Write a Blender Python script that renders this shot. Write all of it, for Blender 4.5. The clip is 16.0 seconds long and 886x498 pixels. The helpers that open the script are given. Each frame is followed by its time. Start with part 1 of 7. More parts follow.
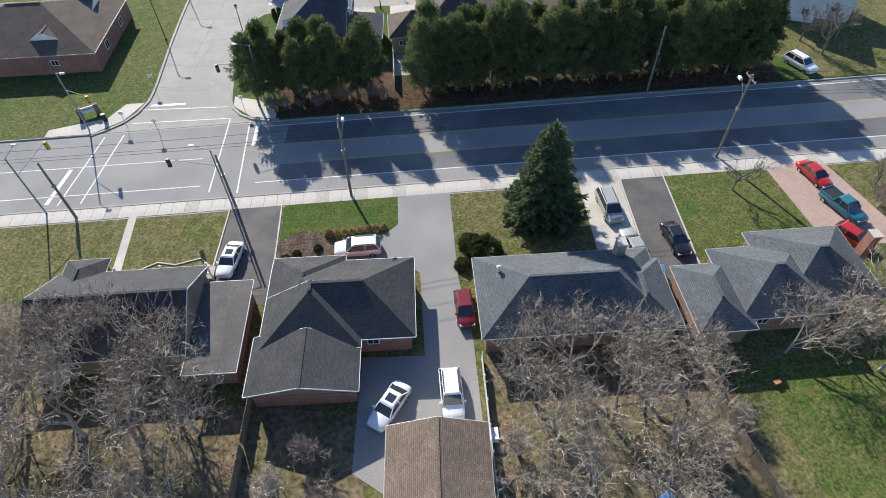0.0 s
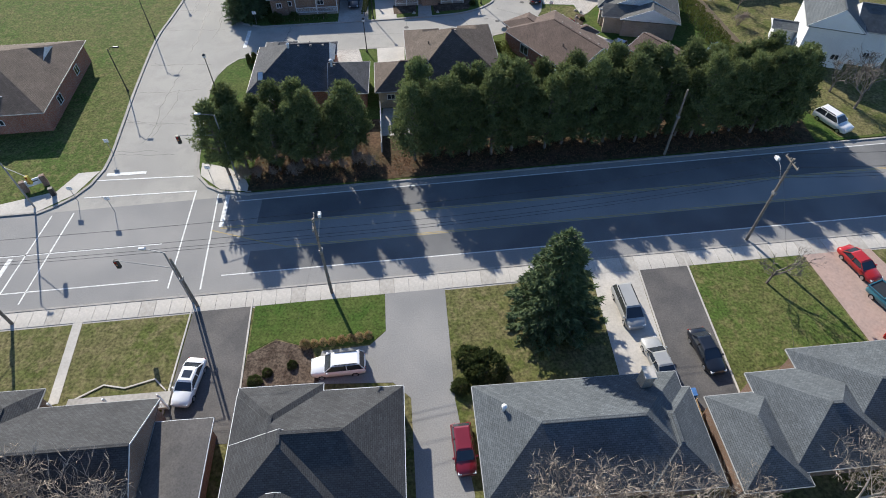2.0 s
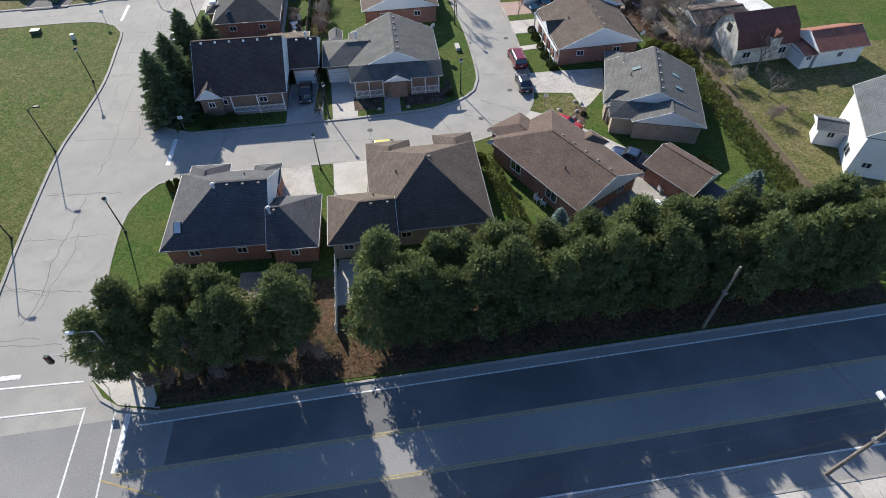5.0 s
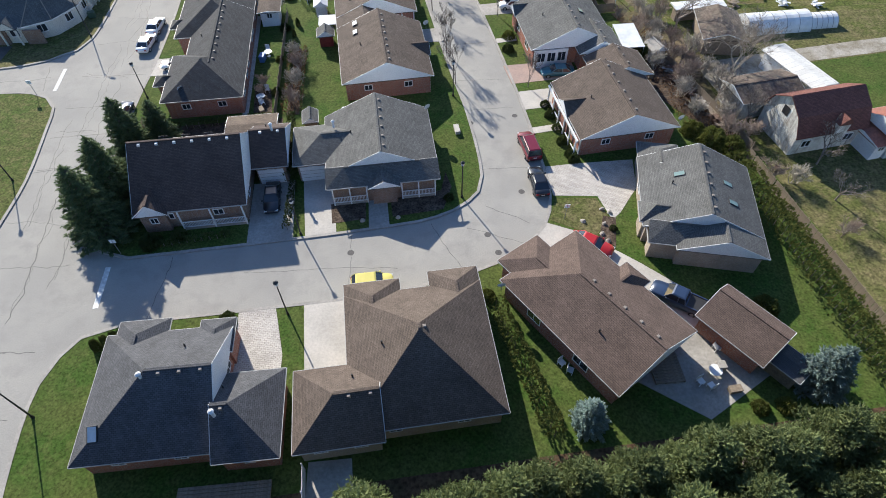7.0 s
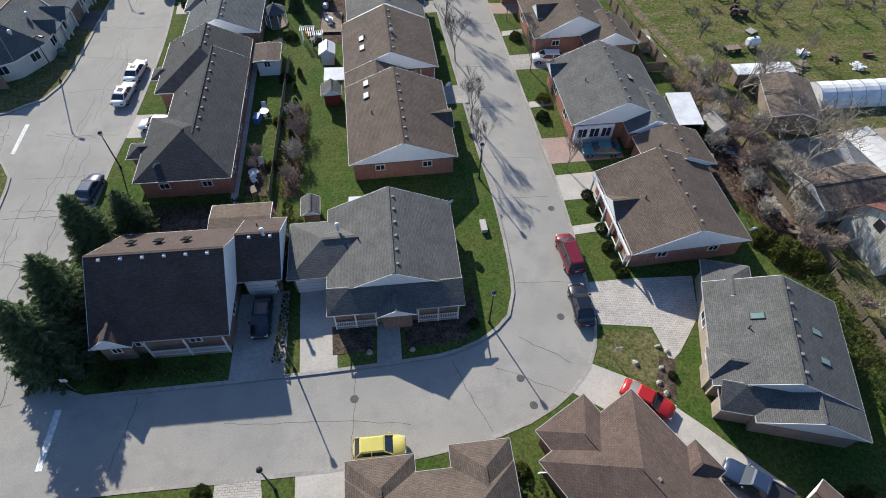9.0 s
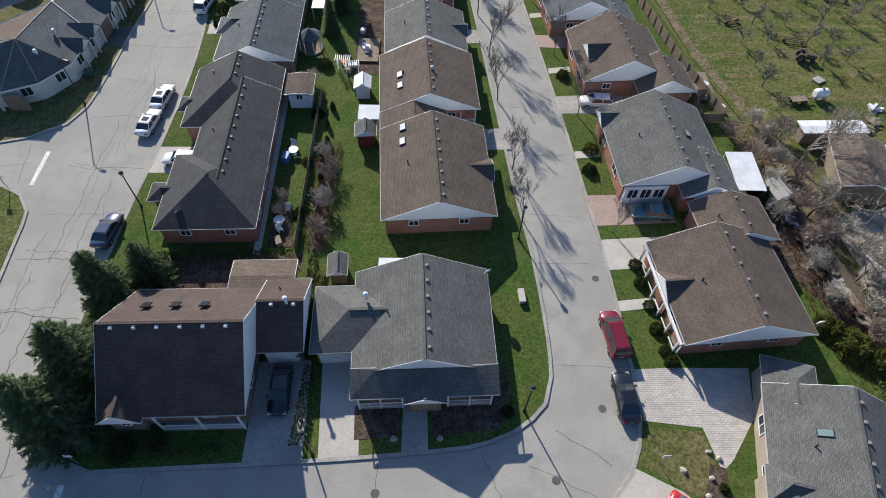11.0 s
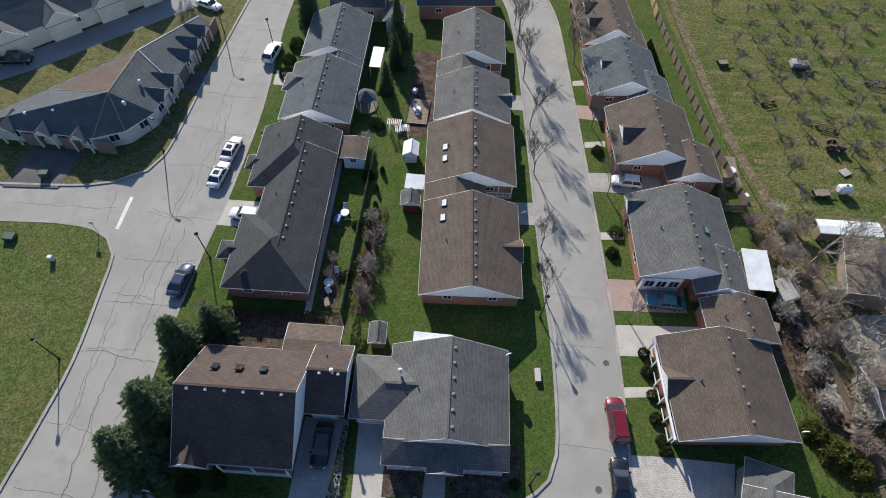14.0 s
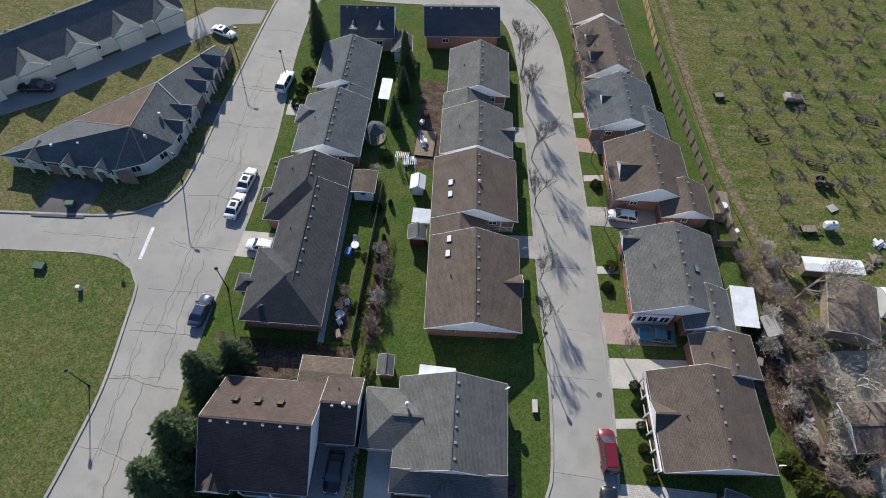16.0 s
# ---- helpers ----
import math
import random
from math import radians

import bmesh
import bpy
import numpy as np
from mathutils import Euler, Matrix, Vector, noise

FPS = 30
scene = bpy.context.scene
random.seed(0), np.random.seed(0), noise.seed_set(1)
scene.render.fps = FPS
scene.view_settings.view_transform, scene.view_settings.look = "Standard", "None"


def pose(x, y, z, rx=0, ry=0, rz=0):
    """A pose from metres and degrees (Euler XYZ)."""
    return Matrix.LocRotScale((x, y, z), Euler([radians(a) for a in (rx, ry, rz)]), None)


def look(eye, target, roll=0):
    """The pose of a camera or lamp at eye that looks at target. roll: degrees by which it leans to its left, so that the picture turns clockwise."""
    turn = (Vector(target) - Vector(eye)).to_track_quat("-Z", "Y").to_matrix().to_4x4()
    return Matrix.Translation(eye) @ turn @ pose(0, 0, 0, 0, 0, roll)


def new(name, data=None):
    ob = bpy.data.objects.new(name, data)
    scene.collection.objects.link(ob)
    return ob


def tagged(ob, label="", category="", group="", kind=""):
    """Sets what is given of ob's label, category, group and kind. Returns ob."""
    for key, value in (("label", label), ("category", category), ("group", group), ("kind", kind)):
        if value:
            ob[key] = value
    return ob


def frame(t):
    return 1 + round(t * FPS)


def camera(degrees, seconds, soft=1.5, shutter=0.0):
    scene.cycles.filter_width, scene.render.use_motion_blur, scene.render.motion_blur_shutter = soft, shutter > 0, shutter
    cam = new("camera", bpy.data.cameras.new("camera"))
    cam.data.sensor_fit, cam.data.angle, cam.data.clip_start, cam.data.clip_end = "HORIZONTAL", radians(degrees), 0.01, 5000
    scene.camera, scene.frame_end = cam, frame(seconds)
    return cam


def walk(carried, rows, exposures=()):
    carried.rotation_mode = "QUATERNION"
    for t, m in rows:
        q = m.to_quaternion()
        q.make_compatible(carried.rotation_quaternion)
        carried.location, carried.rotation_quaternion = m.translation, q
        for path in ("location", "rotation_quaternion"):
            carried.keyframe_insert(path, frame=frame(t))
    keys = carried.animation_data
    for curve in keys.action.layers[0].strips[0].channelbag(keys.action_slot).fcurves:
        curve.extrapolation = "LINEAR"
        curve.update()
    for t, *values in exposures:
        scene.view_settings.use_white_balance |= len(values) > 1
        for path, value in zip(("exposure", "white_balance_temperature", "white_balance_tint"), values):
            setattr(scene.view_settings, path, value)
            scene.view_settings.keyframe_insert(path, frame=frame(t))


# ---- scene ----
cam = camera(75.5, 16.0, soft=0.95)
PATH = [
    (0, (-0.762, -0.849, 46.553), (-0.741, 0.465, 45.045), -1.2),
    (0.5, (-0.707, 2.376, 46.845), (-0.688, 3.685, 45.332), -1.1),
    (1, (-0.589, 5.815, 47.087), (-0.569, 7.119, 45.571), -1.0),
    (1.5, (-0.509, 9.421, 47.26), (-0.479, 10.722, 45.742), -0.9),
    (2, (-0.286, 13.253, 47.37), (-0.245, 14.553, 45.851), -0.9),
    (2.5, (-0.001, 17.295, 47.651), (0.051, 18.589, 46.127), -0.9),
    (3, (0.164, 21.399, 47.725), (0.231, 22.693, 46.201), -0.7),
    (3.5, (0.585, 25.683, 47.733), (0.662, 26.976, 46.209), -0.7),
    (4, (1.024, 30.103, 47.846), (1.108, 31.395, 46.321), -0.7),
    (6.5, (3.656, 56.466, 47.718), (3.751, 57.736, 46.175), -1.0),
    (7, (3.679, 62.555, 48.027), (3.787, 63.808, 46.472), -0.5),
    (7.5, (3.443, 68.959, 48.152), (3.569, 70.196, 46.585), 0.2),
    (8, (3.376, 74.525, 48.423), (3.511, 75.747, 46.846), 0.9),
    (8.5, (3.166, 78.607, 48.537), (3.294, 79.819, 46.952), 1.3),
    (9, (2.791, 81.27, 48.478), (2.897, 82.474, 46.885), 1.6),
    (11.5, (1.205, 91.429, 50.812), (1.218, 92.6, 49.191), 2.4),
    (12, (1.059, 92.006, 53.225), (1.036, 93.165, 51.596), 2.3),
    (12.5, (1.017, 92.938, 55.847), (0.968, 94.079, 54.205), 2.3),
    (13, (0.907, 93.803, 58.256), (0.849, 94.931, 56.605), 2.5),
    (13.5, (0.727, 94.794, 60.335), (0.668, 95.906, 58.674), 2.7),
    (14, (0.603, 95.506, 62.029), (0.54, 96.61, 60.363), 2.8),
    (14.5, (0.358, 96.272, 63.782), (0.294, 97.365, 62.108), 2.9),
    (15, (0.147, 96.957, 65.438), (0.081, 98.042, 63.759), 2.9),
    (15.5, (0.058, 97.676, 67.25), (-0.01, 98.751, 65.565), 2.9),
    (16, (-0.242, 98.202, 68.935), (-0.308, 99.271, 67.245), 3.2),
]
walk(cam, [(t, look(eye, target, roll)) for t, eye, target, roll in PATH], exposures=[(0, 0.86), (1.5, 0.77), (3, 0.67), (4.2, 0.70), (6.3, 0.86), (7.5, 0.77), (9, 0.55), (16, 0.49)])

# world, sun, exposure
SUN_DIR = Vector((-0.365, 0.800, 0.490)).normalized()
world = bpy.data.worlds.new("sky")
scene.world = world
world.use_nodes = True
wn = world.node_tree.nodes
sky = wn.new("ShaderNodeTexSky")
sky.sky_type = "NISHITA"
sky.sun_disc = False
sky.sun_elevation = math.asin(SUN_DIR.z)
sky.sun_rotation = math.atan2(SUN_DIR.x, SUN_DIR.y)
sky.air_density, sky.dust_density, sky.ozone_density = 1.0, 0.5, 1.6
wn["Background"].inputs[1].default_value = 0.112
deep = wn.new("ShaderNodeHueSaturation")
deep.inputs["Hue"].default_value, deep.inputs["Saturation"].default_value = 0.507, 1.22
world.node_tree.links.new(sky.outputs[0], deep.inputs["Color"])
world.node_tree.links.new(deep.outputs[0], wn["Background"].inputs[0])
sun = new("sun", bpy.data.lights.new("sun", "SUN"))
sun.data.energy, sun.data.angle, sun.data.color = 5.0, radians(0.55), (1.0, 0.945, 0.84)
sun.matrix_world = Matrix.Translation((0, 0, 120)) @ SUN_DIR.to_track_quat("Z", "Y").to_matrix().to_4x4()

# ---------------------------------------------------------------- materials
MATS = {}


def mat(name, color, rough=0.8, metal=0.0, vary=0.25, scale=6.0, big=0.35, bump=0.15, second=None, spec=0.4, coat=0.0, fleck=None, grain=1.0, stretch=None):
    """Node material with two scales of noise; second: colour that large patches drift to; fleck: colour of small scattered patches."""
    if name in MATS:
        return MATS[name]
    m = bpy.data.materials.new(name)
    m.use_nodes = True
    nt = m.node_tree
    n, l = nt.nodes, nt.links
    b = n["Principled BSDF"]
    b.inputs["Roughness"].default_value = rough
    b.inputs["Metallic"].default_value = metal
    b.inputs["Specular IOR Level"].default_value = spec
    b.inputs["Coat Weight"].default_value = coat
    tc = n.new("ShaderNodeTexCoord")
    fine, wide = n.new("ShaderNodeTexNoise"), n.new("ShaderNodeTexNoise")
    fine.inputs["Scale"].default_value, wide.inputs["Scale"].default_value = scale, big
    fine.inputs["Detail"].default_value, wide.inputs["Detail"].default_value = 6, 5
    l.new(tc.outputs["Object"], fine.inputs["Vector"])
    l.new(tc.outputs["Object"], wide.inputs["Vector"])
    r1 = n.new("ShaderNodeMapRange")
    r1.inputs[1].default_value, r1.inputs[2].default_value = 0.3, 0.7
    r1.inputs[3].default_value, r1.inputs[4].default_value = 1 - vary, 1 + vary
    l.new(fine.outputs[0], r1.inputs[0])
    ramp = n.new("ShaderNodeValToRGB")
    ramp.color_ramp.elements[0].position, ramp.color_ramp.elements[1].position = 0.38, 0.62
    ramp.color_ramp.elements[0].color = (*color, 1)
    ramp.color_ramp.elements[1].color = (*(second or [c * 0.86 for c in color]), 1)
    l.new(wide.outputs[0], ramp.inputs[0])
    mul = n.new("ShaderNodeVectorMath")
    mul.operation = "SCALE"
    base = ramp.outputs[0]
    if fleck:
        spot, edge, mx = n.new("ShaderNodeTexNoise"), n.new("ShaderNodeMapRange"), n.new("ShaderNodeMix")
        spot.inputs["Scale"].default_value, spot.inputs["Detail"].default_value, spot.inputs["Roughness"].default_value = grain, 9, 0.72
        if stretch:
            mp = n.new("ShaderNodeMapping")
            mp.inputs["Scale"].default_value = stretch
            l.new(tc.outputs["Object"], mp.inputs["Vector"])
            l.new(mp.outputs[0], spot.inputs["Vector"])
        else:
            l.new(tc.outputs["Object"], spot.inputs["Vector"])
        edge.inputs[1].default_value, edge.inputs[2].default_value = 0.47, 0.64
        l.new(spot.outputs[0], edge.inputs[0])
        mx.data_type = "RGBA"
        l.new(edge.outputs[0], mx.inputs["Factor"])
        l.new(base, mx.inputs["A"])
        mx.inputs["B"].default_value = (*fleck, 1)
        base = mx.outputs["Result"]
    l.new(base, mul.inputs[0])
    l.new(r1.outputs[0], mul.inputs["Scale"])
    l.new(mul.outputs[0], b.inputs["Base Color"])
    if bump:
        bp = n.new("ShaderNodeBump")
        bp.inputs["Strength"].default_value = bump
        bp.inputs["Distance"].default_value = 0.03
        l.new(fine.outputs[0], bp.inputs["Height"])
        l.new(bp.outputs[0], b.inputs["Normal"])
    MATS[name] = m
    return m


def courses(name, a, b, w, h, mortar, rough=0.9, mortar_size=0.012, upright=False, bump=0.4, patch=0.25):
    """Material with running courses (shingles, bricks, pavers) of w x h metres, in object space; upright: courses run up z."""
    m = bpy.data.materials.new(name)
    m.use_nodes = True
    nt = m.node_tree
    n, l = nt.nodes, nt.links
    p = n["Principled BSDF"]
    p.inputs["Roughness"].default_value = rough
    p.inputs["Specular IOR Level"].default_value = 0.25
    tc, br = n.new("ShaderNodeTexCoord"), n.new("ShaderNodeTexBrick")
    br.inputs["Color1"].default_value, br.inputs["Color2"].default_value = (*a, 1), (*b, 1)
    br.inputs["Mortar"].default_value = (*mortar, 1)
    br.inputs["Scale"].default_value = 1.0
    br.inputs["Mortar Size"].default_value = mortar_size
    br.inputs["Brick Width"].default_value, br.inputs["Row Height"].default_value = w, h
    src = tc.outputs["UV"]
    l.new(src, br.inputs["Vector"])
    no = n.new("ShaderNodeTexNoise")
    no.inputs["Scale"].default_value, no.inputs["Detail"].default_value = 0.5, 6
    l.new(tc.outputs["Object"], no.inputs["Vector"])
    gr = n.new("ShaderNodeTexNoise")
    gr.inputs["Scale"].default_value, gr.inputs["Detail"].default_value = 9.0, 4
    l.new(tc.outputs["Object"], gr.inputs["Vector"])
    add = n.new("ShaderNodeMath")
    add.operation = "ADD"
    l.new(no.outputs[0], add.inputs[0])
    l.new(gr.outputs[0], add.inputs[1])
    mr = n.new("ShaderNodeMapRange")
    mr.inputs[1].default_value, mr.inputs[2].default_value = 0.65, 1.35
    mr.inputs[3].default_value, mr.inputs[4].default_value = 1 - patch, 1 + patch
    l.new(add.outputs[0], mr.inputs[0])
    sc = n.new("ShaderNodeVectorMath")
    sc.operation = "SCALE"
    l.new(br.outputs[0], sc.inputs[0])
    l.new(mr.outputs[0], sc.inputs["Scale"])
    l.new(sc.outputs[0], p.inputs["Base Color"])
    bp = n.new("ShaderNodeBump")
    bp.inputs["Strength"].default_value, bp.inputs["Distance"].default_value = bump, 0.02
    bp.invert = True
    l.new(br.outputs["Fac"], bp.inputs["Height"])
    l.new(bp.outputs[0], p.inputs["Normal"])
    MATS[name] = m
    return m


def shingle(name, c):
    return courses(name, [x * 1.1 for x in c], [x * 0.8 for x in c], 0.32, 0.16, [x * 0.45 for x in c], 0.92, 0.014)


SH_DARK = shingle("charcoal shingles", (0.060, 0.062, 0.066))
SH_GREY = shingle("grey shingles", (0.125, 0.125, 0.122))
SH_BLUE = shingle("slate grey shingles", (0.100, 0.112, 0.122))
SH_BROWN = shingle("brown shingles", (0.120, 0.094, 0.078))
SH_RED = shingle("reddish brown shingles", (0.122, 0.088, 0.074))
SH_NAVY = shingle("slate navy shingles", (0.088, 0.090, 0.098))
SH_TAN = shingle("tan shingles", (0.175, 0.135, 0.105))
SH_WINE = shingle("dull brown shingles", (0.088, 0.066, 0.060))
BRICK_RED = courses("red brick", (0.34, 0.13, 0.085), (0.26, 0.10, 0.07), 0.24, 0.08, (0.34, 0.30, 0.26), 0.9, 0.008)
BRICK_BUFF = courses("buff brick", (0.36, 0.29, 0.22), (0.30, 0.24, 0.19), 0.24, 0.08, (0.38, 0.35, 0.31), 0.9, 0.008)
BRICK_BROWN = courses("brown brick", (0.23, 0.14, 0.10), (0.19, 0.12, 0.09), 0.24, 0.08, (0.30, 0.27, 0.24), 0.9, 0.008)
PAVER = courses("concrete pavers", (0.49, 0.46, 0.42), (0.41, 0.38, 0.35), 0.4, 0.2, (0.20, 0.18, 0.16), 0.9, 0.012)
SIDING = courses("white siding", (0.74, 0.75, 0.76), (0.72, 0.73, 0.74), 4.0, 0.12, (0.5, 0.5, 0.52), 0.55, 0.006, patch=0.08)
CLAP = courses("cream siding", (0.64, 0.61, 0.55), (0.60, 0.58, 0.52), 4.0, 0.14, (0.33, 0.32, 0.3), 0.6, 0.008, patch=0.15)
GUTTER = mat("pale grey gutter", (0.40, 0.40, 0.39), 0.5, vary=0.08, scale=3, bump=0.02)
VENT = mat("sun-bleached roof vent", (0.24, 0.21, 0.185), 0.7, vary=0.15, scale=5, bump=0.05)
WHITE = mat("white painted metal", (0.74, 0.75, 0.76), 0.45, vary=0.05, scale=3, bump=0.02)
GRASS = mat("spring lawn", (0.056, 0.090, 0.020), 0.95, vary=0.55, scale=4.5, big=0.12, bump=0.8, second=(0.082, 0.096, 0.030), spec=0.1, fleck=(0.118, 0.112, 0.046), grain=0.9)
ORCHARD = mat("mown orchard grass", (0.062, 0.088, 0.020), 0.95, vary=0.55, scale=3.5, big=0.09, bump=0.8, second=(0.098, 0.100, 0.032), spec=0.1, fleck=(0.138, 0.124, 0.058), grain=1.0, stretch=(0.16, 0.62, 1.0))
LUSH = mat("lush lawn", (0.044, 0.082, 0.016), 0.95, vary=0.45, scale=4.6, big=0.2, bump=0.7, second=(0.070, 0.090, 0.024), spec=0.1, fleck=(0.072, 0.094, 0.026), grain=0.8)
TAN = mat("dry lawn", (0.112, 0.104, 0.046), 0.95, vary=0.5, scale=3.8, big=0.22, bump=0.8, second=(0.076, 0.090, 0.026), spec=0.1, fleck=(0.150, 0.130, 0.066), grain=0.9)
DIRT = mat("bare soil and leaf litter", (0.165, 0.125, 0.085), 0.95, vary=0.5, scale=2.2, big=0.4, bump=0.8, second=(0.110, 0.098, 0.052), spec=0.1)
MULCH = mat("planting bed mulch", (0.060, 0.043, 0.033), 0.95, vary=0.6, scale=5, big=0.9, bump=0.9, second=(0.105, 0.080, 0.062), spec=0.1)
ROAD = mat("worn pale asphalt", (0.325, 0.312, 0.285), 0.9, vary=0.12, scale=9, big=0.12, bump=0.25, second=(0.285, 0.275, 0.255), spec=0.2, fleck=(0.265, 0.255, 0.238), grain=0.35)
MAINROAD = mat("main road asphalt", (0.262, 0.255, 0.246), 0.9, vary=0.14, scale=8, big=0.10, bump=0.25, second=(0.208, 0.206, 0.204), spec=0.2)
CONC = mat("concrete", (0.46, 0.43, 0.39), 0.88, vary=0.10, scale=5, big=0.35, bump=0.2, second=(0.385, 0.362, 0.33))
# weathered concrete; the darker tone also paints shade on some drives and a patio
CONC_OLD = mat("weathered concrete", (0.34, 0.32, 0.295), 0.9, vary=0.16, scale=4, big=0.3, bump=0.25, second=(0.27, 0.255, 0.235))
CONC_RED = mat("reddish concrete", (0.36, 0.255, 0.215), 0.9, vary=0.12, scale=4, big=0.4, bump=0.2, second=(0.31, 0.23, 0.20))
GRAVEL = mat("pale yard gravel", (0.34, 0.315, 0.275), 0.95, vary=0.25, scale=6, big=0.3, bump=0.5, second=(0.25, 0.225, 0.18), fleck=(0.19, 0.165, 0.12), grain=0.6)
BLACKTOP = mat("dark asphalt", (0.075, 0.072, 0.072), 0.88, vary=0.22, scale=7, big=0.4, bump=0.3, second=(0.105, 0.098, 0.094))
TAR = mat("tar crack filler", (0.098, 0.094, 0.090), 0.7, vary=0.2, bump=0.0)
PAINT_W = mat("worn white road paint", (0.66, 0.66, 0.64), 0.8, vary=0.22, scale=3, big=1.2, bump=0.1)
PAINT_Y = mat("worn yellow road paint", (0.40, 0.31, 0.13), 0.8, vary=0.25, scale=3, big=1.2, bump=0.1)
GLASS = mat("window glass", (0.030, 0.036, 0.045), 0.06, vary=0.05, bump=0.0, spec=0.8)
TINTED = mat("green tinted skylight glass", (0.16, 0.24, 0.23), 0.12, vary=0.05, bump=0.0, spec=0.7)
BARK = mat("grey bark", (0.155, 0.128, 0.110), 0.95, vary=0.4, scale=6, big=1.0, bump=0.6, second=(0.20, 0.175, 0.155))
BARK_PALE = mat("pale twigs", (0.42, 0.375, 0.31), 0.9, vary=0.3, scale=5, big=0.6, bump=0.4, second=(0.27, 0.245, 0.21))
BARK_RED = mat("reddish twigs", (0.27, 0.20, 0.16), 0.9, vary=0.3, scale=5, big=0.6, bump=0.4, second=(0.30, 0.255, 0.22))
WOOD_POLE = mat("weathered pole timber", (0.215, 0.185, 0.155), 0.9, vary=0.25, scale=5, big=1.0, bump=0.4)
STEEL = mat("galvanised steel", (0.27, 0.275, 0.28), 0.5, metal=0.3, vary=0.1, bump=0.05)
DARKMETAL = mat("dark painted metal", (0.025, 0.026, 0.028), 0.5, vary=0.1, bump=0.02)
RUBBER = mat("tyre rubber", (0.018, 0.018, 0.019), 0.85, vary=0.15, bump=0.1)
CHROME = mat("alloy wheel", (0.55, 0.56, 0.57), 0.28, metal=0.9, vary=0.05, bump=0.0)
LAMPRED = mat("red lamp lens", (0.32, 0.015, 0.012), 0.2, vary=0.05, bump=0.0)
# clear lamp lenses; also the painted sky reflection on some skylight panes
CLEAR_AND_GLINT = mat("clear lamp lens", (0.62, 0.64, 0.66), 0.12, vary=0.05, bump=0.0)
STONE = mat("pale landscape stone", (0.36, 0.33, 0.29), 0.9, vary=0.25, scale=3, big=0.9, bump=0.6)
TIMBER = mat("weathered timber", (0.23, 0.185, 0.14), 0.9, vary=0.25, scale=5, big=0.8, bump=0.4)
TIMBER_NEW = mat("new cedar boards", (0.42, 0.29, 0.16), 0.85, vary=0.2, scale=5, big=0.8, bump=0.3)
REDWOOD = mat("barn red boards", (0.20, 0.035, 0.03), 0.8, vary=0.2, scale=5, bump=0.2)
PLASTIC = mat("white plastic sheet", (0.70, 0.71, 0.72), 0.4, vary=0.08, scale=1.5, big=0.7, bump=0.3, second=(0.60, 0.61, 0.62))
TARP = mat("blue tarpaulin", (0.06, 0.16, 0.38), 0.5, vary=0.2, scale=3, bump=0.4)
RUST = mat("rusty iron", (0.13, 0.085, 0.065), 0.85, vary=0.4, scale=4, bump=0.4)
TERRA = mat("orange clay", (0.45, 0.19, 0.09), 0.8, vary=0.2, bump=0.2)


def leafmat(name, c, d, rough=0.75):
    """Foliage: colour varies from clump to clump and tree to tree."""
    m = bpy.data.materials.new(name)
    m.use_nodes = True
    n, l = m.node_tree.nodes, m.node_tree.links
    p = n["Principled BSDF"]
    p.inputs["Roughness"].default_value, p.inputs["Specular IOR Level"].default_value = rough, 0.2
    geo, oi = n.new("ShaderNodeNewGeometry"), n.new("ShaderNodeObjectInfo")
    ramp = n.new("ShaderNodeValToRGB")
    ramp.color_ramp.elements[0].color, ramp.color_ramp.elements[1].color = (*c, 1), (*d, 1)
    l.new(geo.outputs["Random Per Island"], ramp.inputs[0])
    mr = n.new("ShaderNodeMapRange")
    mr.inputs[3].default_value, mr.inputs[4].default_value = 0.8, 1.2
    l.new(oi.outputs["Random"], mr.inputs[0])
    sc = n.new("ShaderNodeVectorMath")
    sc.operation = "SCALE"
    l.new(ramp.outputs[0], sc.inputs[0])
    l.new(mr.outputs[0], sc.inputs["Scale"])
    l.new(sc.outputs[0], p.inputs["Base Color"])
    tr, mix = n.new("ShaderNodeBsdfTranslucent"), n.new("ShaderNodeMixShader")
    mix.inputs[0].default_value = 0.34
    l.new(sc.outputs[0], tr.inputs[0])
    l.new(p.outputs[0], mix.inputs[1])
    l.new(tr.outputs[0], mix.inputs[2])
    l.new(mix.outputs[0], n["Material Output"].inputs[0])
    MATS[name] = m
    return m


PINE = leafmat("pine needles", (0.088, 0.120, 0.050), (0.185, 0.215, 0.088))
SPRUCE = leafmat("spruce needles", (0.075, 0.115, 0.058), (0.155, 0.200, 0.095))
BLUESPRUCE = leafmat("blue spruce needles", (0.170, 0.235, 0.215), (0.290, 0.370, 0.345))
HEDGE = leafmat("hedge leaves", (0.080, 0.105, 0.024), (0.160, 0.165, 0.045))
SHRUB = leafmat("shrub leaves", (0.045, 0.070, 0.022), (0.095, 0.110, 0.038))
DRYSTEM = leafmat("dry ornamental grass", (0.30, 0.21, 0.11), (0.42, 0.31, 0.18))
NEEDLES = mat("reddish needle litter", (0.088, 0.055, 0.036), 0.95, vary=0.5, scale=3.0, big=0.5, bump=0.8, second=(0.055, 0.045, 0.026), spec=0.08)
LITTER = leafmat("dead leaves", (0.16, 0.085, 0.045), (0.26, 0.15, 0.08))
CARPAINT = {}


def paint(name, c, metal=0.0):
    if name not in CARPAINT:
        CARPAINT[name] = mat("car paint " + name, c, 0.28, metal=metal, vary=0.03, bump=0.0, spec=0.5, coat=0.6)
    return CARPAINT[name]


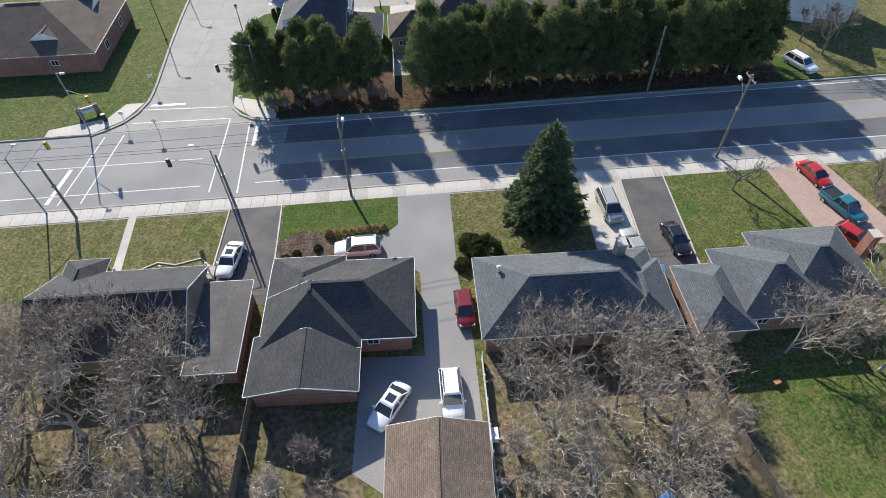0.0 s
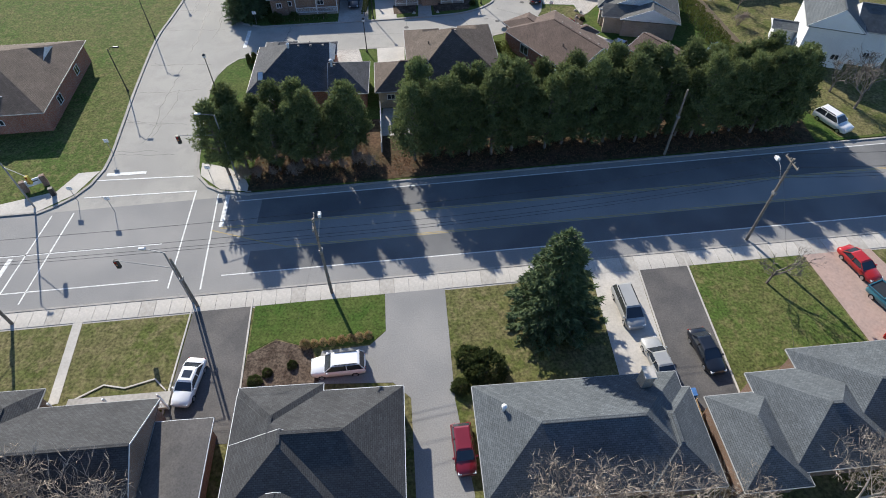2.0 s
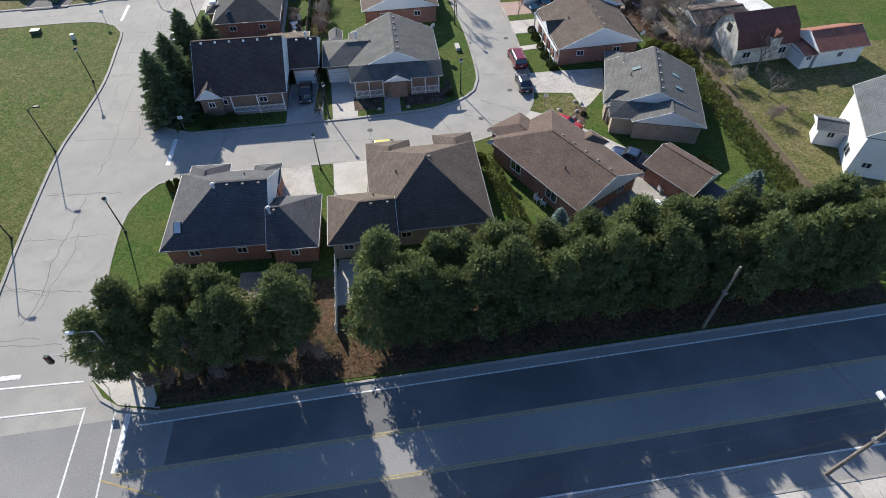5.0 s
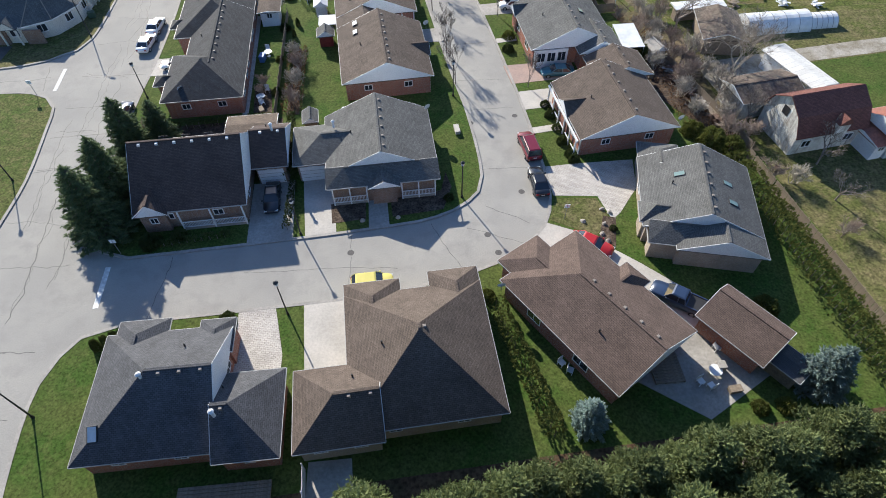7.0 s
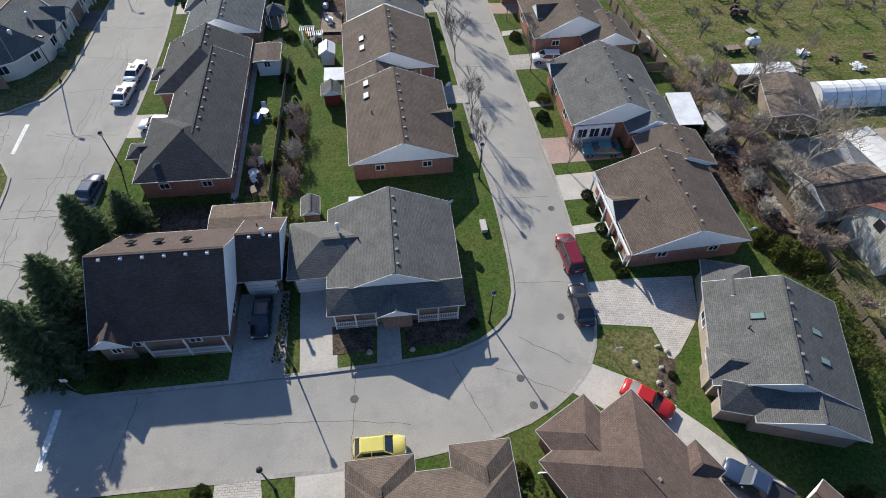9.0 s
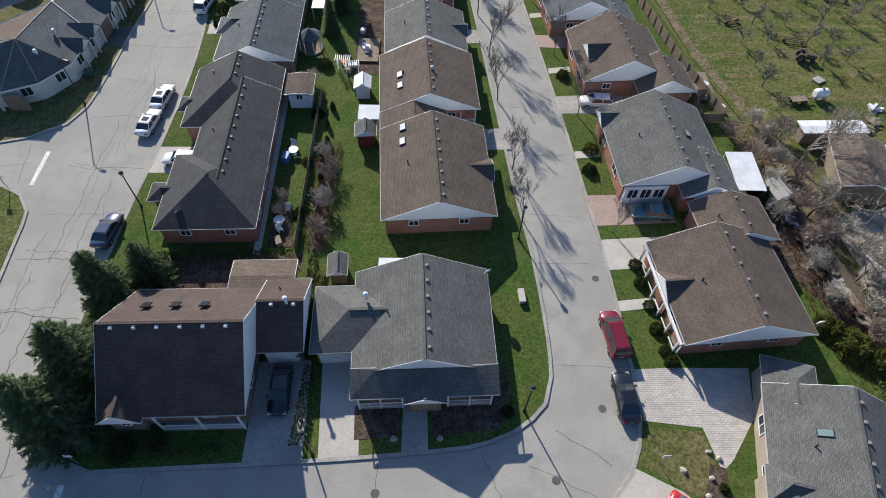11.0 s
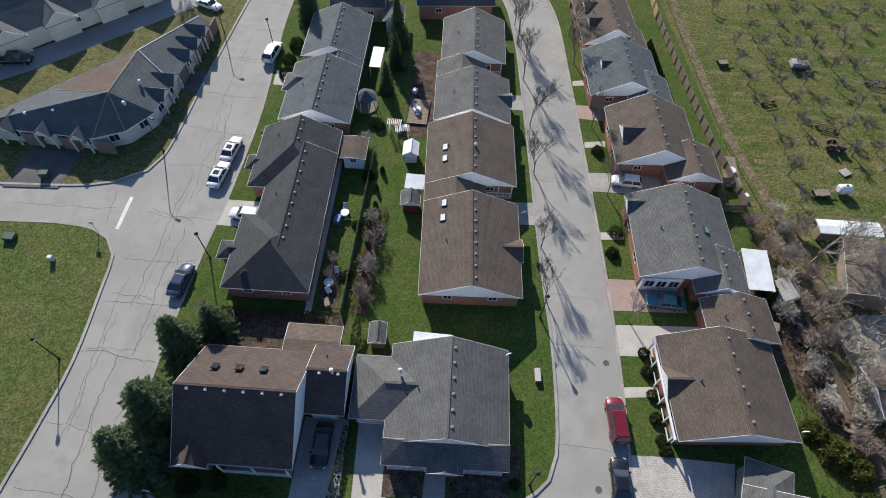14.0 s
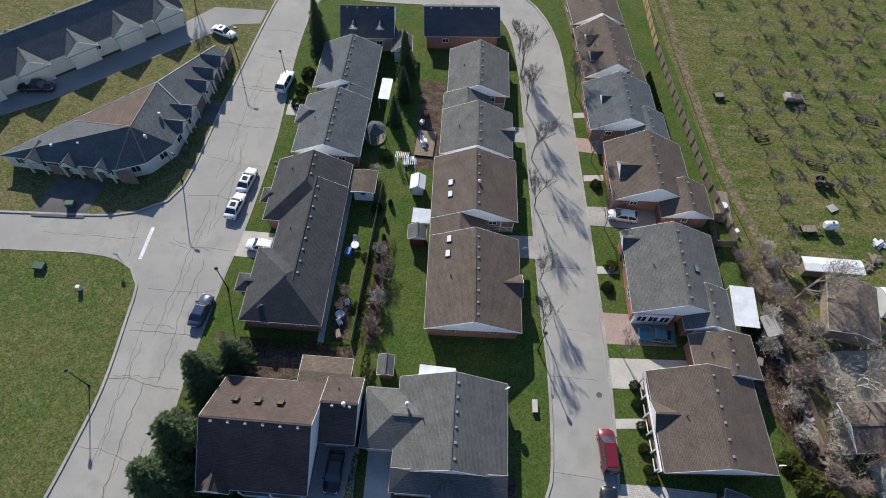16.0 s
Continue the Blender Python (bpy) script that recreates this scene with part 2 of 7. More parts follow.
# ---------------------------------------------------------------- building helpers
def uv_box(me):
    """Metre-scale UVs: u along the face's level direction, v up its slope."""
    uv = me.uv_layers.new(name="UVMap").data
    co = [v.co for v in me.vertices]
    for p in me.polygons:
        nz = p.normal
        if abs(nz.z) > 0.999:
            u, v = Vector((1, 0, 0)), Vector((0, 1, 0))
        else:
            u = Vector((-nz.y, nz.x, 0)).normalized()
            v = nz.cross(u)
        for li, vi in zip(p.loop_indices, p.vertices):
            uv[li].uv = (co[vi].dot(u), co[vi].dot(v))


def mesh_of(name, verts, faces, material, uv=True, smooth=False):
    me = bpy.data.meshes.new(name)
    me.from_pydata([tuple(v) for v in verts], [], [tuple(f) for f in faces])
    me.update()
    if uv:
        uv_box(me)
    if smooth:
        me.shade_smooth()
    me.materials.append(material)
    return me


def part(name, vf, material, parent=None, label="", uv=True, smooth=False):
    """One mesh object from (verts, faces) under a thing or a part."""
    ob = new(name, mesh_of(name, vf[0], vf[1], material, uv, smooth))
    if parent:
        ob.parent = parent
    if label:
        ob["label"] = label
    return ob


def empty(name, m, label, category, group="", kind=""):
    ob = new(name)
    ob.matrix_basis = m
    return tagged(ob, label, category, group, kind)


def join(*vfs):
    V, F = [], []
    for v, f in vfs:
        k = len(V)
        V += list(v)
        F += [tuple(i + k for i in q) for q in f]
    return V, F


def box(x0, x1, y0, y1, z0, z1, bev=0.0):
    """A box; bev chamfers its upper edges."""
    if not bev:
        V = [(x, y, z) for z in (z0, z1) for x, y in ((x0, y0), (x1, y0), (x1, y1), (x0, y1))]
        return V, [(3, 2, 1, 0), (4, 5, 6, 7), (0, 1, 5, 4), (1, 2, 6, 5), (2, 3, 7, 6), (3, 0, 4, 7)]
    V = [(x, y, z) for z, b in ((z0, 0), (z1 - bev, 0), (z1, bev)) for x, y in ((x0 + b, y0 + b), (x1 - b, y0 + b), (x1 - b, y1 - b), (x0 + b, y1 - b))]
    F = [(3, 2, 1, 0), (8, 9, 10, 11)]
    for k in (0, 4):
        F += [(k, k + 1, k + 5, k + 4), (k + 1, k + 2, k + 6, k + 5), (k + 2, k + 3, k + 7, k + 6), (k + 3, k, k + 4, k + 7)]
    return V, F


def moved(vf, m):
    return [tuple(m @ Vector(v)) for v in vf[0]], vf[1]


def tube(a, b, r0, r1, n=6):
    a, b = Vector(a), Vector(b)
    d = (b - a).normalized()
    u = d.orthogonal().normalized()
    w = d.cross(u)
    V = []
    for p, r in ((a, r0), (b, r1)):
        V += [tuple(p + r * (math.cos(t) * u + math.sin(t) * w)) for t in [2 * math.pi * k / n for k in range(n)]]
    F = [(k, (k + 1) % n, n + (k + 1) % n, n + k) for k in range(n)] + [tuple(range(n))[::-1], tuple(range(n, 2 * n))]
    return V, F


def slab(poly, z0, z1):
    """A flat plate over any outline, given anticlockwise or not."""
    area = sum(a[0] * b[1] - b[0] * a[1] for a, b in zip(poly, poly[1:] + poly[:1]))
    if area < 0:
        poly = poly[::-1]
    n = len(poly)
    V = [(x, y, z0) for x, y in poly] + [(x, y, z1) for x, y in poly]
    return V, [tuple(range(n, 2 * n))] + [(i, (i + 1) % n, n + (i + 1) % n, n + i) for i in range(n)]


def smooth_line(pts, step=2.0):
    """Catmull-Rom through points."""
    out = []
    P = [pts[0]] + list(pts) + [pts[-1]]
    for i in range(1, len(P) - 2):
        p0, p1, p2, p3 = [np.array(q, float) for q in P[i - 1 : i + 3]]
        n = max(1, int(np.linalg.norm(p2 - p1) / step))
        for k in range(n):
            t = k / n
            out.append(tuple(0.5 * (2 * p1 + (p2 - p0) * t + (2 * p0 - 5 * p1 + 4 * p2 - p3) * t * t + (3 * p1 - p0 - 3 * p2 + p3) * t**3)))
    return out + [tuple(map(float, pts[-1]))]


def ribbon(pts, width, z0, z1, side=0.0):
    """A strip along a line, with thickness; side shifts it to the line's left."""
    V, F = [], []
    n = len(pts)
    for i, p in enumerate(pts):
        a, b = pts[max(i - 1, 0)], pts[min(i + 1, n - 1)]
        d = Vector((b[0] - a[0], b[1] - a[1])).normalized()
        q = Vector((-d.y, d.x))
        for s in (side + width / 2, side - width / 2):
            for z in (z0, z1):
                V.append((p[0] + q.x * s, p[1] + q.y * s, z))
    for i in range(n - 1):
        k = 4 * i
        F += [(k + 1, k + 3, k + 7, k + 5), (k, k + 1, k + 5, k + 4), (k + 2, k + 6, k + 7, k + 3)]
    F += [(0, 2, 3, 1), (4 * n - 4, 4 * n - 3, 4 * n - 1, 4 * n - 2)]
    return V, F


def structure(name, vf, material, label, category):
    return tagged(part(name, vf, material), label, category, "", "structure")


# ---------------------------------------------------------------- ground, roads, kerbs
def ys(x):
    return 50.5 + 0.065 * x


def yn(x):
    return 65.1 + 0.076 * x


G = 300
structure("ground", ([(-900, -500, -0.06), (900, -500, -0.06), (900, 1500, -0.06), (-900, 1500, -0.06)], [(0, 1, 2, 3)]), TAN, "dry spring grassland reaching to the horizon", "ground")
W_KERB = smooth_line([(-46, 61.5), (-42.5, 64.2), (-40.6, 69), (-41.2, 78), (-42.0, 86), (-42.9, 100), (-42.3, 108), (-41.8, 116.5), (-42.6, 126), (-43.2, 130.8), (-44.9, 133.2), (-47.2, 134.4), (-52.4, 134.9), (-64, 134.1), (-110, 131)])
N_SIDE = smooth_line([(-110, 136.5), (-67, 140.0), (-51.1, 141.5), (-46.1, 143.8), (-43, 148), (-42.4, 166), (-41.4, 191), (-40, 206)])
E_KERB = smooth_line([(-21.5, 63.5), (-25.2, 64.2), (-28.4, 67.0), (-29.7, 73.5), (-30.9, 82), (-31.0, 89), (-28.6, 93.6), (-25, 94.7), (-14, 95.2), (-2.8, 95.7), (2.7, 96.3), (9.6, 97.7), (14.7, 99.9), (18.6, 103.4), (20.2, 108), (20.4, 114), (19.9, 126.8), (18.2, 146.6), (15.6, 171.7), (13.4, 189), (9, 200), (2, 206)])
ISLE = smooth_line([(-26.6, 103.2), (-8.9, 104.2), (2, 105.1), (6.7, 105.9), (10.6, 108.0), (12.7, 112), (12.4, 123.7), (11, 135.4), (8.8, 158), (6.5, 180), (3.6, 193), (-2, 197.5), (-20, 197), (-31, 196.5), (-33.6, 193), (-33.6, 179), (-31.8, 158.8), (-31.7, 142), (-32.2, 131.8), (-32.4, 117), (-31.6, 107.5), (-29.8, 104.4), (-26.6, 103.2)])
main = [(-300, ys(-300)), (-60, ys(-60)), (60, ys(60)), (300, ys(300)), (300, yn(300)), (60, yn(60)), (-60, yn(-60)), (-300, yn(-300))]
structure("road", slab(main, -0.05, 0.012), MAINROAD, "four-lane grey asphalt main road with worn lane lines", "road")
street = W_KERB[: len(W_KERB)] + [(-110, 136.5)] + N_SIDE[1:] + [(-38, 214), (8, 214)] + E_KERB[::-1] + [(-24, 62), (-46, 60)]
structure("side_street", slab(street, -0.05, 0.004), ROAD, "pale worn asphalt residential streets with tar-filled cracks", "road")


def lawn(name, poly, material, label, z=0.10):
    return structure(name, slab(poly, -0.055, z), material, label, "lawn")


lawn("lawn_island", ISLE[:-1], LUSH, "green front and back lawns round the middle houses")
lawn("lawn_west", [(-300, yn(-300) + 0.3), (-47, yn(-47) + 0.3)] + W_KERB[1:] + [(-300, 128)], GRASS, "wide mown lawn with thin patches beside the street")
lawn("lawn_townhouses", N_SIDE[::-1] + [(-300, 132), (-300, 206)], TAN, "dry grass round the terraced bungalows")
lawn("lawn_north", [(75, yn(75) + 0.5)] + [(-20, yn(-20) + 0.3)] + E_KERB[1:] + [(5, 214), (30, 214), (40, 150), (47, 118), (75, 100)], LUSH, "green lawns of the northern lots and back gardens")
lawn("orchard_ground", [(30, 300), (33, 206), (36.2, 180), (38.8, 160), (42, 147), (45, 141), (60, 143.5), (200, 143.5), (200, 300)], ORCHARD, "grassy orchard ground in mown strips", 0.106)
lawn("yard_ground", [(41, 138), (46.5, 120), (48.5, 100), (50, 80), (53, 70.0), (200, 81), (200, 144), (60, 144), (45, 141.4)], TAN, "rough dry grass of the farm yard", 0.112)
lawn("lawn_south", [(-300, ys(-300) - 2.4), (-60, ys(-60) - 2.4), (60, ys(60) - 2.4), (300, ys(300) - 2.4), (300, -200), (-300, -200)], TAN, "dry spring front lawns and back gardens")
structure("orchard_track", ribbon(smooth_line([(33.6, 215), (36.8, 182), (39.6, 162), (43.5, 148), (47, 138)]), 1.4, 0.08, 0.122), DIRT, "worn earth track along the orchard fence", "path")
for nm, line in (("kerb_west", W_KERB), ("kerb_townhouses", N_SIDE), ("kerb_north", E_KERB), ("kerb_island", ISLE)):
    structure(nm, ribbon(line, 0.34, -0.05, 0.135, 0.02), CONC_OLD, "weathered concrete kerb", "kerb")
for nm, a, b, f, off in (("kerb_main_south", -200, 200, ys, -0.1), ("kerb_main_north_east", -21.5, 200, yn, 0.1), ("kerb_main_north_west", -200, -46, yn, 0.1)):
    structure(nm, ribbon([(x, f(x) + off) for x in np.linspace(a, b, 40)], 0.22, -0.05, 0.15), CONC_OLD, "weathered concrete kerb of the main road", "kerb")

STRIP = mat("thin straw-coloured tree strip", (0.165, 0.135, 0.075), 0.95, vary=0.5, scale=3.0, big=0.6, bump=0.8, second=(0.105, 0.098, 0.040), spec=0.08, fleck=(0.085, 0.088, 0.028), grain=1.3)
rng = random.Random(77)
for r in range(15):
    y0 = 216 - r * 4.9
    x = 36.5 + (216 - y0) * 0.1
    while x < 104:
        n = rng.randint(4, 9)
        pts = [(x + 0.8 * k, y0 + 0.04 * (x + 0.8 * k - 40) + rng.uniform(-0.12, 0.12)) for k in range(n)]
        w = rng.uniform(0.45, 1.0)
        V, F = ribbon(pts, w, 0.1, 0.112)
        V = [(a + rng.uniform(-0.15, 0.15), b + rng.uniform(-0.16, 0.16), c) for a, b, c in V]
        structure("orchard_strip", (V, F), STRIP, "narrow worn strip of straw and earth under the fruit trees", "ground")
        x += 0.8 * n + rng.uniform(0.2, 4.0)
# ---- painted lines
def line(name, pts, w, material, z, label):
    return structure(name, ribbon(pts, w, z - 0.004, z + 0.004), material, label, "road marking")


# darker lane asphalt, deepened further to paint in the pines' shade
LANE = mat("newer darker asphalt", (0.105, 0.106, 0.110), 0.9, vary=0.14, scale=8, big=0.12, bump=0.25, second=(0.160, 0.160, 0.160), spec=0.2)
for nm, f0, f1 in (("traffic_lane_north", lambda x: ys(x) + 9.7 + 0.008 * x, lambda x: yn(x) - 0.98), ("traffic_lane_south", lambda x: ys(x) + 2.4, lambda x: ys(x) + 5.5 + 0.008 * x)):
    xs_ = list(np.linspace(-20, 140, 20))
    structure(nm, slab([(x, f0(x)) for x in xs_] + [(x, f1(x)) for x in xs_[::-1]], 0, 0.0145), LANE, "traffic lane in darker asphalt, partly shade in the colour", "road")
ZM = 0.019
line("edge_line_north", [(x, yn(x) - 0.9) for x in np.linspace(-23, 120, 30)], 0.13, PAINT_W, ZM, "solid white edge line")
line("edge_line_south", [(x, ys(x) + 2.3) for x in np.linspace(-22.5, 120, 30)], 0.13, PAINT_W, ZM, "solid white edge line")
line("edge_line_south_west", [(x, ys(x) + 2.4) for x in np.linspace(-120, -29, 20)], 0.13, PAINT_W, ZM, "solid white edge line")
for k, (o, nm) in enumerate(((9.35, "upper"), (5.6, "lower"))):
    for d in (0, 0.22):
        line("centre_line_" + nm + ("_a" if d else "_b"), [(x, ys(x) + o + d + 0.008 * x) for x in np.linspace(-16 if k else -24, 120, 30)], 0.085, PAINT_Y, ZM, "worn yellow centre line")
line("turn_line", [(-24.9, 57.9), (-19, 55.9), (-16, 55.0)], 0.12, PAINT_Y, ZM, "worn yellow turning line")
line("lane_line_west", [(x, ys(x) + 7.6) for x in np.linspace(-120, -30, 20)], 0.12, PAINT_W, ZM, "white lane line")
for nm, pts, w in (("crosswalk_line_east_a", [(-28.2, 64.6), (-27.7, 49.9)], 0.16), ("crosswalk_line_east_b", [(-25.4, 63.8), (-24.3, 49.6)], 0.16), ("stop_line_east", [(-24.2, 63.6), (-24.0, 58.4)], 0.5),
                   ("crosswalk_line_west_a", [(-41.6, 61.5), (-42.4, 48.6)], 0.16), ("crosswalk_line_west_b", [(-44.0, 61.2), (-45.0, 48.4)], 0.16), ("stop_line_west", [(-45.9, 54.8), (-46.4, 48.6)], 0.5),
                   ("crosswalk_line_north_a", [(-41.3, 64.0), (-28.2, 64.5)], 0.16), ("crosswalk_line_north_b", [(-40.9, 67.0), (-29.2, 67.2)], 0.16), ("stop_line_north", [(-40.0, 68.0), (-35.2, 68.2)], 0.5),
                   ("stop_line_court", [(-28.4, 102.2), (-28.3, 97.0)], 0.55), ("stop_line_side", [(-44.4, 134.8), (-44.6, 140.2)], 0.5)):
    line(nm, pts, w, PAINT_W, ZM, "worn white painted crossing line")

# ---- sidewalk slabs along the main road, with joints
walkway = empty("pavement", Matrix.Identity(4), "pale concrete pavement of single slabs along the road", "pavement", kind="structure")
SLAB = {k: mesh_of("paving_slab", *box(-0.74, 0.74, -0.95, 0.95, 0, 0.16, 0.012), m) for k, m in (("a", CONC), ("b", mat("stained concrete", (0.38, 0.355, 0.32), 0.9, vary=0.14, scale=4, big=0.5, bump=0.2)))}
rng = random.Random(4)
for i in range(84):
    x = -62 + i * 1.5
    ob = new("paving_slab", SLAB["b" if rng.random() < 0.13 else "a"])
    ob.parent = walkway
    ob.matrix_basis = pose(x, ys(x) - 1.25, -0.03 + rng.uniform(-0.004, 0.006), 0, 0, 3.72 + rng.uniform(-0.2, 0.2))
structure("boulevard", ribbon([(x, ys(x) - 0.26) for x in np.linspace(-80, 80, 30)], 0.3, 0.0, 0.112), CONC_OLD, "narrow concrete edge strip", "pavement")
structure("pavement_bed", ribbon([(x, ys(x) - 1.3) for x in np.linspace(-200, 200, 40)], 2.2, -0.05, 0.094), CONC_OLD, "concrete bed below the slabs", "pavement")
structure("corner_pavement", slab([(-28.3, 67.2), (-25.3, 64.5), (-21.5, 63.9), (-22.5, 66.0), (-25, 68.4), (-28.6, 69.5)], 0, 0.125), CONC, "pale concrete corner landing", "pavement")
structure("corner_pavement_west", slab([(-52, 61.3), (-46, 61.8), (-42.6, 64.6), (-41.0, 68.6), (-43.5, 68.4), (-45, 65.2), (-52, 62.9)], 0, 0.125), CONC, "pale concrete corner landing", "pavement")

# ---- driveways and paths: each a thin slab on the lots
def drive(poly, material, label, name="driveway", z=0.126):
    return structure(name, slab(poly, 0.0, z), material, label, "driveway")


drive([(-24.3, 48.0), (-18.7, 48.2), (-18.0, 37), (-18.2, 33), (-24.2, 33)], BLACKTOP, "dark asphalt driveway")
drive([(-5.2, 48.9), (0.9, 49.2), (1.1, 43), (1.3, 36), (2.4, 28), (2.9, 12), (-2.2, 12), (-8.2, 16), (-8, 26.6), (-2.2, 26.6), (-2.6, 36.4), (-4.2, 38), (-11.5, 38.2), (-11, 41.6), (-6.5, 42), (-5.0, 43.5)], MAINROAD, "worn grey asphalt driveway running behind the house")
drive([(16.3, 50.6), (21.3, 50.9), (21.2, 37.2), (16.4, 37.6)], CONC, "pale concrete driveway")
drive([(21.5, 51.0), (26.6, 51.3), (26.5, 34), (21.5, 34)], BLACKTOP, "dark grey asphalt driveway")
drive([(39.2, 52.2), (46.5, 52.8), (50.5, 38), (41.0, 39)], CONC_RED, "reddish concrete driveway")
drive([(-36.0, 47.3), (-35.1, 47.4), (-34.0, 37.4), (-34.9, 37.2)], CONC, "narrow pale concrete front path", "path")
drive([(-13.9, 95.4), (-10.3, 95.5), (-9.2, 90), (-9.2, 86), (-13.4, 86)], PAVER, "interlocking paver driveway", "driveway")
drive([(-7.5, 95.6), (-3.2, 95.9), (-3.2, 86), (-6.9, 86)], CONC, "pale concrete driveway")
# darker concrete here puts the house's shade into the colour
drive([(-14.2, 104.1), (-9.2, 104.3), (-9.6, 113.4), (-14.4, 113.2)], CONC_OLD, "concrete driveway, darker colour for its shade")
drive([(-7.9, 104.4), (-4.5, 104.6), (-5, 114), (-8.6, 113.8)], CONC, "pale concrete driveway")
drive([(-0.9, 104.9), (1.4, 105.1), (1.2, 110), (-0.9, 110)], CONC_OLD, "front path to the porch", "path")
drive([(20.5, 107.9), (20.6, 112.8), (25, 113.0), (31.5, 113), (30.5, 108.2), (27.5, 104.5), (26.3, 103.5), (25.6, 107.3)], PAVER, "pale stamped paver driveway")
drive([(16.4, 101.2), (18.9, 103.8), (22.6, 101.9), (27.5, 97.3), (33.0, 91.6), (30.3, 88.4), (24.5, 95.8)], CONC, "long pale concrete driveway")
drive([(20.0, 124.0), (20.0, 128.0), (30.5, 128.9), (30, 124.8)], CONC, "pale concrete driveway")
drive([(19.4, 129.9), (18.9, 134.4), (22.9, 134.6), (28.9, 135.2), (28.9, 130.6)], CONC_RED, "pinkish concrete driveway")
drive([(18.0, 148.6), (17.5, 152), (21.5, 152.4), (28, 152.6), (28, 149)], CONC_OLD, "concrete driveway with a parked car")
drive([(16.6, 163), (16.2, 166), (18.6, 166), (25, 165.8), (25, 162.8)], CONC_RED, "reddish concrete driveway")
drive([(-31.8, 136.9), (-31.8, 141.2), (-23, 141.4), (-23, 137)], CONC, "pale concrete driveway")
drive([(-31.6, 164.6), (-31.9, 168), (-24, 168), (-24, 164.6)], CONC, "pale concrete driveway")
# two drives whose shade is partly in the darker concrete colour
drive([(11.0, 141.8), (10.6, 145.6), (2.3, 145), (2.5, 141.4)], CONC_OLD, "concrete driveway, darker colour for its shade")
drive([(8.3, 163.7), (8.1, 167), (2, 167), (2, 163.5)], CONC_OLD, "concrete driveway, darker colour for its shade")
drive([(-62.5, 139.8), (-55, 140.4), (-54.5, 147), (-62, 147)], BLACKTOP, "dark asphalt driveway of the terrace")
drive([(-42.6, 161.2), (-42.5, 166), (-47, 166), (-47, 161.2)], BLACKTOP, "dark asphalt driveway of the terrace")
drive([(-110, 145.5), (-88.5, 149.5), (-70.5, 162.5), (-56.5, 176.5), (-47, 186), (-42.2, 187), (-42, 191), (-52, 190.5), (-60, 180), (-74, 166), (-90, 153), (-112, 148)], MAINROAD, "grey asphalt lane behind the terrace", "lane")
drive([(22.4, 84.6), (28.4, 80.0), (35.4, 83.6), (29.4, 90), (27.4, 88.4)], CONC_OLD, "paved garden patio", "patio", 0.134)
drive([(46.5, 131), (50, 132.6), (57, 133.6), (74, 135.6), (110, 139), (110, 135.6), (76, 132.4), (62, 130.9), (56.5, 127.6), (53, 124), (47.5, 124)], GRAVEL, "pale gravel farm yard and lane", "yard")
lawn("farm_lawn", [(62.4, 130.6), (76, 132.1), (110, 135.3), (110, 116), (62.4, 117)], LUSH, "green lawn beside the farm lane", 0.12)
for p, q in (((20.2, 119.6), (24.2, 120.1)), ((18.9, 141.0), (22, 141.4)), ((17.4, 157.5), (20.5, 158)), ((16.0, 171), (18, 171.4))):
    drive([(p[0], p[1] - 0.6), (q[0], q[1] - 0.6), (q[0], q[1] + 0.6), (p[0], p[1] + 0.6)], CONC, "short concrete front path", "path", 0.13)
# patio shade deepened by the darker concrete
drive([(-6.4, 73.5), (-2.4, 73.8), (-2.6, 79.6), (-6.2, 79.6)], CONC_OLD, "concrete patio behind the house, darker colour for its shade", "patio", 0.136)
drive([(-17.4, 124.9), (-16.6, 124.9), (-17.6, 152), (-18.4, 152)], PAVER, "narrow paved path beside the bungalow", "path", 0.13)
for k, (p, q) in enumerate((((-24.5, 48.0), (-24.4, 34)), ((-18.6, 48.1), (-17.9, 36)), ((21.4, 50.9), (21.35, 37.4)), ((26.65, 51.2), (26.6, 34)))):
    structure("drive_edging", ribbon([p, q], 0.16, 0.05, 0.17), CONC, "pale concrete edging of the driveway", "kerb")
structure("path_edging", ribbon(smooth_line([(-32.8, 37.6), (-30.5, 39.0), (-28.5, 38.6), (-26, 39.4), (-24.7, 38.2)]), 0.14, 0.05, 0.2), CONC, "curved pale edging of the front bed", "kerb")
# planting beds
for k, poly in enumerate(([(-18, 41.5), (-15.5, 43), (-12, 41.9), (-11, 40), (-11, 37.6), (-18, 37)], [(-5, 106), (-1.2, 106.4), (-1.2, 109.5), (-5.2, 109)], [(1.8, 106.4), (7.6, 107), (8.9, 110.5), (8.4, 113), (7.6, 110), (1.6, 110)],
                          [(25.6, 99.6), (26.8, 103.8), (25.4, 104.2), (24.2, 101.2)], [(-28.5, 156.6), (-30.5, 154.5), (-29.5, 152.6), (-27, 153)], [(-21.5, 119.6), (-12, 123.5), (-12, 125.5), (-28, 125), (-28, 120)],
                          [(-22, yn(-22) + 0.6), (49.5, yn(49.5) + 0.5), (50, 80), (-22, 76.5)], [(-5.5, 156), (-9.5, 156), (-10.2, 176), (-6, 176)], [(-16, 126.4), (-13.5, 126.4), (-14.2, 132), (-16.4, 132)], [(-11.6, 126), (-9.9, 126), (-10.6, 142), (-11.9, 142)], [(38, 126), (41.5, 120), (45, 112), (46.5, 116), (43, 130), (40, 138), (37, 140)])):
    structure("planting_bed", slab(poly, 0, 0.128 + 0.004 * (k % 3)), MULCH if k not in (6,) else NEEDLES, "dark mulch planting bed" if k != 6 else "bare soil and litter under the pines", "planting bed")
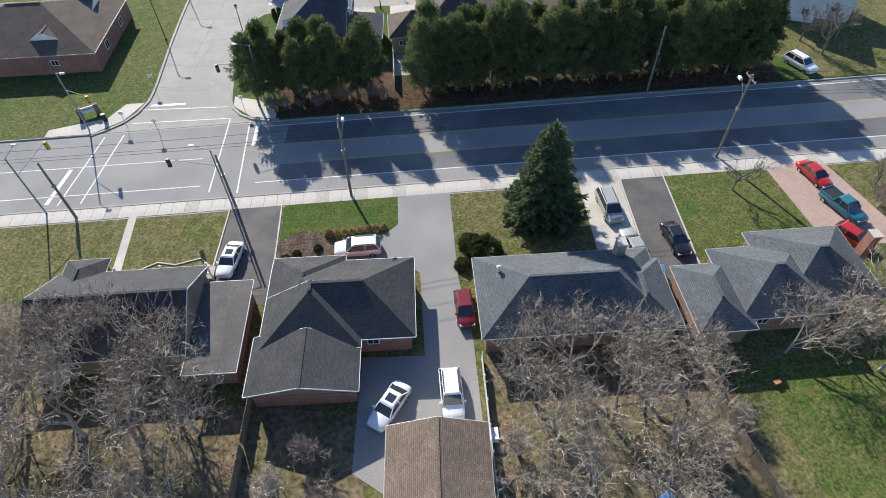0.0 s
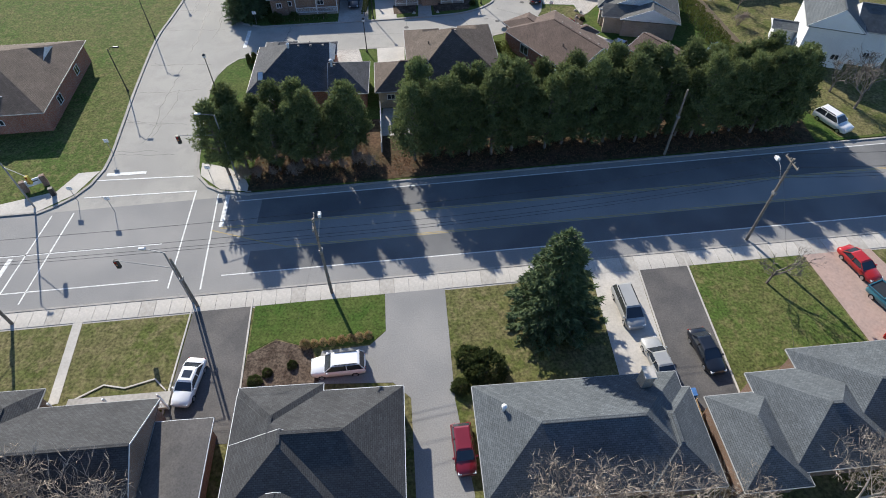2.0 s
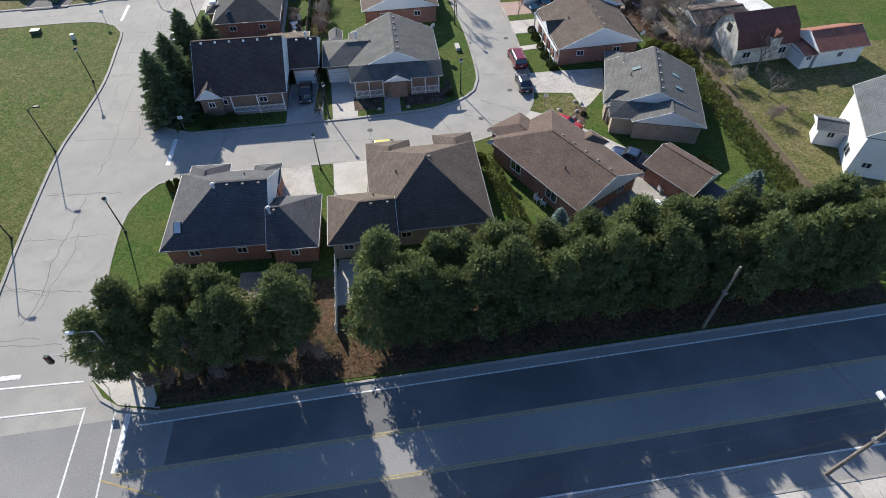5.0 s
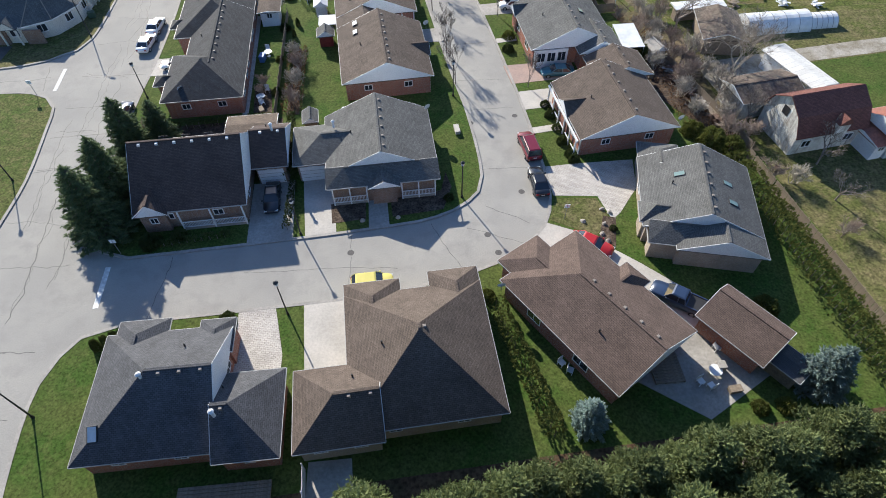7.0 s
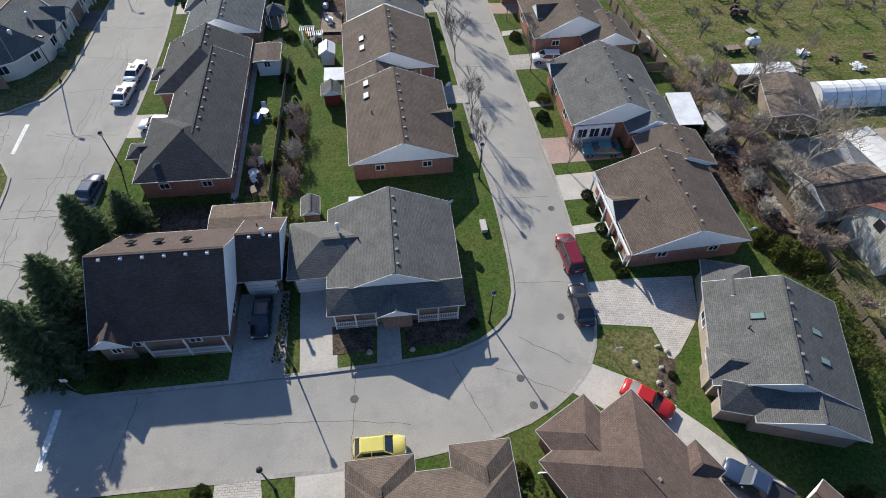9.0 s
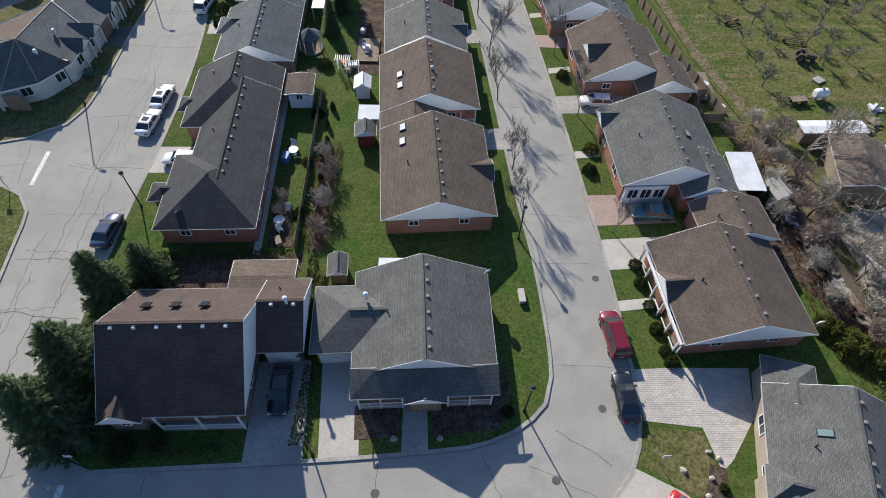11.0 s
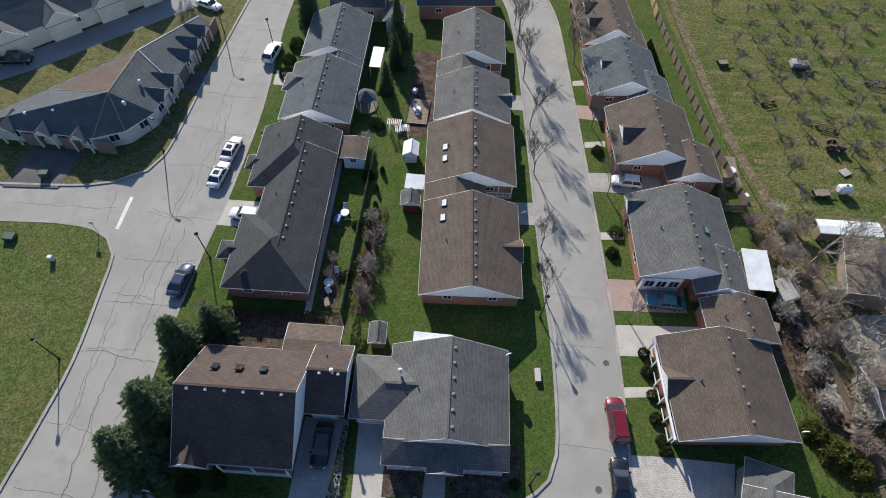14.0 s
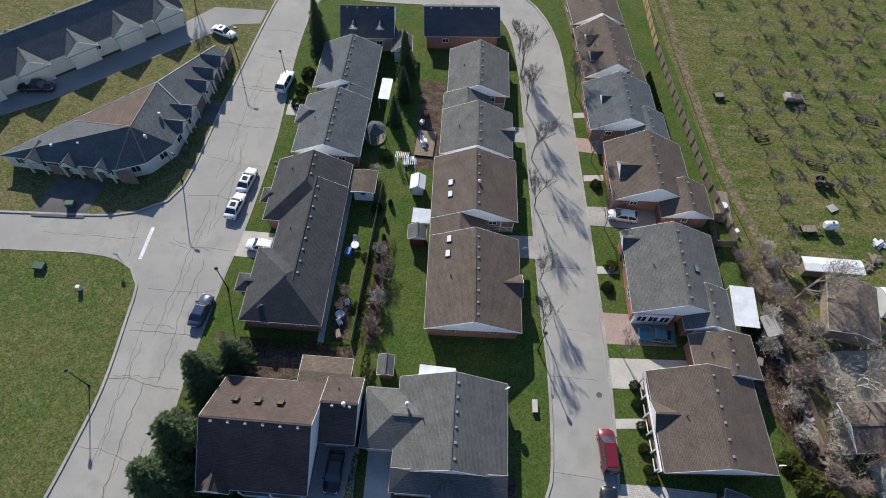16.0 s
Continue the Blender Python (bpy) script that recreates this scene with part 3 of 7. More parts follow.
structure("garden_soil", slab([(38.4, 147), (44.5, 147.5), (47.2, 141), (46.6, 124), (47.8, 113), (45.6, 113), (44.6, 121), (41.6, 136)], 0, 0.131), DIRT, "litter-strewn soil along the farm boundary", "ground")
structure("garden_soil", slab([(-16, 22), (-8, 21), (-6, 5), (-30, -20), (-60, 0), (-50, 34), (-39, 34), (-36, 24)], 0, 0.118), DIRT, "leaf-strewn soil of the back gardens", "ground")
structure("garden_soil", slab([(3.5, 27), (24, 27), (27, 10), (24, 0), (3.5, 0)], 0, 0.118), DIRT, "leaf-strewn soil of the back gardens", "ground")
lawn("front_lawn", [(-18.2, 47.6), (-5.2, 48.1), (-5.0, 43.6), (-6.5, 42.1), (-12.2, 42), (-15.5, 43.2), (-18, 41.6)], LUSH, "bright green watered front lawn", 0.122)
lawn("front_lawn", [(26.8, 50.9), (38.9, 51.8), (40.8, 39.4), (30, 37.8), (26.8, 36.5)], GRASS, "green front lawn", 0.122)
lawn("front_lawn", [(20.7, 107.4), (25.4, 107.0), (26.0, 104.2), (24.0, 101.4), (22.4, 102.3), (19.3, 104.2)], TAN, "thin dry front lawn beside the paver drive", 0.114)
lawn("back_lawn", [(27, 25), (44, 25), (50, 5), (30, 5)], GRASS, "green back lawn", 0.122)
# repair patches and tar lines in the streets
rng = random.Random(9)
def crack(p, q, wob, w):
    """A tar seam that wanders between two points."""
    n = max(4, int(math.dist(p, q) / 0.7))
    off, pts = 0.0, []
    for i in range(n + 1):
        t = i / n
        off = off * 0.9 + rng.uniform(-wob, wob)
        dx, dy = (q[0] - p[0]) / math.dist(p, q), (q[1] - p[1]) / math.dist(p, q)
        pts.append((p[0] + (q[0] - p[0]) * t - dy * off, p[1] + (q[1] - p[1]) * t + dx * off))
    structure("tar_seam", ribbon(pts, w, 0.004, 0.0085), TAR, "thin tar-filled crack in the asphalt", "road seam")


for y in np.arange(72, 192, 7.5):
    y += rng.uniform(-2, 2)
    e = y + rng.uniform(-1, 1)
    crack((-41.6, y), (-32.6, e), 0.24, rng.uniform(0.045, 0.08))
    if rng.random() < 0.6:
        crack((-41.2, y + rng.uniform(0.4, 0.9)), (rng.uniform(-37, -33), e + rng.uniform(-0.3, 0.9)), 0.3, rng.uniform(0.04, 0.06))
for y0, y1, x in ((74, 92, -37.2), (96, 118, -36.6), (108, 128, -39.5), (118, 136, -35.4), (124, 146, -38.2), (140, 160, -36.4), (150, 176, -38.6), (100, 112, -34.0)):
    e = x + rng.uniform(-1, 1)
    crack((x, y0), (e, y1), 0.26, rng.uniform(0.045, 0.085))
    crack((x + 0.35, y0 + 1), (e + 0.5, y1 - rng.uniform(1, 6)), 0.3, rng.uniform(0.035, 0.06))
for y in np.arange(114, 192, 9.5):
    y += rng.uniform(-2, 2)
    xc = 16.2 - (y - 112) * 0.075
    crack((xc - 3.4, y), (xc + 3.4, y + rng.uniform(-0.6, 0.6)), 0.10, rng.uniform(0.03, 0.055))
for p, q in (((-2.9, 104.2), (-3.0, 96.0)), ((-22, 103), (-23, 95.2)), ((6, 105), (9, 98)), ((10, 104), (16, 101)), ((-14, 100), (2, 99)), ((12.5, 107), (17, 104)), ((-60, 137.5), (-46, 138)), ((-47, 141), (-46, 135))):
    crack(p, q, 0.14, rng.uniform(0.035, 0.06))
for x in (-38, -14, -2, 11, 26, 44):
    crack((x, ys(x) + 0.4), (x - 0.8, yn(x) - 0.4), 0.12, 0.05)
for x, y in ((-2.9, 101.7), (12.9, 100.2), (12.1, 102.8), (17.0, 109.0), (-37.8, 82.6), (12.6, 122.1), (18.6, 123)):
    ob = tagged(part("manhole_cover", tube((x, y, 0.0), (x, y, 0.016), 0.38, 0.36, 20), CONC_OLD if x < -30 else BLACKTOP), "round iron manhole cover set in the asphalt", "manhole cover", "manhole covers")

# ---------------------------------------------------------------- houses
OVER = 0.45


def roof_wing(x0, x1, y0, y1, eave, pitch, ax="y", ends="gg", ridge=None, th=0.16):
    """Solid roof over a rectangle. ax: direction of the ridge; ends: (low end, high end), g gable or h hip; ridge: its place across.
    Returns the slopes' mesh and the end triangles as (outer corner, outer corner, peak) lists."""
    if ax == "x":
        c0, c1, a0, a1 = y0, y1, x0, x1
    else:
        c0, c1, a0, a1 = x0, x1, y0, y1
    r = (c0 + c1) / 2 if ridge is None else ridge
    zr = eave + pitch * (r - c0)
    z1 = zr - pitch * (c1 - r)
    h0 = (r - c0) if ends[0] == "h" else 0.0
    h1 = (r - c0) if ends[1] == "h" else 0.0
    if h0 + h1 > (a1 - a0) - 0.05:
        s = ((a1 - a0) - 0.05) / (h0 + h1)
        h0, h1 = h0 * s, h1 * s

    def p(c, a, z):
        return (a, c, z) if ax == "x" else (c, a, z)

    V = [p(c0, a0, eave), p(c1, a0, z1), p(c1, a1, z1), p(c0, a1, eave), p(r, a0 + h0, zr), p(r, a1 - h1, zr)]
    V += [p(c0, a0, eave - th), p(c1, a0, z1 - th), p(c1, a1, z1 - th), p(c0, a1, eave - th)]
    F = [(0, 4, 5, 3), (1, 2, 5, 4), (0, 1, 4), (2, 3, 5), (6, 7, 1, 0), (7, 8, 2, 1), (8, 9, 3, 2), (9, 6, 0, 3), (6, 9, 8, 7)]
    gables = []
    for e, i, j, k, s in ((ends[0], 0, 1, 4, -1), (ends[1], 2, 3, 5, 1)):
        if e == "g":
            gables.append((V[i], V[j], V[k], s))
    return (V, fix(V, F)), gables, (r, zr)


def fix(V, F):
    """Turn faces outwards from the solid's middle."""
    c = sum((Vector(v) for v in V), Vector()) / len(V)
    out = []
    for f in F:
        p = [Vector(V[i]) for i in f]
        nrm = (p[1] - p[0]).cross(p[2] - p[0])
        m = sum(p, Vector()) / len(p)
        out.append(f if nrm.dot(m - c) >= 0 else f[::-1])
    return out


def window(parent, c, along, w, h, name="window", panes=2):
    """A framed window on an upright wall: c its middle on the wall, along the wall's level direction (outwards is to its right)."""
    a = Vector((along[0], along[1], 0)).normalized()
    out = Vector((a.y, -a.x, 0))
    m = Matrix.Translation(c) @ Matrix(((a.x, -out.x, 0, 0), (a.y, -out.y, 0, 0), (0, 0, 1, 0), (0, 0, 0, 1)))
    f = 0.09
    fr = [box(-w / 2 - f, w / 2 + f, -0.06, 0.02, -h / 2 - f, -h / 2), box(-w / 2 - f, w / 2 + f, -0.06, 0.02, h / 2, h / 2 + f),
          box(-w / 2 - f, -w / 2, -0.06, 0.02, -h / 2, h / 2), box(w / 2, w / 2 + f, -0.06, 0.02, -h / 2, h / 2)]
    for k in range(1, panes):
        x = -w / 2 + w * k / panes
        fr.append(box(x - 0.035, x + 0.035, -0.05, 0.02, -h / 2, h / 2))
    ob = part(name, moved(join(*fr), m), WHITE, parent)
    part("pane", moved(box(-w / 2, w / 2, -0.03, 0.02, -h / 2, h / 2), m), GLASS, ob, "dark glass")
    return ob


def house(label, ox, oy, rot, wings, roofmat, wallmat, gablemat=None, vents=True, wins=True, group="bungalows", garage=(), skylights=(), porch=None, name="house", chimney=None, white_gutters=False):
    """wings: (x0, x1, y0, y1, eave, pitch, ax, ends, ridge or None) by their eaves, in the house's own directions."""
    H = empty(name, pose(ox, oy, 0, 0, 0, rot), label, "house", group)
    gablemat = gablemat or SIDING
    for wi, (x0, x1, y0, y1, eave, pitch, ax, ends, ridge) in enumerate(wings):
        vf, gables, (r, zr) = roof_wing(x0, x1, y0, y1, eave, pitch, ax, ends, ridge)
        # wall down to the ground, inside the overhang
        o = min(OVER, (x1 - x0) * 0.12)
        zt = eave - 0.10
        wall = part("wall", box(x0 + o, x1 - o, y0 + o, y1 - o, 0.05, zt), wallmat, H)
        roof = part("roof", vf, roofmat, H)
        # ridge cap
        if ax == "y":
            a0, a1 = y0 + (0 if ends[0] == "g" else (r - x0)), y1 - (0 if ends[1] == "g" else (r - x0))
            cap = box(r - 0.13, r + 0.13, a0 + 0.02, a1 - 0.02, zr - 0.05, zr + 0.035) if a1 - a0 > 0.3 else None
        else:
            a0, a1 = x0 + (0 if ends[0] == "g" else (r - y0)), x1 - (0 if ends[1] == "g" else (r - y0))
            cap = box(a0 + 0.02, a1 - 0.02, r - 0.13, r + 0.13, zr - 0.05, zr + 0.035) if a1 - a0 > 0.3 else None
        if cap and pitch > 0.2:
            part("ridge_cap", cap, roofmat, roof)
        for A, B, C, s in gables:
            A, B, C = Vector(A), Vector(B), Vector(C)
            n = (B - A).normalized()
            out = Vector((0, s, 0)) if ax == "y" else Vector((s, 0, 0))
            q = [A + n * 0.22 + Vector((0, 0, -0.04)), B - n * 0.22 + Vector((0, 0, -0.04)), C + Vector((0, 0, -0.13))]
            V = [tuple(v + out * d) for d in (-0.05, 0.025) for v in q]
            part("gable", (V, fix(V, [(0, 1, 2), (3, 4, 5), (0, 1, 4, 3), (1, 2, 5, 4), (2, 0, 3, 5)])), gablemat, H, "white clad gable" if gablemat == SIDING else "")
            for P, Q in ((A, C), (B, C)):  # barge boards
                d = 0.10
                V = [tuple(v + out * e + Vector((0, 0, z))) for e in (-0.02, 0.04) for v in (P, Q) for z in (-0.13, -0.005)]
                part("barge_board", (V, fix(V, [(0, 1, 3, 2), (4, 5, 7, 6), (0, 1, 5, 4), (2, 3, 7, 6), (1, 3, 7, 5), (0, 2, 6, 4)])), WHITE, roof)
        # gutters along the eaves
        g = 0.055
        for gx0, gx1, gy0, gy1, isend in ((x0 - g, x0 + 0.02, y0, y1, ax == "x"), (x1 - 0.02, x1 + g, y0, y1, ax == "x"), (x0, x1, y0 - g, y0 + 0.02, ax == "y"), (x0, x1, y1 - 0.02, y1 + g, ax == "y")):
            low = (gx0 < x0 or gy0 < y0)
            if isend and ends[0 if low else 1] == "g":
                continue
            zz = vf[0][0][2] if low or isend else vf[0][1][2]
            part("gutter", box(gx0, gx1, gy0, gy1, zz - 0.13, zz - 0.02), WHITE if white_gutters else GUTTER, H)
        if wins and wi < 3:
            big = (x1 - x0) > 6.5 and (y1 - y0) > 6.5
            for f in ((0.28, 0.72) if big else (0.5,)):
                window(H, (x0 + (x1 - x0) * f, y0 + o, 1.85), (1, 0), 0.95 if big else 0.7, 0.7)
                window(H, (x0 + (x1 - x0) * f, y1 - o, 1.7), (-1, 0), 1.3, 1.1)
            if big:
                for f in (0.3, 0.7):
                    window(H, (x0 + o, y0 + (y1 - y0) * f, 1.7), (0, -1), 1.6, 1.2)
                    window(H, (x1 - o, y0 + (y1 - y0) * f, 1.7), (0, 1), 1.2, 1.1)
        if vents and wi < 2 and zr - eave > 1.4:
            L = a1 - a0
            for k in range(max(1, int(L / 1.75))):
                a = a0 + (k + 0.7) * L / max(1, int(L / 1.75)) * 0.93
                cx, cy = ((r + 0.45, a) if ax == "y" else (a, r - 0.3))
                cz = zr - (0.45 if ax == "y" else 0.3) * pitch
                part("roof_vent", box(cx - 0.15, cx + 0.15, cy - 0.15, cy + 0.15, cz - 0.1, cz + 0.13, 0.04), PLASTIC if roofmat == SH_WINE else VENT, roof)
            part("vent_pipe", tube(((x0 + r) / 2 if ax == "y" else a0 + 0.4 * L, (a0 + a1) / 2 if ax == "y" else (r + y1) / 2, eave), ((x0 + r) / 2 if ax == "y" else a0 + 0.4 * L, (a0 + a1) / 2 if ax == "y" else (r + y1) / 2, eave + (zr - eave) * 0.5 + 0.45), 0.07, 0.07, 8), DARKMETAL, roof)
    for side, a, w in garage:  # overhead doors: wall (x, y, direction)
        (gx, gy), d = a, side
        av = Vector(d)
        out = Vector((av.y, -av.x))
        m = Matrix(((av.x, -out.x, 0, gx), (av.y, -out.y, 0, gy), (0, 0, 1, 0), (0, 0, 0, 1)))
        door = part("garage_door", moved(box(-w / 2, w / 2, -0.05, 0.03, 0.12, 2.25), m), WHITE, H, "white panelled garage door")
        for k in range(1, 4):
            part("rail", moved(box(-w / 2, w / 2, -0.065, 0.0, 0.12 + k * 0.53 - 0.015, 0.12 + k * 0.53 + 0.015), m), CONC_OLD, door)
    for x, y, z, tx, ty, w, h in skylights:  # on a slope, tipped about x and y
        m = pose(x, y, z, tx, ty, 0)
        s = part("skylight", moved(box(-w / 2, w / 2, -h / 2, h / 2, -0.05, 0.10, 0.02), m), DARKMETAL, H, "roof skylight")
        # the pale pane colour paints the sky's glint on the glass
        part("pane", moved(box(-w / 2 + 0.07, w / 2 - 0.07, -h / 2 + 0.07, h / 2 - 0.07, 0.09, 0.112), m), GLASS if roofmat == SH_WINE else TINTED if roofmat == SH_GREY else CLEAR_AND_GLINT, s)
    if porch:  # white balustrade and posts along a front: x0, x1, y
        for x0, x1, y in porch:
            part("porch_floor", box(x0, x1, y, y + 1.6, 0.05, 0.45), CONC_OLD, H)
            rail = part("balustrade", join(box(x0, x1, y, y + 0.07, 1.25, 1.33), box(x0, x1, y, y + 0.07, 0.5, 0.57)), WHITE, H, "white porch railing")
            nb = int((x1 - x0) / 0.16)
            for k in range(nb + 1):
                x = x0 + (x1 - x0) * k / nb
                part("baluster", box(x - 0.025, x + 0.025, y + 0.015, y + 0.055, 0.57, 1.25), WHITE, rail)
            for x in (x0, (x0 + x1) / 2, x1):
                part("post", box(x - 0.07, x + 0.07, y - 0.03, y + 0.11, 0.1, 2.9), WHITE, H)
    if chimney:
        x, y, z, cm = chimney
        ch = part("chimney", box(x - 0.4, x + 0.4, y - 0.5, y + 0.5, 0.2, z), cm, H)
        part("cap", box(x - 0.48, x + 0.48, y - 0.58, y + 0.58, z, z + 0.12, 0.03), CONC, ch)
    return H


Y, X = "y", "x"


def dish(x, y, z, heading):
    """Satellite dish on a short mast at a roof corner."""
    d = empty("satellite_dish", pose(x, y, z, 0, 0, heading), "small white satellite dish on a roof edge", "satellite dish", "satellite dishes")
    part("mast", tube((0, 0, -0.5), (0, 0, 0.35), 0.03, 0.03, 6), STEEL, d)
    V, F = [(0, 0.12, 0.45)], []
    for r, off in ((0.22, 0.09), (0.42, 0.0)):
        V += [(r * math.cos(a), off - 0.25 * r * math.sin(a), 0.45 + r * math.sin(a)) for a in [math.pi * k / 7 for k in range(14)]]
    F = [(0, 1 + k, 1 + (k + 1) % 14) for k in range(14)] + [(1 + k, 15 + k, 15 + (k + 1) % 14, 1 + (k + 1) % 14) for k in range(14)]
    part("reflector", (V, F), PLASTIC, d)
    part("feed_arm", tube((0, 0, 0.2), (0, -0.4, 0.45), 0.015, 0.015, 5), STEEL, d)


for q in ((6.9, 121.2, 3.3, 30), (37.6, 116.0, 3.3, 10), (-14.5, 113.0, 5.2, 60), (11.9, 93.4, 3.2, 0), (-24.6, 128.0, 3.4, 40), (8.2, 141, 3.3, 20)):
    dish(*q)
for x, y, z in ((-11.4, 116.4, 6.0), (-4.5, 117.6, 4.9), (-12.6, 82.0, 6.0), (-18.6, 85.4, 6.6), (1.2, 150.2, 5.5), (5.0, 33, 4.6)):
    v = empty("roof_turbine", pose(x, y, z), "round white turbine vent on the roof", "roof vent", "roof turbines")
    part("neck", tube((0, 0, -0.6), (0, 0, 0.15), 0.14, 0.14, 10), WHITE, v)
    part("cowl", join(tube((0, 0, 0.12), (0, 0, 0.3), 0.16, 0.24, 12), tube((0, 0, 0.3), (0, 0, 0.46), 0.24, 0.08, 12)), WHITE, v)
# --- middle rows
house("long brown-shingled brick semi-detached bungalow with white gables", -3.9, 127.9, 4.0,
      [(0, 12.3, 0, 14.0, 3.0, 0.43, Y, "gg", None), (0, 12.3, 17.0, 28.3, 3.02, 0.43, Y, "gg", None), (0.02, 8.2, 13.9, 17.1, 3.0, 0.42, Y, "gg", None), (8.6, 12.6, 5.0, 8.4, 3.05, 0.55, X, "gg", None)],
      SH_BROWN, BRICK_RED, skylights=[(2.6, 10.5, 4.2, 0, -23, 0.75, 1.1), (2.7, 12.8, 4.25, 0, -23, 0.75, 1.1), (2.6, 20.5, 4.2, 0, -23, 0.75, 1.1), (2.6, 22.6, 4.2, 0, -23, 0.75, 1.1)], porch=[(8.2, 11.8, 0.5), (8.2, 11.8, 17.2)])
house("long grey-brown shingled semi-detached bungalow with white gables", -5.2, 156.9, 3.4,
      [(0, 11.2, 0, 9.5, 3.0, 0.45, Y, "gg", None), (0.6, 10.8, 13.2, 24.4, 3.02, 0.45, Y, "gg", None), (0.02, 7.6, 9.4, 13.3, 3.0, 0.44, Y, "gg", None), (8.0, 11.5, 3.4, 6.4, 3.05, 0.55, X, "gg", None)],
      SH_GREY, BRICK_RED, porch=[(6.8, 10.2, 13.4)])
house("dark-shingled hip-roofed red brick bungalow", -25.9, 126.3, 2.4,
      [(0.6, 9.2, 5.0, 22.0, 3.0, 0.5, Y, "gg", None), (-1.8, 9.18, 15.4, 26.4, 3.0, 0.49, Y, "hg", None), (-1.2, 9.22, 0, 10.8, 3.0, 0.5, Y, "hh", None), (-2.9, 2.0, 4.2, 6.8, 2.7, 0.5, X, "hg", None), (-3.0, 2.0, 18.6, 21.2, 2.7, 0.5, X, "hg", None)], SH_DARK, BRICK_RED, garage=[((0, -1), (1.02, 13.0), 4.0)])
house("slate-grey shingled bungalow pair with pale gables", -27.5, 154.3, 1.8,
      [(0, 10.4, 0, 12.4, 3.0, 0.44, Y, "gg", None), (0.4, 10.4, 14.2, 25.6, 3.02, 0.44, Y, "gg", None), (3.0, 10.38, 12.3, 14.3, 3.0, 0.42, Y, "gg", None), (-0.8, 3.5, 6.0, 10, 3.05, 0.5, X, "hg", None)], SH_BLUE, BRICK_BROWN, porch=[(0.8, 3.6, 14.4)])
house("steep-roofed house with dark shingles and brick garage", -25.8, 106.7, 2.0,
      [(0, 12.0, 0, 12.4, 3.0, 0.76, X, "gg", None), (11.95, 16.2, 5.6, 13.4, 3.0, 0.62, X, "gg", None), (0.1, 3.7, -0.5, 2.6, 3.05, 0.85, Y, "gg", None)], SH_WINE, BRICK_BROWN,
      skylights=[(2.8, 8.9, 6.0, -37, 0, 0.7, 1.0), (5.3, 8.9, 6.0, -37, 0, 0.7, 1.0), (7.8, 8.9, 6.0, -37, 0, 0.7, 1.0)], porch=[(4.6, 11.4, -0.2)], garage=[((1, 0), (14.0, 6.02), 2.9)])
house("low brown-roofed rear extension", -17.9, 119.5, 2.0, [(0, 6.2, -0.9, 3.2, 2.9, 0.12, X, "gg", None)], SH_TAN, BRICK_BROWN, vents=False, group="extensions", name="extension")
house("grey hip-roofed bungalow with a white front gable and porch", -5.3, 108.5, 2.6,
      [(0, 12.8, 2.1, 12.9, 3.0, 0.46, Y, "gg", None), (0.02, 12.78, 0, 2.3, 2.98, 0.56, X, "hh", 2.12), (-3.8, 4.0, 4.4, 11.4, 2.95, 0.44, X, "hg", None), (4.6, 8.2, -0.6, 2.0, 3.0, 0.5, Y, "gg", None)], SH_GREY, BRICK_BROWN,
      porch=[(0.6, 4.4, 0.2), (8.4, 12.2, 0.2)], garage=[((1, 0), (-1.7, 4.82), 2.9)])
# --- northern lots
house("navy-shingled brick bungalow with a white gable end", -24.2, 79.9, 0.6,
      [(0, 11.2, 0, 11.8, 3.0, 0.62, X, "hg", None), (11.0, 16.3, -0.9, 6.9, 2.98, 0.6, X, "gh", None), (0.8, 5.4, 8.4, 13.2, 2.95, 0.55, Y, "gh", None), (8.2, 11.4, 9.0, 12.6, 3.02, 0.5, Y, "gh", None)], SH_NAVY, BRICK_RED, skylights=[(1.9, 2.0, 4.25, 31.8, 0, 0.8, 1.3)], garage=[((-1, 0), (13.6, 6.47), 3.2)])
house("brown hip-roofed buff brick bungalow", -2.4, 80.4, 3.0,
      [(0, 13.1, 0, 13.6, 3.0, 0.64, Y, "hh", None), (-4.6, 2.8, -0.9, 6.4, 2.96, 0.62, X, "hg", None), (0, 5.4, 9.4, 15.0, 2.94, 0.53, Y, "gh", None), (8.2, 13.1, 9.6, 15.4, 2.94, 0.53, Y, "gh", None)], SH_BROWN, BRICK_BUFF)
house("long reddish-brown shingled brick bungalow set at an angle", 20.0, 81.6, 32.0,
      [(0, 10.4, 0, 15.2, 3.0, 0.45, Y, "gh", None), (7.0, 11.4, 6.2, 9.2, 3.02, 0.55, X, "gh", None), (1.4, 6.8, 12.0, 17.2, 2.96, 0.40, Y, "gh", None)], SH_RED, BRICK_RED)
house("small reddish-shingled brick detached garage", 33.4, 83.2, 34.0, [(0, 4.9, 0, 7.0, 2.6, 0.42, Y, "gg", 3.2)], SH_RED, BRICK_RED, vents=False, name="garage", group="garages")
house("lean-to shed with dark metal roof", 36.2, 81.6, 34.0, [(0, 2.8, 0, 3.6, 2.1, 0.15, Y, "gg", None)], SH_NAVY, TIMBER, vents=False, wins=False, name="shed", group="sheds")
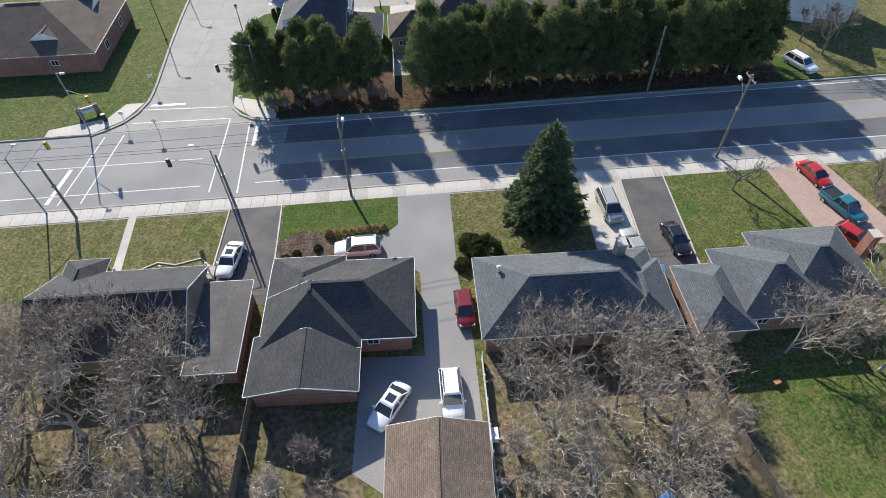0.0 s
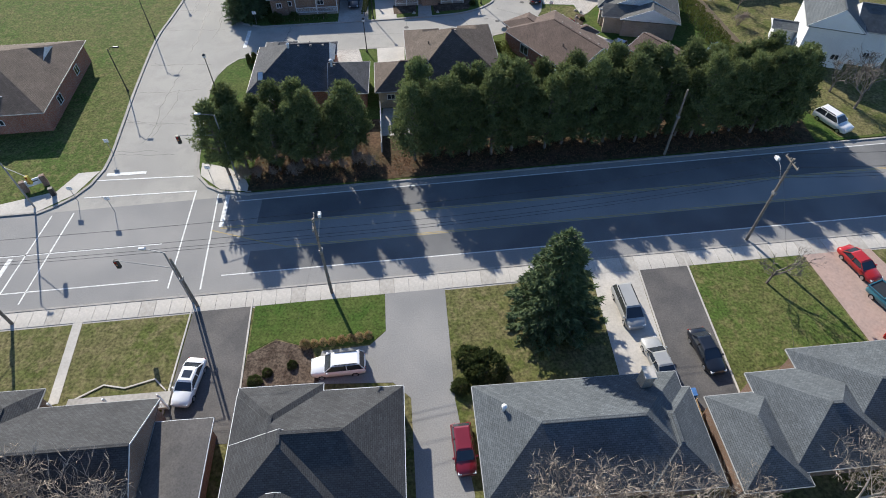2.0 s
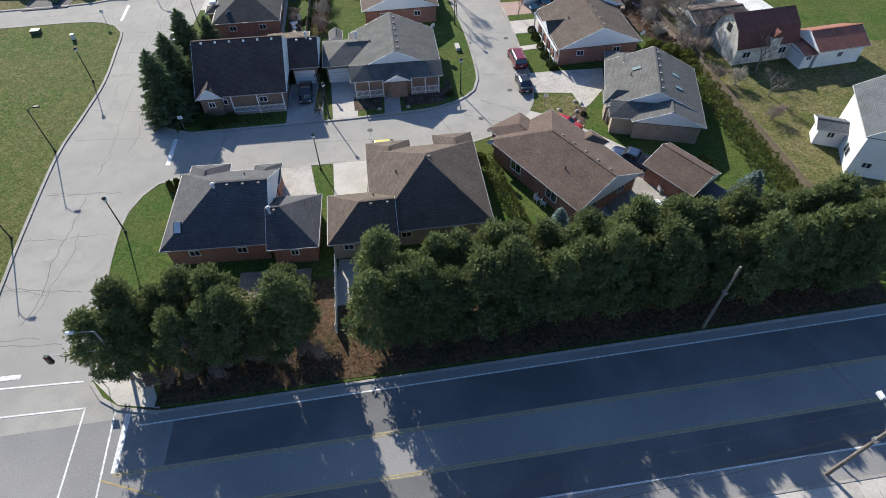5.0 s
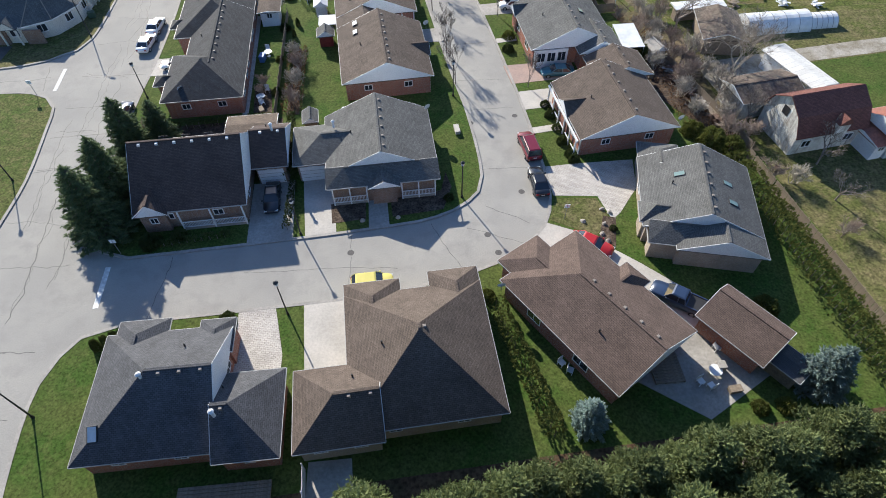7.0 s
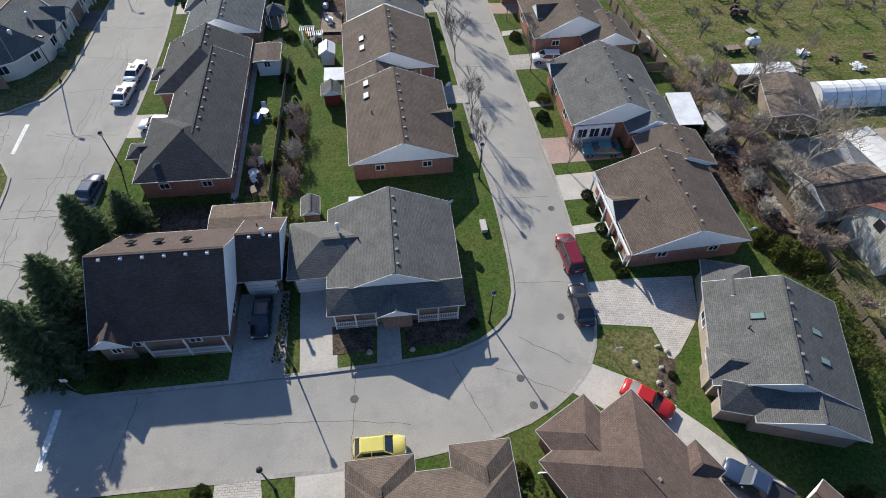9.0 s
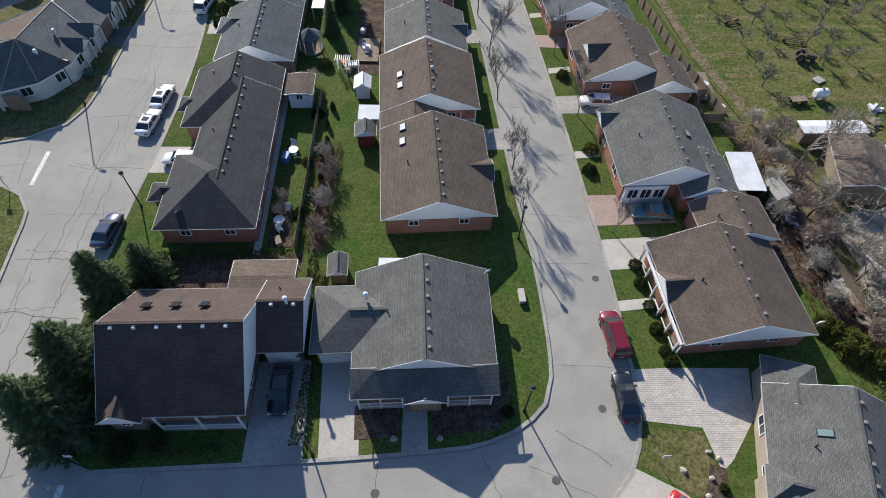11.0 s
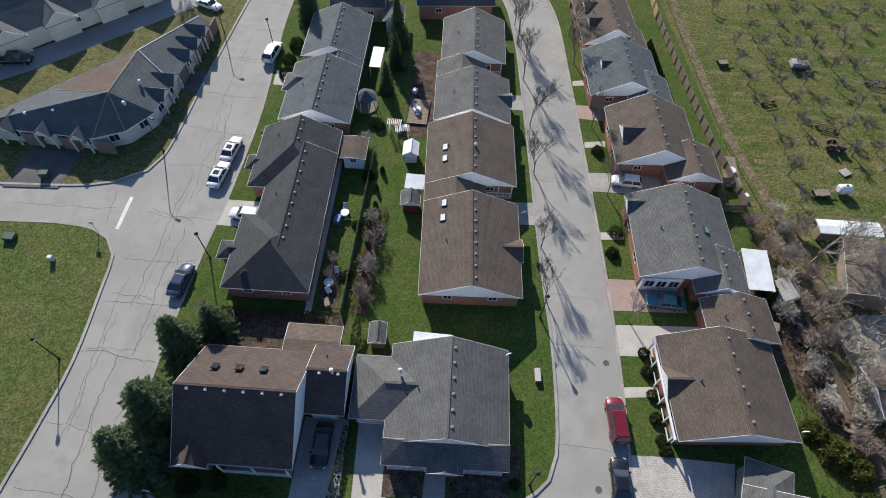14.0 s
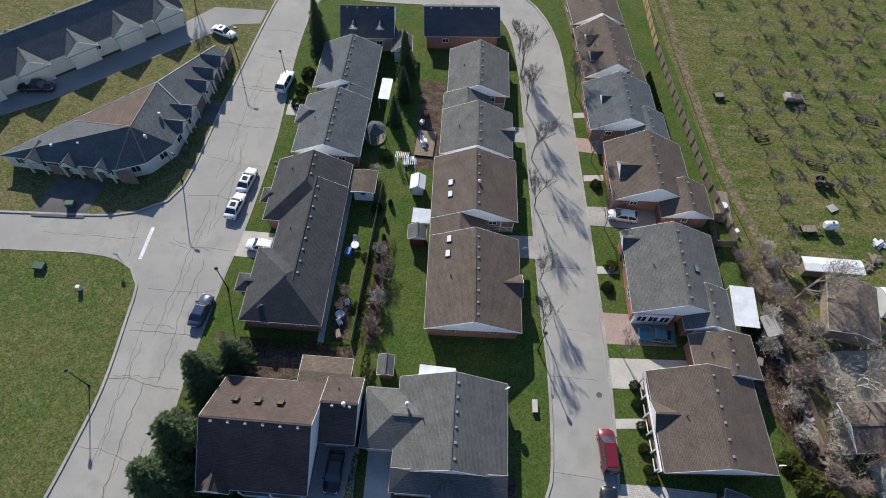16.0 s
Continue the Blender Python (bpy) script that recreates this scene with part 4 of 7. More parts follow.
house("grey-shingled bungalow with white gables and two skylights", 27.6, 97.9, -14.0,
      [(-0.2, 12.0, 2.0, 12.8, 3.0, 0.46, Y, "gg", None), (-0.5, 3.8, 2.6, 5.6, 3.05, 0.8, X, "hg", None), (-0.1, 4.6, 11.0, 15.6, 2.97, 0.5, Y, "gh", None), (0.2, 8.0, -0.1, 2.15, 2.95, 0.56, X, "hh", 1.95), (3.0, 12.0, -0.7, 3.4, 2.98, 0.42, Y, "gg", None)], SH_GREY, BRICK_BUFF,
      skylights=[(3.6, 8.6, 4.75, 0, -25, 1.2, 0.7), (8.6, 8.0, 4.5, 0, 25, 1.2, 0.7), (8.8, 5.2, 4.45, 0, 25, 1.2, 0.7)])
# --- eastern row
arcade = house("brown-shingled red brick bungalow with white gables", 24.7, 113.9, 5.4,
      [(0, 12.8, 0, 11.8, 3.0, 0.43, Y, "gg", None), (6.2, 14.2, 11.0, 16.8, 2.96, 0.40, Y, "gg", None), (-0.2, 4.6, 4.4, 8.2, 3.02, 0.6, X, "gh", None)], SH_BROWN, BRICK_RED, porch=[(0.4, 2.4, 0.6)])
part("porch_beam", box(-0.35, -0.15, 0.2, 11.6, 2.55, 2.78), WHITE, arcade, "white porch beam")
for k in range(6):
    y = 0.6 + 2.1 * k
    part("porch_post", box(-0.33, -0.17, y - 0.08, y + 0.08, 0.05, 2.55), WHITE, arcade)
    part("porch_rail", box(-0.3, -0.2, y + 0.1, min(y + 1.4, 11.5), 0.85, 0.95), WHITE, arcade)
bay = house("grey-shingled bungalow with a wide white gable", 22.5, 133.4, 3.4,
      [(0, 12.6, 0, 12.8, 3.0, 0.46, Y, "gg", None), (6.4, 13.0, -2.0, 4.2, 2.96, 0.5, Y, "gg", None), (-0.2, 4.2, 9.4, 12.6, 3.02, 0.6, X, "gh", None)], SH_GREY, BRICK_RED, skylights=[(8.6, 6, 4.9, 0, 25, 0.7, 1.0)], garage=[((-1, 0), (9.6, -1.6), 3.0)])
part("bay", box(0.6, 5.4, -0.15, 0.5, 0.1, 2.85), WHITE, bay, "white panelled bay")
for k in range(3):
    window(bay, (1.5 + 1.5 * k, -0.15, 1.75), (1, 0), 1.1, 1.3)
house("brown-shingled bungalow with a white dormer", 20.9, 151.5, 5.0,
      [(0, 12.0, 0, 11.4, 3.0, 0.5, Y, "gg", None), (6.6, 14.2, -2.8, 3.4, 2.96, 0.5, Y, "gg", None), (1.2, 5.4, 3.4, 6.6, 4.0, 0.75, X, "gg", None)], SH_BROWN, BRICK_RED)
house("grey-shingled red brick bungalow with gables", 18.0, 165.2, 6.0, [(0, 11.4, 0, 10.8, 3.0, 0.48, Y, "gg", None), (5.6, 12.4, -1.8, 4, 2.96, 0.5, Y, "gg", None), (2.2, 4.6, 4.6, 7.0, 4.0, 0.7, X, "gg", None)], SH_BLUE, BRICK_RED)
house("brown-shingled house with twin dormers", 17.4, 177.3, 8.0, [(0, 9.8, 0, 13.0, 3.0, 0.6, Y, "gg", None), (4.4, 10.4, -1.6, 4, 2.96, 0.5, Y, "gg", None), (1.2, 4.4, 3.0, 5.4, 4.2, 0.75, X, "gg", None), (1.2, 4.4, 7.4, 9.8, 4.2, 0.75, X, "gg", None)], SH_BROWN, BRICK_RED)
house("grey-brown shingled bungalow in brick", 15.6, 191.4, 9.0, [(0, 9.6, 0, 10.5, 3.0, 0.5, Y, "gg", None)], SH_BROWN, BRICK_BROWN)
house("buff brick house with navy roof and two dormers", -25.6, 181.4, 6.5, [(0, 9.5, 0, 9, 3.2, 0.72, X, "gg", None), (1.6, 3.0, 0.9, 4.2, 4.3, 1.2, Y, "gg", None), (6.3, 7.7, 0.9, 4.2, 4.3, 1.2, Y, "gg", None)], SH_NAVY, BRICK_BUFF)
house("red brick house with navy shingle roof", -11.0, 184.0, 7.5, [(0, 13.6, 0, 9.2, 3.1, 0.6, X, "gg", None)], SH_NAVY, BRICK_RED)
house("small cream garden house with grey roof", -16.2, 179.6, 6.5, [(0, 3.6, 0, 4.4, 2.6, 0.7, Y, "gg", None)], SH_GREY, CLAP, vents=False, wins=False, name="shed", group="sheds")
# --- terraced bungalows in the north-west
def terrace():
    """Crescent-shaped terrace: front eaves follow the street corner, the back eave is one straight line."""
    H = empty("terrace", pose(0, 0, 0), "grey-roofed crescent terrace of bungalows with cream walls and porticos", "house", "terraces")
    E = 2.7
    front = [(-70, 148.0), (-52.1, 147.6), (-48.2, 149.5), (-45.6, 153.6), (-44.3, 175.2)]
    back = [(-46.4, 176.0), (-51.4, 164.3), (-62.3, 155.9)]
    F = [(x, y, E) for x, y in front]
    west, north, tip = (*back[2], 3.1), (*back[1], 4.8), (*back[0], 3.2)
    apex = (-50.26, 152.8, 6.7)

    def slope(pts, material, label=""):
        n = (Vector(pts[1]) - Vector(pts[0])).cross(Vector(pts[2]) - Vector(pts[0]))
        idx = tuple(range(len(pts)))
        return part("roof", (pts, [idx if n.z > 0 else idx[::-1]]), material, H, label)

    for q in ([F[0], F[1], apex, west], [F[1], F[2], apex], [F[2], F[3], apex], [F[3], north, apex], [F[3], F[4], tip, north]):
        slope(q, SH_BLUE)
    slope([west, apex, north], SH_RED, "brown rear roof slope")
    for p, q in ((apex, F[1]), (apex, F[2]), (apex, west), (apex, north)):
        part("ridge_cap", tube(p, q, 0.07, 0.07, 6), VENT, H)
    part("parapet", tube(north, tuple(Vector(F[3]).lerp(Vector(F[4]), 0.3)), 0.12, 0.12, 6), GUTTER, H, "pale raised fire wall across the roof")
    part("rear_wall", ([(*back[0], 0.05), (*back[1], 0.05), (*back[2], 0.05), west, north, tip], [(0, 1, 4, 5), (1, 2, 3, 4)]), CLAP, H)
    part("rear_gutter", join(tube(tip, north, 0.08, 0.08, 6), tube(north, west, 0.08, 0.08, 6), tube(west, F[0], 0.08, 0.08, 6)), WHITE, H)
    for x, y, z in ((-48.6, 152.6, 5.2), (-48.5, 157.6, 4.8), (-58, 150.4, 4.6), (-62, 149.8, 4.2)):
        part("roof_vent", box(x - 0.18, x + 0.18, y - 0.18, y + 0.18, z - 0.5, z + 0.2, 0.05), PLASTIC, H)
    part("soffit", slab(front + back, E - 0.17, E - 0.003), WHITE, H, "white eaves board")
    c = Vector((-54, 155))
    inner = [tuple(c + (Vector(p) - c) * 0.965) for p in front + back]
    part("wall", slab(inner, 0.05, E - 0.16), CLAP, H, "cream walls")
    for i, (p, q) in enumerate(zip(inner[:4], inner[1:5])):
        p, q = Vector(p), Vector(q)
        L = (q - p).length
        for k in range(int(L / 3.2)):
            m = p.lerp(q, (k + 0.6) / int(L / 3.2))
            window(H, (m.x, m.y, 1.75), tuple(q - p), 1.2, 1.1)
    for x, y, r in ((-64.6, 147.6, 0), (-59.2, 147.5, 0), (-54.0, 147.3, 0), (-45.4, 157.4, 90), (-45.2, 160.8, 90), (-44.8, 166.6, 90), (-44.6, 169.6, 90), (-44.4, 172.8, 90)):
        m = pose(x, y, 0, 0, 0, r)
        vf, gab, _ = roof_wing(-1.35, 1.35, -0.3, 3.2, 2.75, 0.85, "y", "gg", None)
        pr = part("portico", moved(vf, m), SH_BLUE, H, "gabled portico roof")
        for s in (-1.3, 1.3):
            part("post", moved(box(s * 0.88 - 0.12, s * 0.88 + 0.12, -0.2, 0.0, 0.05, 2.65), m), CLAP, pr)
        part("infill", moved(([(-1.2, -0.33, 2.7), (1.2, -0.33, 2.7), (0, -0.33, 3.75), (-1.2, -0.26, 2.7), (1.2, -0.26, 2.7), (0, -0.26, 3.75)], [(0, 1, 2), (3, 5, 4)]), m), CLAP, pr)
        if r == 0 or y > 160:
            part("garage_door", moved(box(1.9, 4.5, 0.0, 0.3, 0.1, 2.3), m), BRICK_BROWN, H, "dark brown garage door")


terrace()
T = [(-26, 32, 0, 12, 3.2, 0.55, X, "gg", None)] + [(x, x + 5.4, -0.9, 9.6, 3.15, 0.72, Y, "gg", None) for x in (-21.5, -13.5, -5.5, 2.5, 10.5, 18.5, 26)]
house("long grey-roofed terrace with many gabled porticos", -77.5, 162.5, 46.0, T, SH_BLUE, CLAP, vents=False, gablemat=CLAP, group="terraces", name="terrace")
# --- church hall at the corner
house("wide hip-roofed red brick hall with small roof gables", -72.5, 75.4, 3.5, [(0, 23, 0, 18, 3.3, 0.42, X, "hh", None), (13.5, 17.5, 2.6, 7.6, 4.4, 0.5, Y, "gg", None), (16.0, 20.0, 10.2, 15.0, 4.3, 0.5, X, "gg", None)], SH_BROWN, BRICK_RED, vents=False, group="", name="hall")
# --- southern lots
house("grey-roofed bungalow behind bare trees", -37.5, 25.2, 2.4, [(0, 14.4, 0, 10.2, 3.0, 0.56, X, "gg", None), (0.2, 4.4, 6.0, 12.0, 2.98, 0.5, Y, "gh", None)], SH_DARK, BRICK_BROWN, vents=False, porch=[(5.0, 14.0, 10.6)], gablemat=BRICK_BROWN)
house("flat-roofed attached garage with white edging", -23.1, 23.9, 2.0, [(0, 4.7, 0, 10.1, 2.75, 0.02, Y, "gg", None)], BLACKTOP, BRICK_BROWN, vents=False, wins=False, name="garage", group="garages", white_gutters=True)
house("dark hip-roofed red brick bungalow", -16.8, 21.6, 1.2, [(0.03, 14.0, 5.0, 14.3, 2.98, 0.56, X, "hh", None), (0.06, 7.2, 9.2, 15.0, 2.96, 0.56, Y, "gh", None), (0.05, 9.15, 4.2, 10.0, 3.0, 0.56, Y, "hg", None), (-0.5, 9.1, 0.0, 5.8, 2.9, 0.24, Y, "gg", None)], SH_DARK, BRICK_RED, vents=False, gablemat=BRICK_BROWN, white_gutters=True)
house("tan-shingled detached brick garage", -5.3, 6.0, 0.0, [(0, 8.2, 0, 12.8, 2.6, 0.34, Y, "gg", None)], SH_TAN, BRICK_BUFF, vents=False, name="garage", group="garages")
house("slate-grey hip-roofed bungalow with a chimney", 3.0, 26.3, 2.0, [(0, 17.6, 0, 9.5, 3.0, 0.56, X, "hh", None), (12.4, 18.3, -0.2, 8.0, 2.98, 0.56, Y, "hh", None)], SH_BLUE, BRICK_BROWN, vents=False, chimney=(14.2, 8.2, 5.6, BRICK_BUFF))
house("grey hip-roofed bungalow with stepped roofs", 22.4, 26.2, 3.0, [(0, 5.4, 0, 7.8, 2.9, 0.56, Y, "hh", None), (4.2, 13.5, 1.0, 9.5, 3.0, 0.56, X, "hh", None), (8.8, 18.8, 2.2, 11.4, 2.98, 0.56, X, "hh", None)], SH_BLUE, BRICK_BROWN, vents=False, chimney=(20.2, 8.4, 4.8, BRICK_RED))
# --- white farm house, barn and sheds in the east
house("tall white weatherboard house with grey roof", 54.0, 87.5, -22.0, [(0, 7.6, 0, 10.5, 6.0, 0.75, Y, "gg", None), (6.8, 12.8, 2.0, 9.0, 5.4, 0.7, X, "gg", None), (-3.2, 0.8, 5.0, 8.2, 2.6, 0.4, X, "gg", None)], SH_BLUE, SIDING, vents=False, group="", chimney=(6.0, 9.0, 9.2, BRICK_RED))
def gambrel_barn(x, y, rot, L, D):
    """White boarded barn: four-plane roof with a long ridge, a small wall dormer and a high loft hatch."""
    B = empty("barn", pose(x, y, 0, 0, 0, rot), "patchy white timber barn with a dark red gambrel roof", "barn")
    prof = [(-0.35, 2.9), (0.9, 5.1), (D / 2, 6.6), (D - 0.9, 5.1), (D + 0.35, 2.9)]
    for (y0, z0), (y1, z1) in zip(prof, prof[1:]):
        V = [(xx, yy, zz + t) for t in (-0.12, 0.0) for xx in (-0.3, L + 0.3) for yy, zz in ((y0, z0), (y1, z1))]
        part("roof", (V, fix(V, [(0, 1, 3, 2), (4, 5, 7, 6), (0, 1, 5, 4), (2, 3, 7, 6), (0, 2, 6, 4), (1, 3, 7, 5)])), BARNRED, B)
    n = 26
    for xx in (0.0, L - 0.06):
        for k in range(n):
            y0, y1 = D * k / n, D * (k + 1) / n
            top = [float(np.interp(v, [p[0] for p in prof], [p[1] for p in prof])) - 0.12 for v in (y0, y1)]
            V = [(xx + e, v, z) for e in (0, 0.06) for v, z in ((y0 + 0.012, 0), (y1 - 0.012, 0), (y1 - 0.012, top[1]), (y0 + 0.012, top[0]))]
            part("board", (V, fix(V, [(0, 1, 2, 3), (4, 5, 6, 7), (0, 1, 5, 4), (1, 2, 6, 5), (2, 3, 7, 6), (3, 0, 4, 7)])), OLDWHITE, B)
    for y0 in (0.0, D - 0.1):
        part("wall", box(0.06, L - 0.06, y0, y0 + 0.1, 0, 2.95), OLDWHITE, B)
    part("loft_hatch", box(-0.05, 0.02, D * 0.42, D * 0.58, 3.9, 5.0), DARKMETAL, B, "dark loft opening")
    d, _, _ = roof_wing(L * 0.5, L * 0.5 + 1.9, -0.6, 2.6, 4.3, 0.8, "y", "gg")
    dr = part("dormer", d, BARNRED, B, "small gabled wall dormer")
    part("dormer_wall", box(L * 0.5 + 0.15, L * 0.5 + 1.75, -0.45, 1.4, 2.6, 4.25), OLDWHITE, dr)
    for k in (0.2, 0.82):
        window(B, (L * k, 0, 1.6), (1, 0), 1.1, 0.9)


# white boards with darker patches drawn out upright
OLDWHITE = mat("flaking white boards", (0.66, 0.65, 0.60), 0.8, vary=0.15, scale=3, big=0.9, bump=0.2, second=(0.52, 0.50, 0.45), fleck=(0.30, 0.27, 0.23), grain=1.4, stretch=(1, 1, 0.3))
OLDROOF = mat("mossy brown roof felt", (0.115, 0.085, 0.070), 0.95, vary=0.35, scale=3, big=0.5, bump=0.5, second=(0.075, 0.062, 0.052), fleck=(0.17, 0.14, 0.11), grain=1.2)
SHEET = courses("pale metal roof sheets", (0.66, 0.65, 0.62), (0.58, 0.57, 0.54), 0.9, 3.4, (0.42, 0.41, 0.39), 0.5, 0.03, patch=0.2)
BARNRED = shingle("dark red barn shingles", (0.175, 0.075, 0.062))
gambrel_barn(50.6, 111.9, 8, 9.4, 6.6)
house("low barn wing with a weathered brown roof", 46.9, 118.6, 8.0, [(0, 9.2, 0, 5.8, 3.0, 0.30, X, "gg", None)], OLDROOF, OLDWHITE, vents=False, gablemat=OLDWHITE, wins=False, name="barn_wing", group="farm buildings")
house("white cottage with an orange-red roof", 61.6, 109.6, 8.0, [(0, 8.4, 0, 6.4, 3.0, 0.5, X, "gg", None), (-1.8, 0.4, 0.4, 5.6, 2.4, 0.15, X, "gg", None)], mat("orange-red roof", (0.26, 0.10, 0.07), 0.9, vary=0.25, scale=4, big=0.8, bump=0.3, second=(0.20, 0.085, 0.065)), SIDING, vents=False, group="farm buildings")
house("long low shed with a pale sheet roof", 57.5, 120.9, 15.0, [(0, 4.1, 0, 10.2, 2.8, 0.10, Y, "gg", None)], SHEET, SIDING, vents=False, wins=False, name="shed", group="sheds")
house("low open shed with a white sheet roof", 47.2, 143.3, 2.0, [(0, 8.2, 0, 2.3, 2.3, 0.12, X, "gg", None)], PLASTIC, TIMBER, vents=False, wins=False, name="shed", group="sheds")
house("weathered farm shed with a mossy brown roof", 47.8, 134.2, -12.0, [(0, 6.4, 0, 8.6, 2.7, 0.30, Y, "gg", None)], OLDROOF, TIMBER, vents=False, gablemat=TIMBER, wins=False, name="shed", group="sheds")
house("white sided sunroom on the back of a bungalow", -17.4, 148.3, 2.4, [(0, 3.6, 0, 4.2, 2.6, 0.12, Y, "gg", None)], SH_BROWN, SIDING, vents=False, name="sunroom", group="extensions")
for x, y, w, d, r, m, wm, lab in ((-8.9, 150.5, 2.2, 2.6, 3, PLASTIC, SIDING, "white garden shed with pale roof"), (-8.0, 141.6, 2.6, 2.4, 4, SH_GREY, REDWOOD, "dark red garden shed with a grey roof"), (-8.9, 121.6, 2.0, 2.6, 4, SH_GREY, TIMBER, "weathered garden shed with a grey roof"),
                               (40.2, 132.6, 2.4, 2.8, 12, CONC_OLD, SIDING, "small white garden shed with grey roof")):
    house(lab, x, y, r, [(0, w, 0, d, 2.0, 0.6, Y, "gg", None)], m, wm, vents=False, wins=False, name="shed", group="sheds")
# sloping white awnings
for x0, x1, y0, y1, z, lab in ((-3.8, 0.6, 121.2, 123.2, 2.6, "white patio awning"), (35.8, 39.0, 133.4, 139.2, 2.5, "white patio awning"), (-16.6, -14.8, 168, 172.6, 2.4, "white patio awning"), (-7.8, -5.2, 144.3, 146.6, 2.3, "white patio awning")):
    aw = empty("awning", pose(0, 0, 0), lab + " on slim posts", "awning", "awnings")
    part("canopy", ([(x0, y0, z), (x1, y0, z), (x1, y1, z + 0.3), (x0, y1, z + 0.3), (x0, y0, z + 0.07), (x1, y0, z + 0.07), (x1, y1, z + 0.37), (x0, y1, z + 0.37)], [(3, 2, 1, 0), (4, 5, 6, 7), (0, 1, 5, 4), (1, 2, 6, 5), (2, 3, 7, 6), (3, 0, 4, 7)]), PLASTIC, aw)
    for x in (x0 + 0.1, x1 - 0.1):
        for y, zz in ((y0 + 0.1, z), (y1 - 0.1, z + 0.28)):
            part("post", box(x - 0.04, x + 0.04, y - 0.04, y + 0.04, 0.05, zz), WHITE, aw)

# ---------------------------------------------------------------- vehicles
def loft(sections):
    """Skin through rings of equal count, with end caps."""
    V, F = [], []
    n = len(sections[0])
    for s in sections:
        V += s
    for k in range(len(sections) - 1):
        for i in range(n):
            F.append((k * n + i, k * n + (i + 1) % n, (k + 1) * n + (i + 1) % n, (k + 1) * n + i))
    F += [tuple(range(n))[::-1], tuple(range((len(sections) - 1) * n, len(sections) * n))]
    return V, fix(V, F)


CAR = {  # length, width, height, belt, hood z, [cabin: front base, front top, rear top, rear base] along the length from the nose, tail z
    "sedan": (4.75, 1.82, 1.45, 0.95, 0.86, (1.25, 2.0, 3.45, 4.2), 0.96),
    "hatch": (4.35, 1.76, 1.55, 0.98, 0.92, (1.05, 1.75, 3.75, 4.25), 0.98),
    "suv": (4.95, 1.95, 1.78, 1.12, 1.06, (1.25, 1.95, 4.45, 4.88), 1.12),
    "van": (5.0, 1.96, 1.74, 1.08, 0.98, (0.85, 1.75, 4.6, 4.92), 1.08),
    "pickup": (5.5, 1.95, 1.80, 1.14, 1.08, (1.45, 2.05, 3.35, 3.6), 1.10),
}


def car(kind, colour, x, y, heading, label, metal=0.1):
    """heading: degrees of the nose from +x."""
    L, W, Hh, belt, hood, (fb, ft, rt, rb), tail = CAR[kind]
    p = paint(*colour, metal)
    c = empty("car" if kind != "pickup" else "pickup_truck", pose(x, y, 0.03, 0, 0, heading), label, "car" if kind != "pickup" else "pickup truck", "parked cars")
    hw = W / 2

    def ring(xx, w, zb, zt, r=0.14):
        return [(xx, -w, zb + r), (xx, -w * 1.0, zt - r), (xx, -w + r * 1.2, zt), (xx, w - r * 1.2, zt), (xx, w, zt - r), (xx, w, zb + r), (xx, w - r, zb), (xx, -w + r, zb)]

    h = L / 2
    secs = [ring(h, hw * 0.72, 0.38, hood - 0.22, 0.08), ring(h - 0.12, hw * 0.86, 0.3, hood - 0.1), ring(h - 0.5, hw * 0.97, 0.26, hood - 0.02), ring(h - fb, hw, 0.26, belt), ring(0, hw, 0.26, belt),
            ring(h - rb, hw, 0.26, tail), ring(-h + 0.25, hw * 0.97, 0.28, tail - 0.02), ring(-h + 0.06, hw * 0.9, 0.34, tail - 0.1), ring(-h, hw * 0.8, 0.42, tail - 0.2, 0.08)]
    part("body", loft(secs), p, c, "glossy painted body", smooth=True)
    g = hw * 0.92
    t = hw * 0.74

    def glass_ring(xx, w, z):
        return [(xx, -w, z), (xx, w, z)]
    V = [(h - fb, -g, belt - 0.02), (h - fb, g, belt - 0.02), (h - rb, g, belt - 0.02), (h - rb, -g, belt - 0.02), (h - ft, -t, Hh - 0.07), (h - ft, t, Hh - 0.07), (h - rt, t, Hh - 0.07), (h - rt, -t, Hh - 0.07)]
    part("glazing", (V, fix(V, [(0, 1, 2, 3), (4, 5, 6, 7), (0, 1, 5, 4), (1, 2, 6, 5), (2, 3, 7, 6), (3, 0, 4, 7)])), GLASS, c, "dark tinted windows")
    V = [(h - ft + 0.04, -t - 0.03, Hh - 0.09), (h - ft + 0.04, t + 0.03, Hh - 0.09), (h - rt - 0.05, t + 0.03, Hh - 0.09), (h - rt - 0.05, -t - 0.03, Hh - 0.09),
         (h - ft - 0.12, -t + 0.1, Hh), (h - ft - 0.12, t - 0.1, Hh), (h - rt + 0.12, t - 0.1, Hh - 0.02), (h - rt + 0.12, -t + 0.1, Hh - 0.02)]
    part("roof", (V, fix(V, [(0, 1, 2, 3), (4, 5, 6, 7), (0, 1, 5, 4), (1, 2, 6, 5), (2, 3, 7, 6), (3, 0, 4, 7)])), p, c)
    mid = (ft + rt) / 2 + 0.1
    for s in (-1, 1):
        for b, e in (((h - fb, belt), (h - ft, Hh - 0.06)), ((h - mid, belt), (h - mid + 0.02, Hh - 0.06)), ((h - rb + 0.02, belt), (h - rt, Hh - 0.06))):
            part("pillar", tube((b[0], s * (g + 0.005), b[1] - 0.03), (e[0], s * (t + 0.015), e[1]), 0.05, 0.045, 5), p, c)
        for wx in (h - 0.92, -h + 0.98):
            wheel = part("wheel", tube((wx, s * (hw - 0.2), 0.31), (wx, s * (hw + 0.015), 0.31), 0.33, 0.33, 16), RUBBER, c, "black tyre")
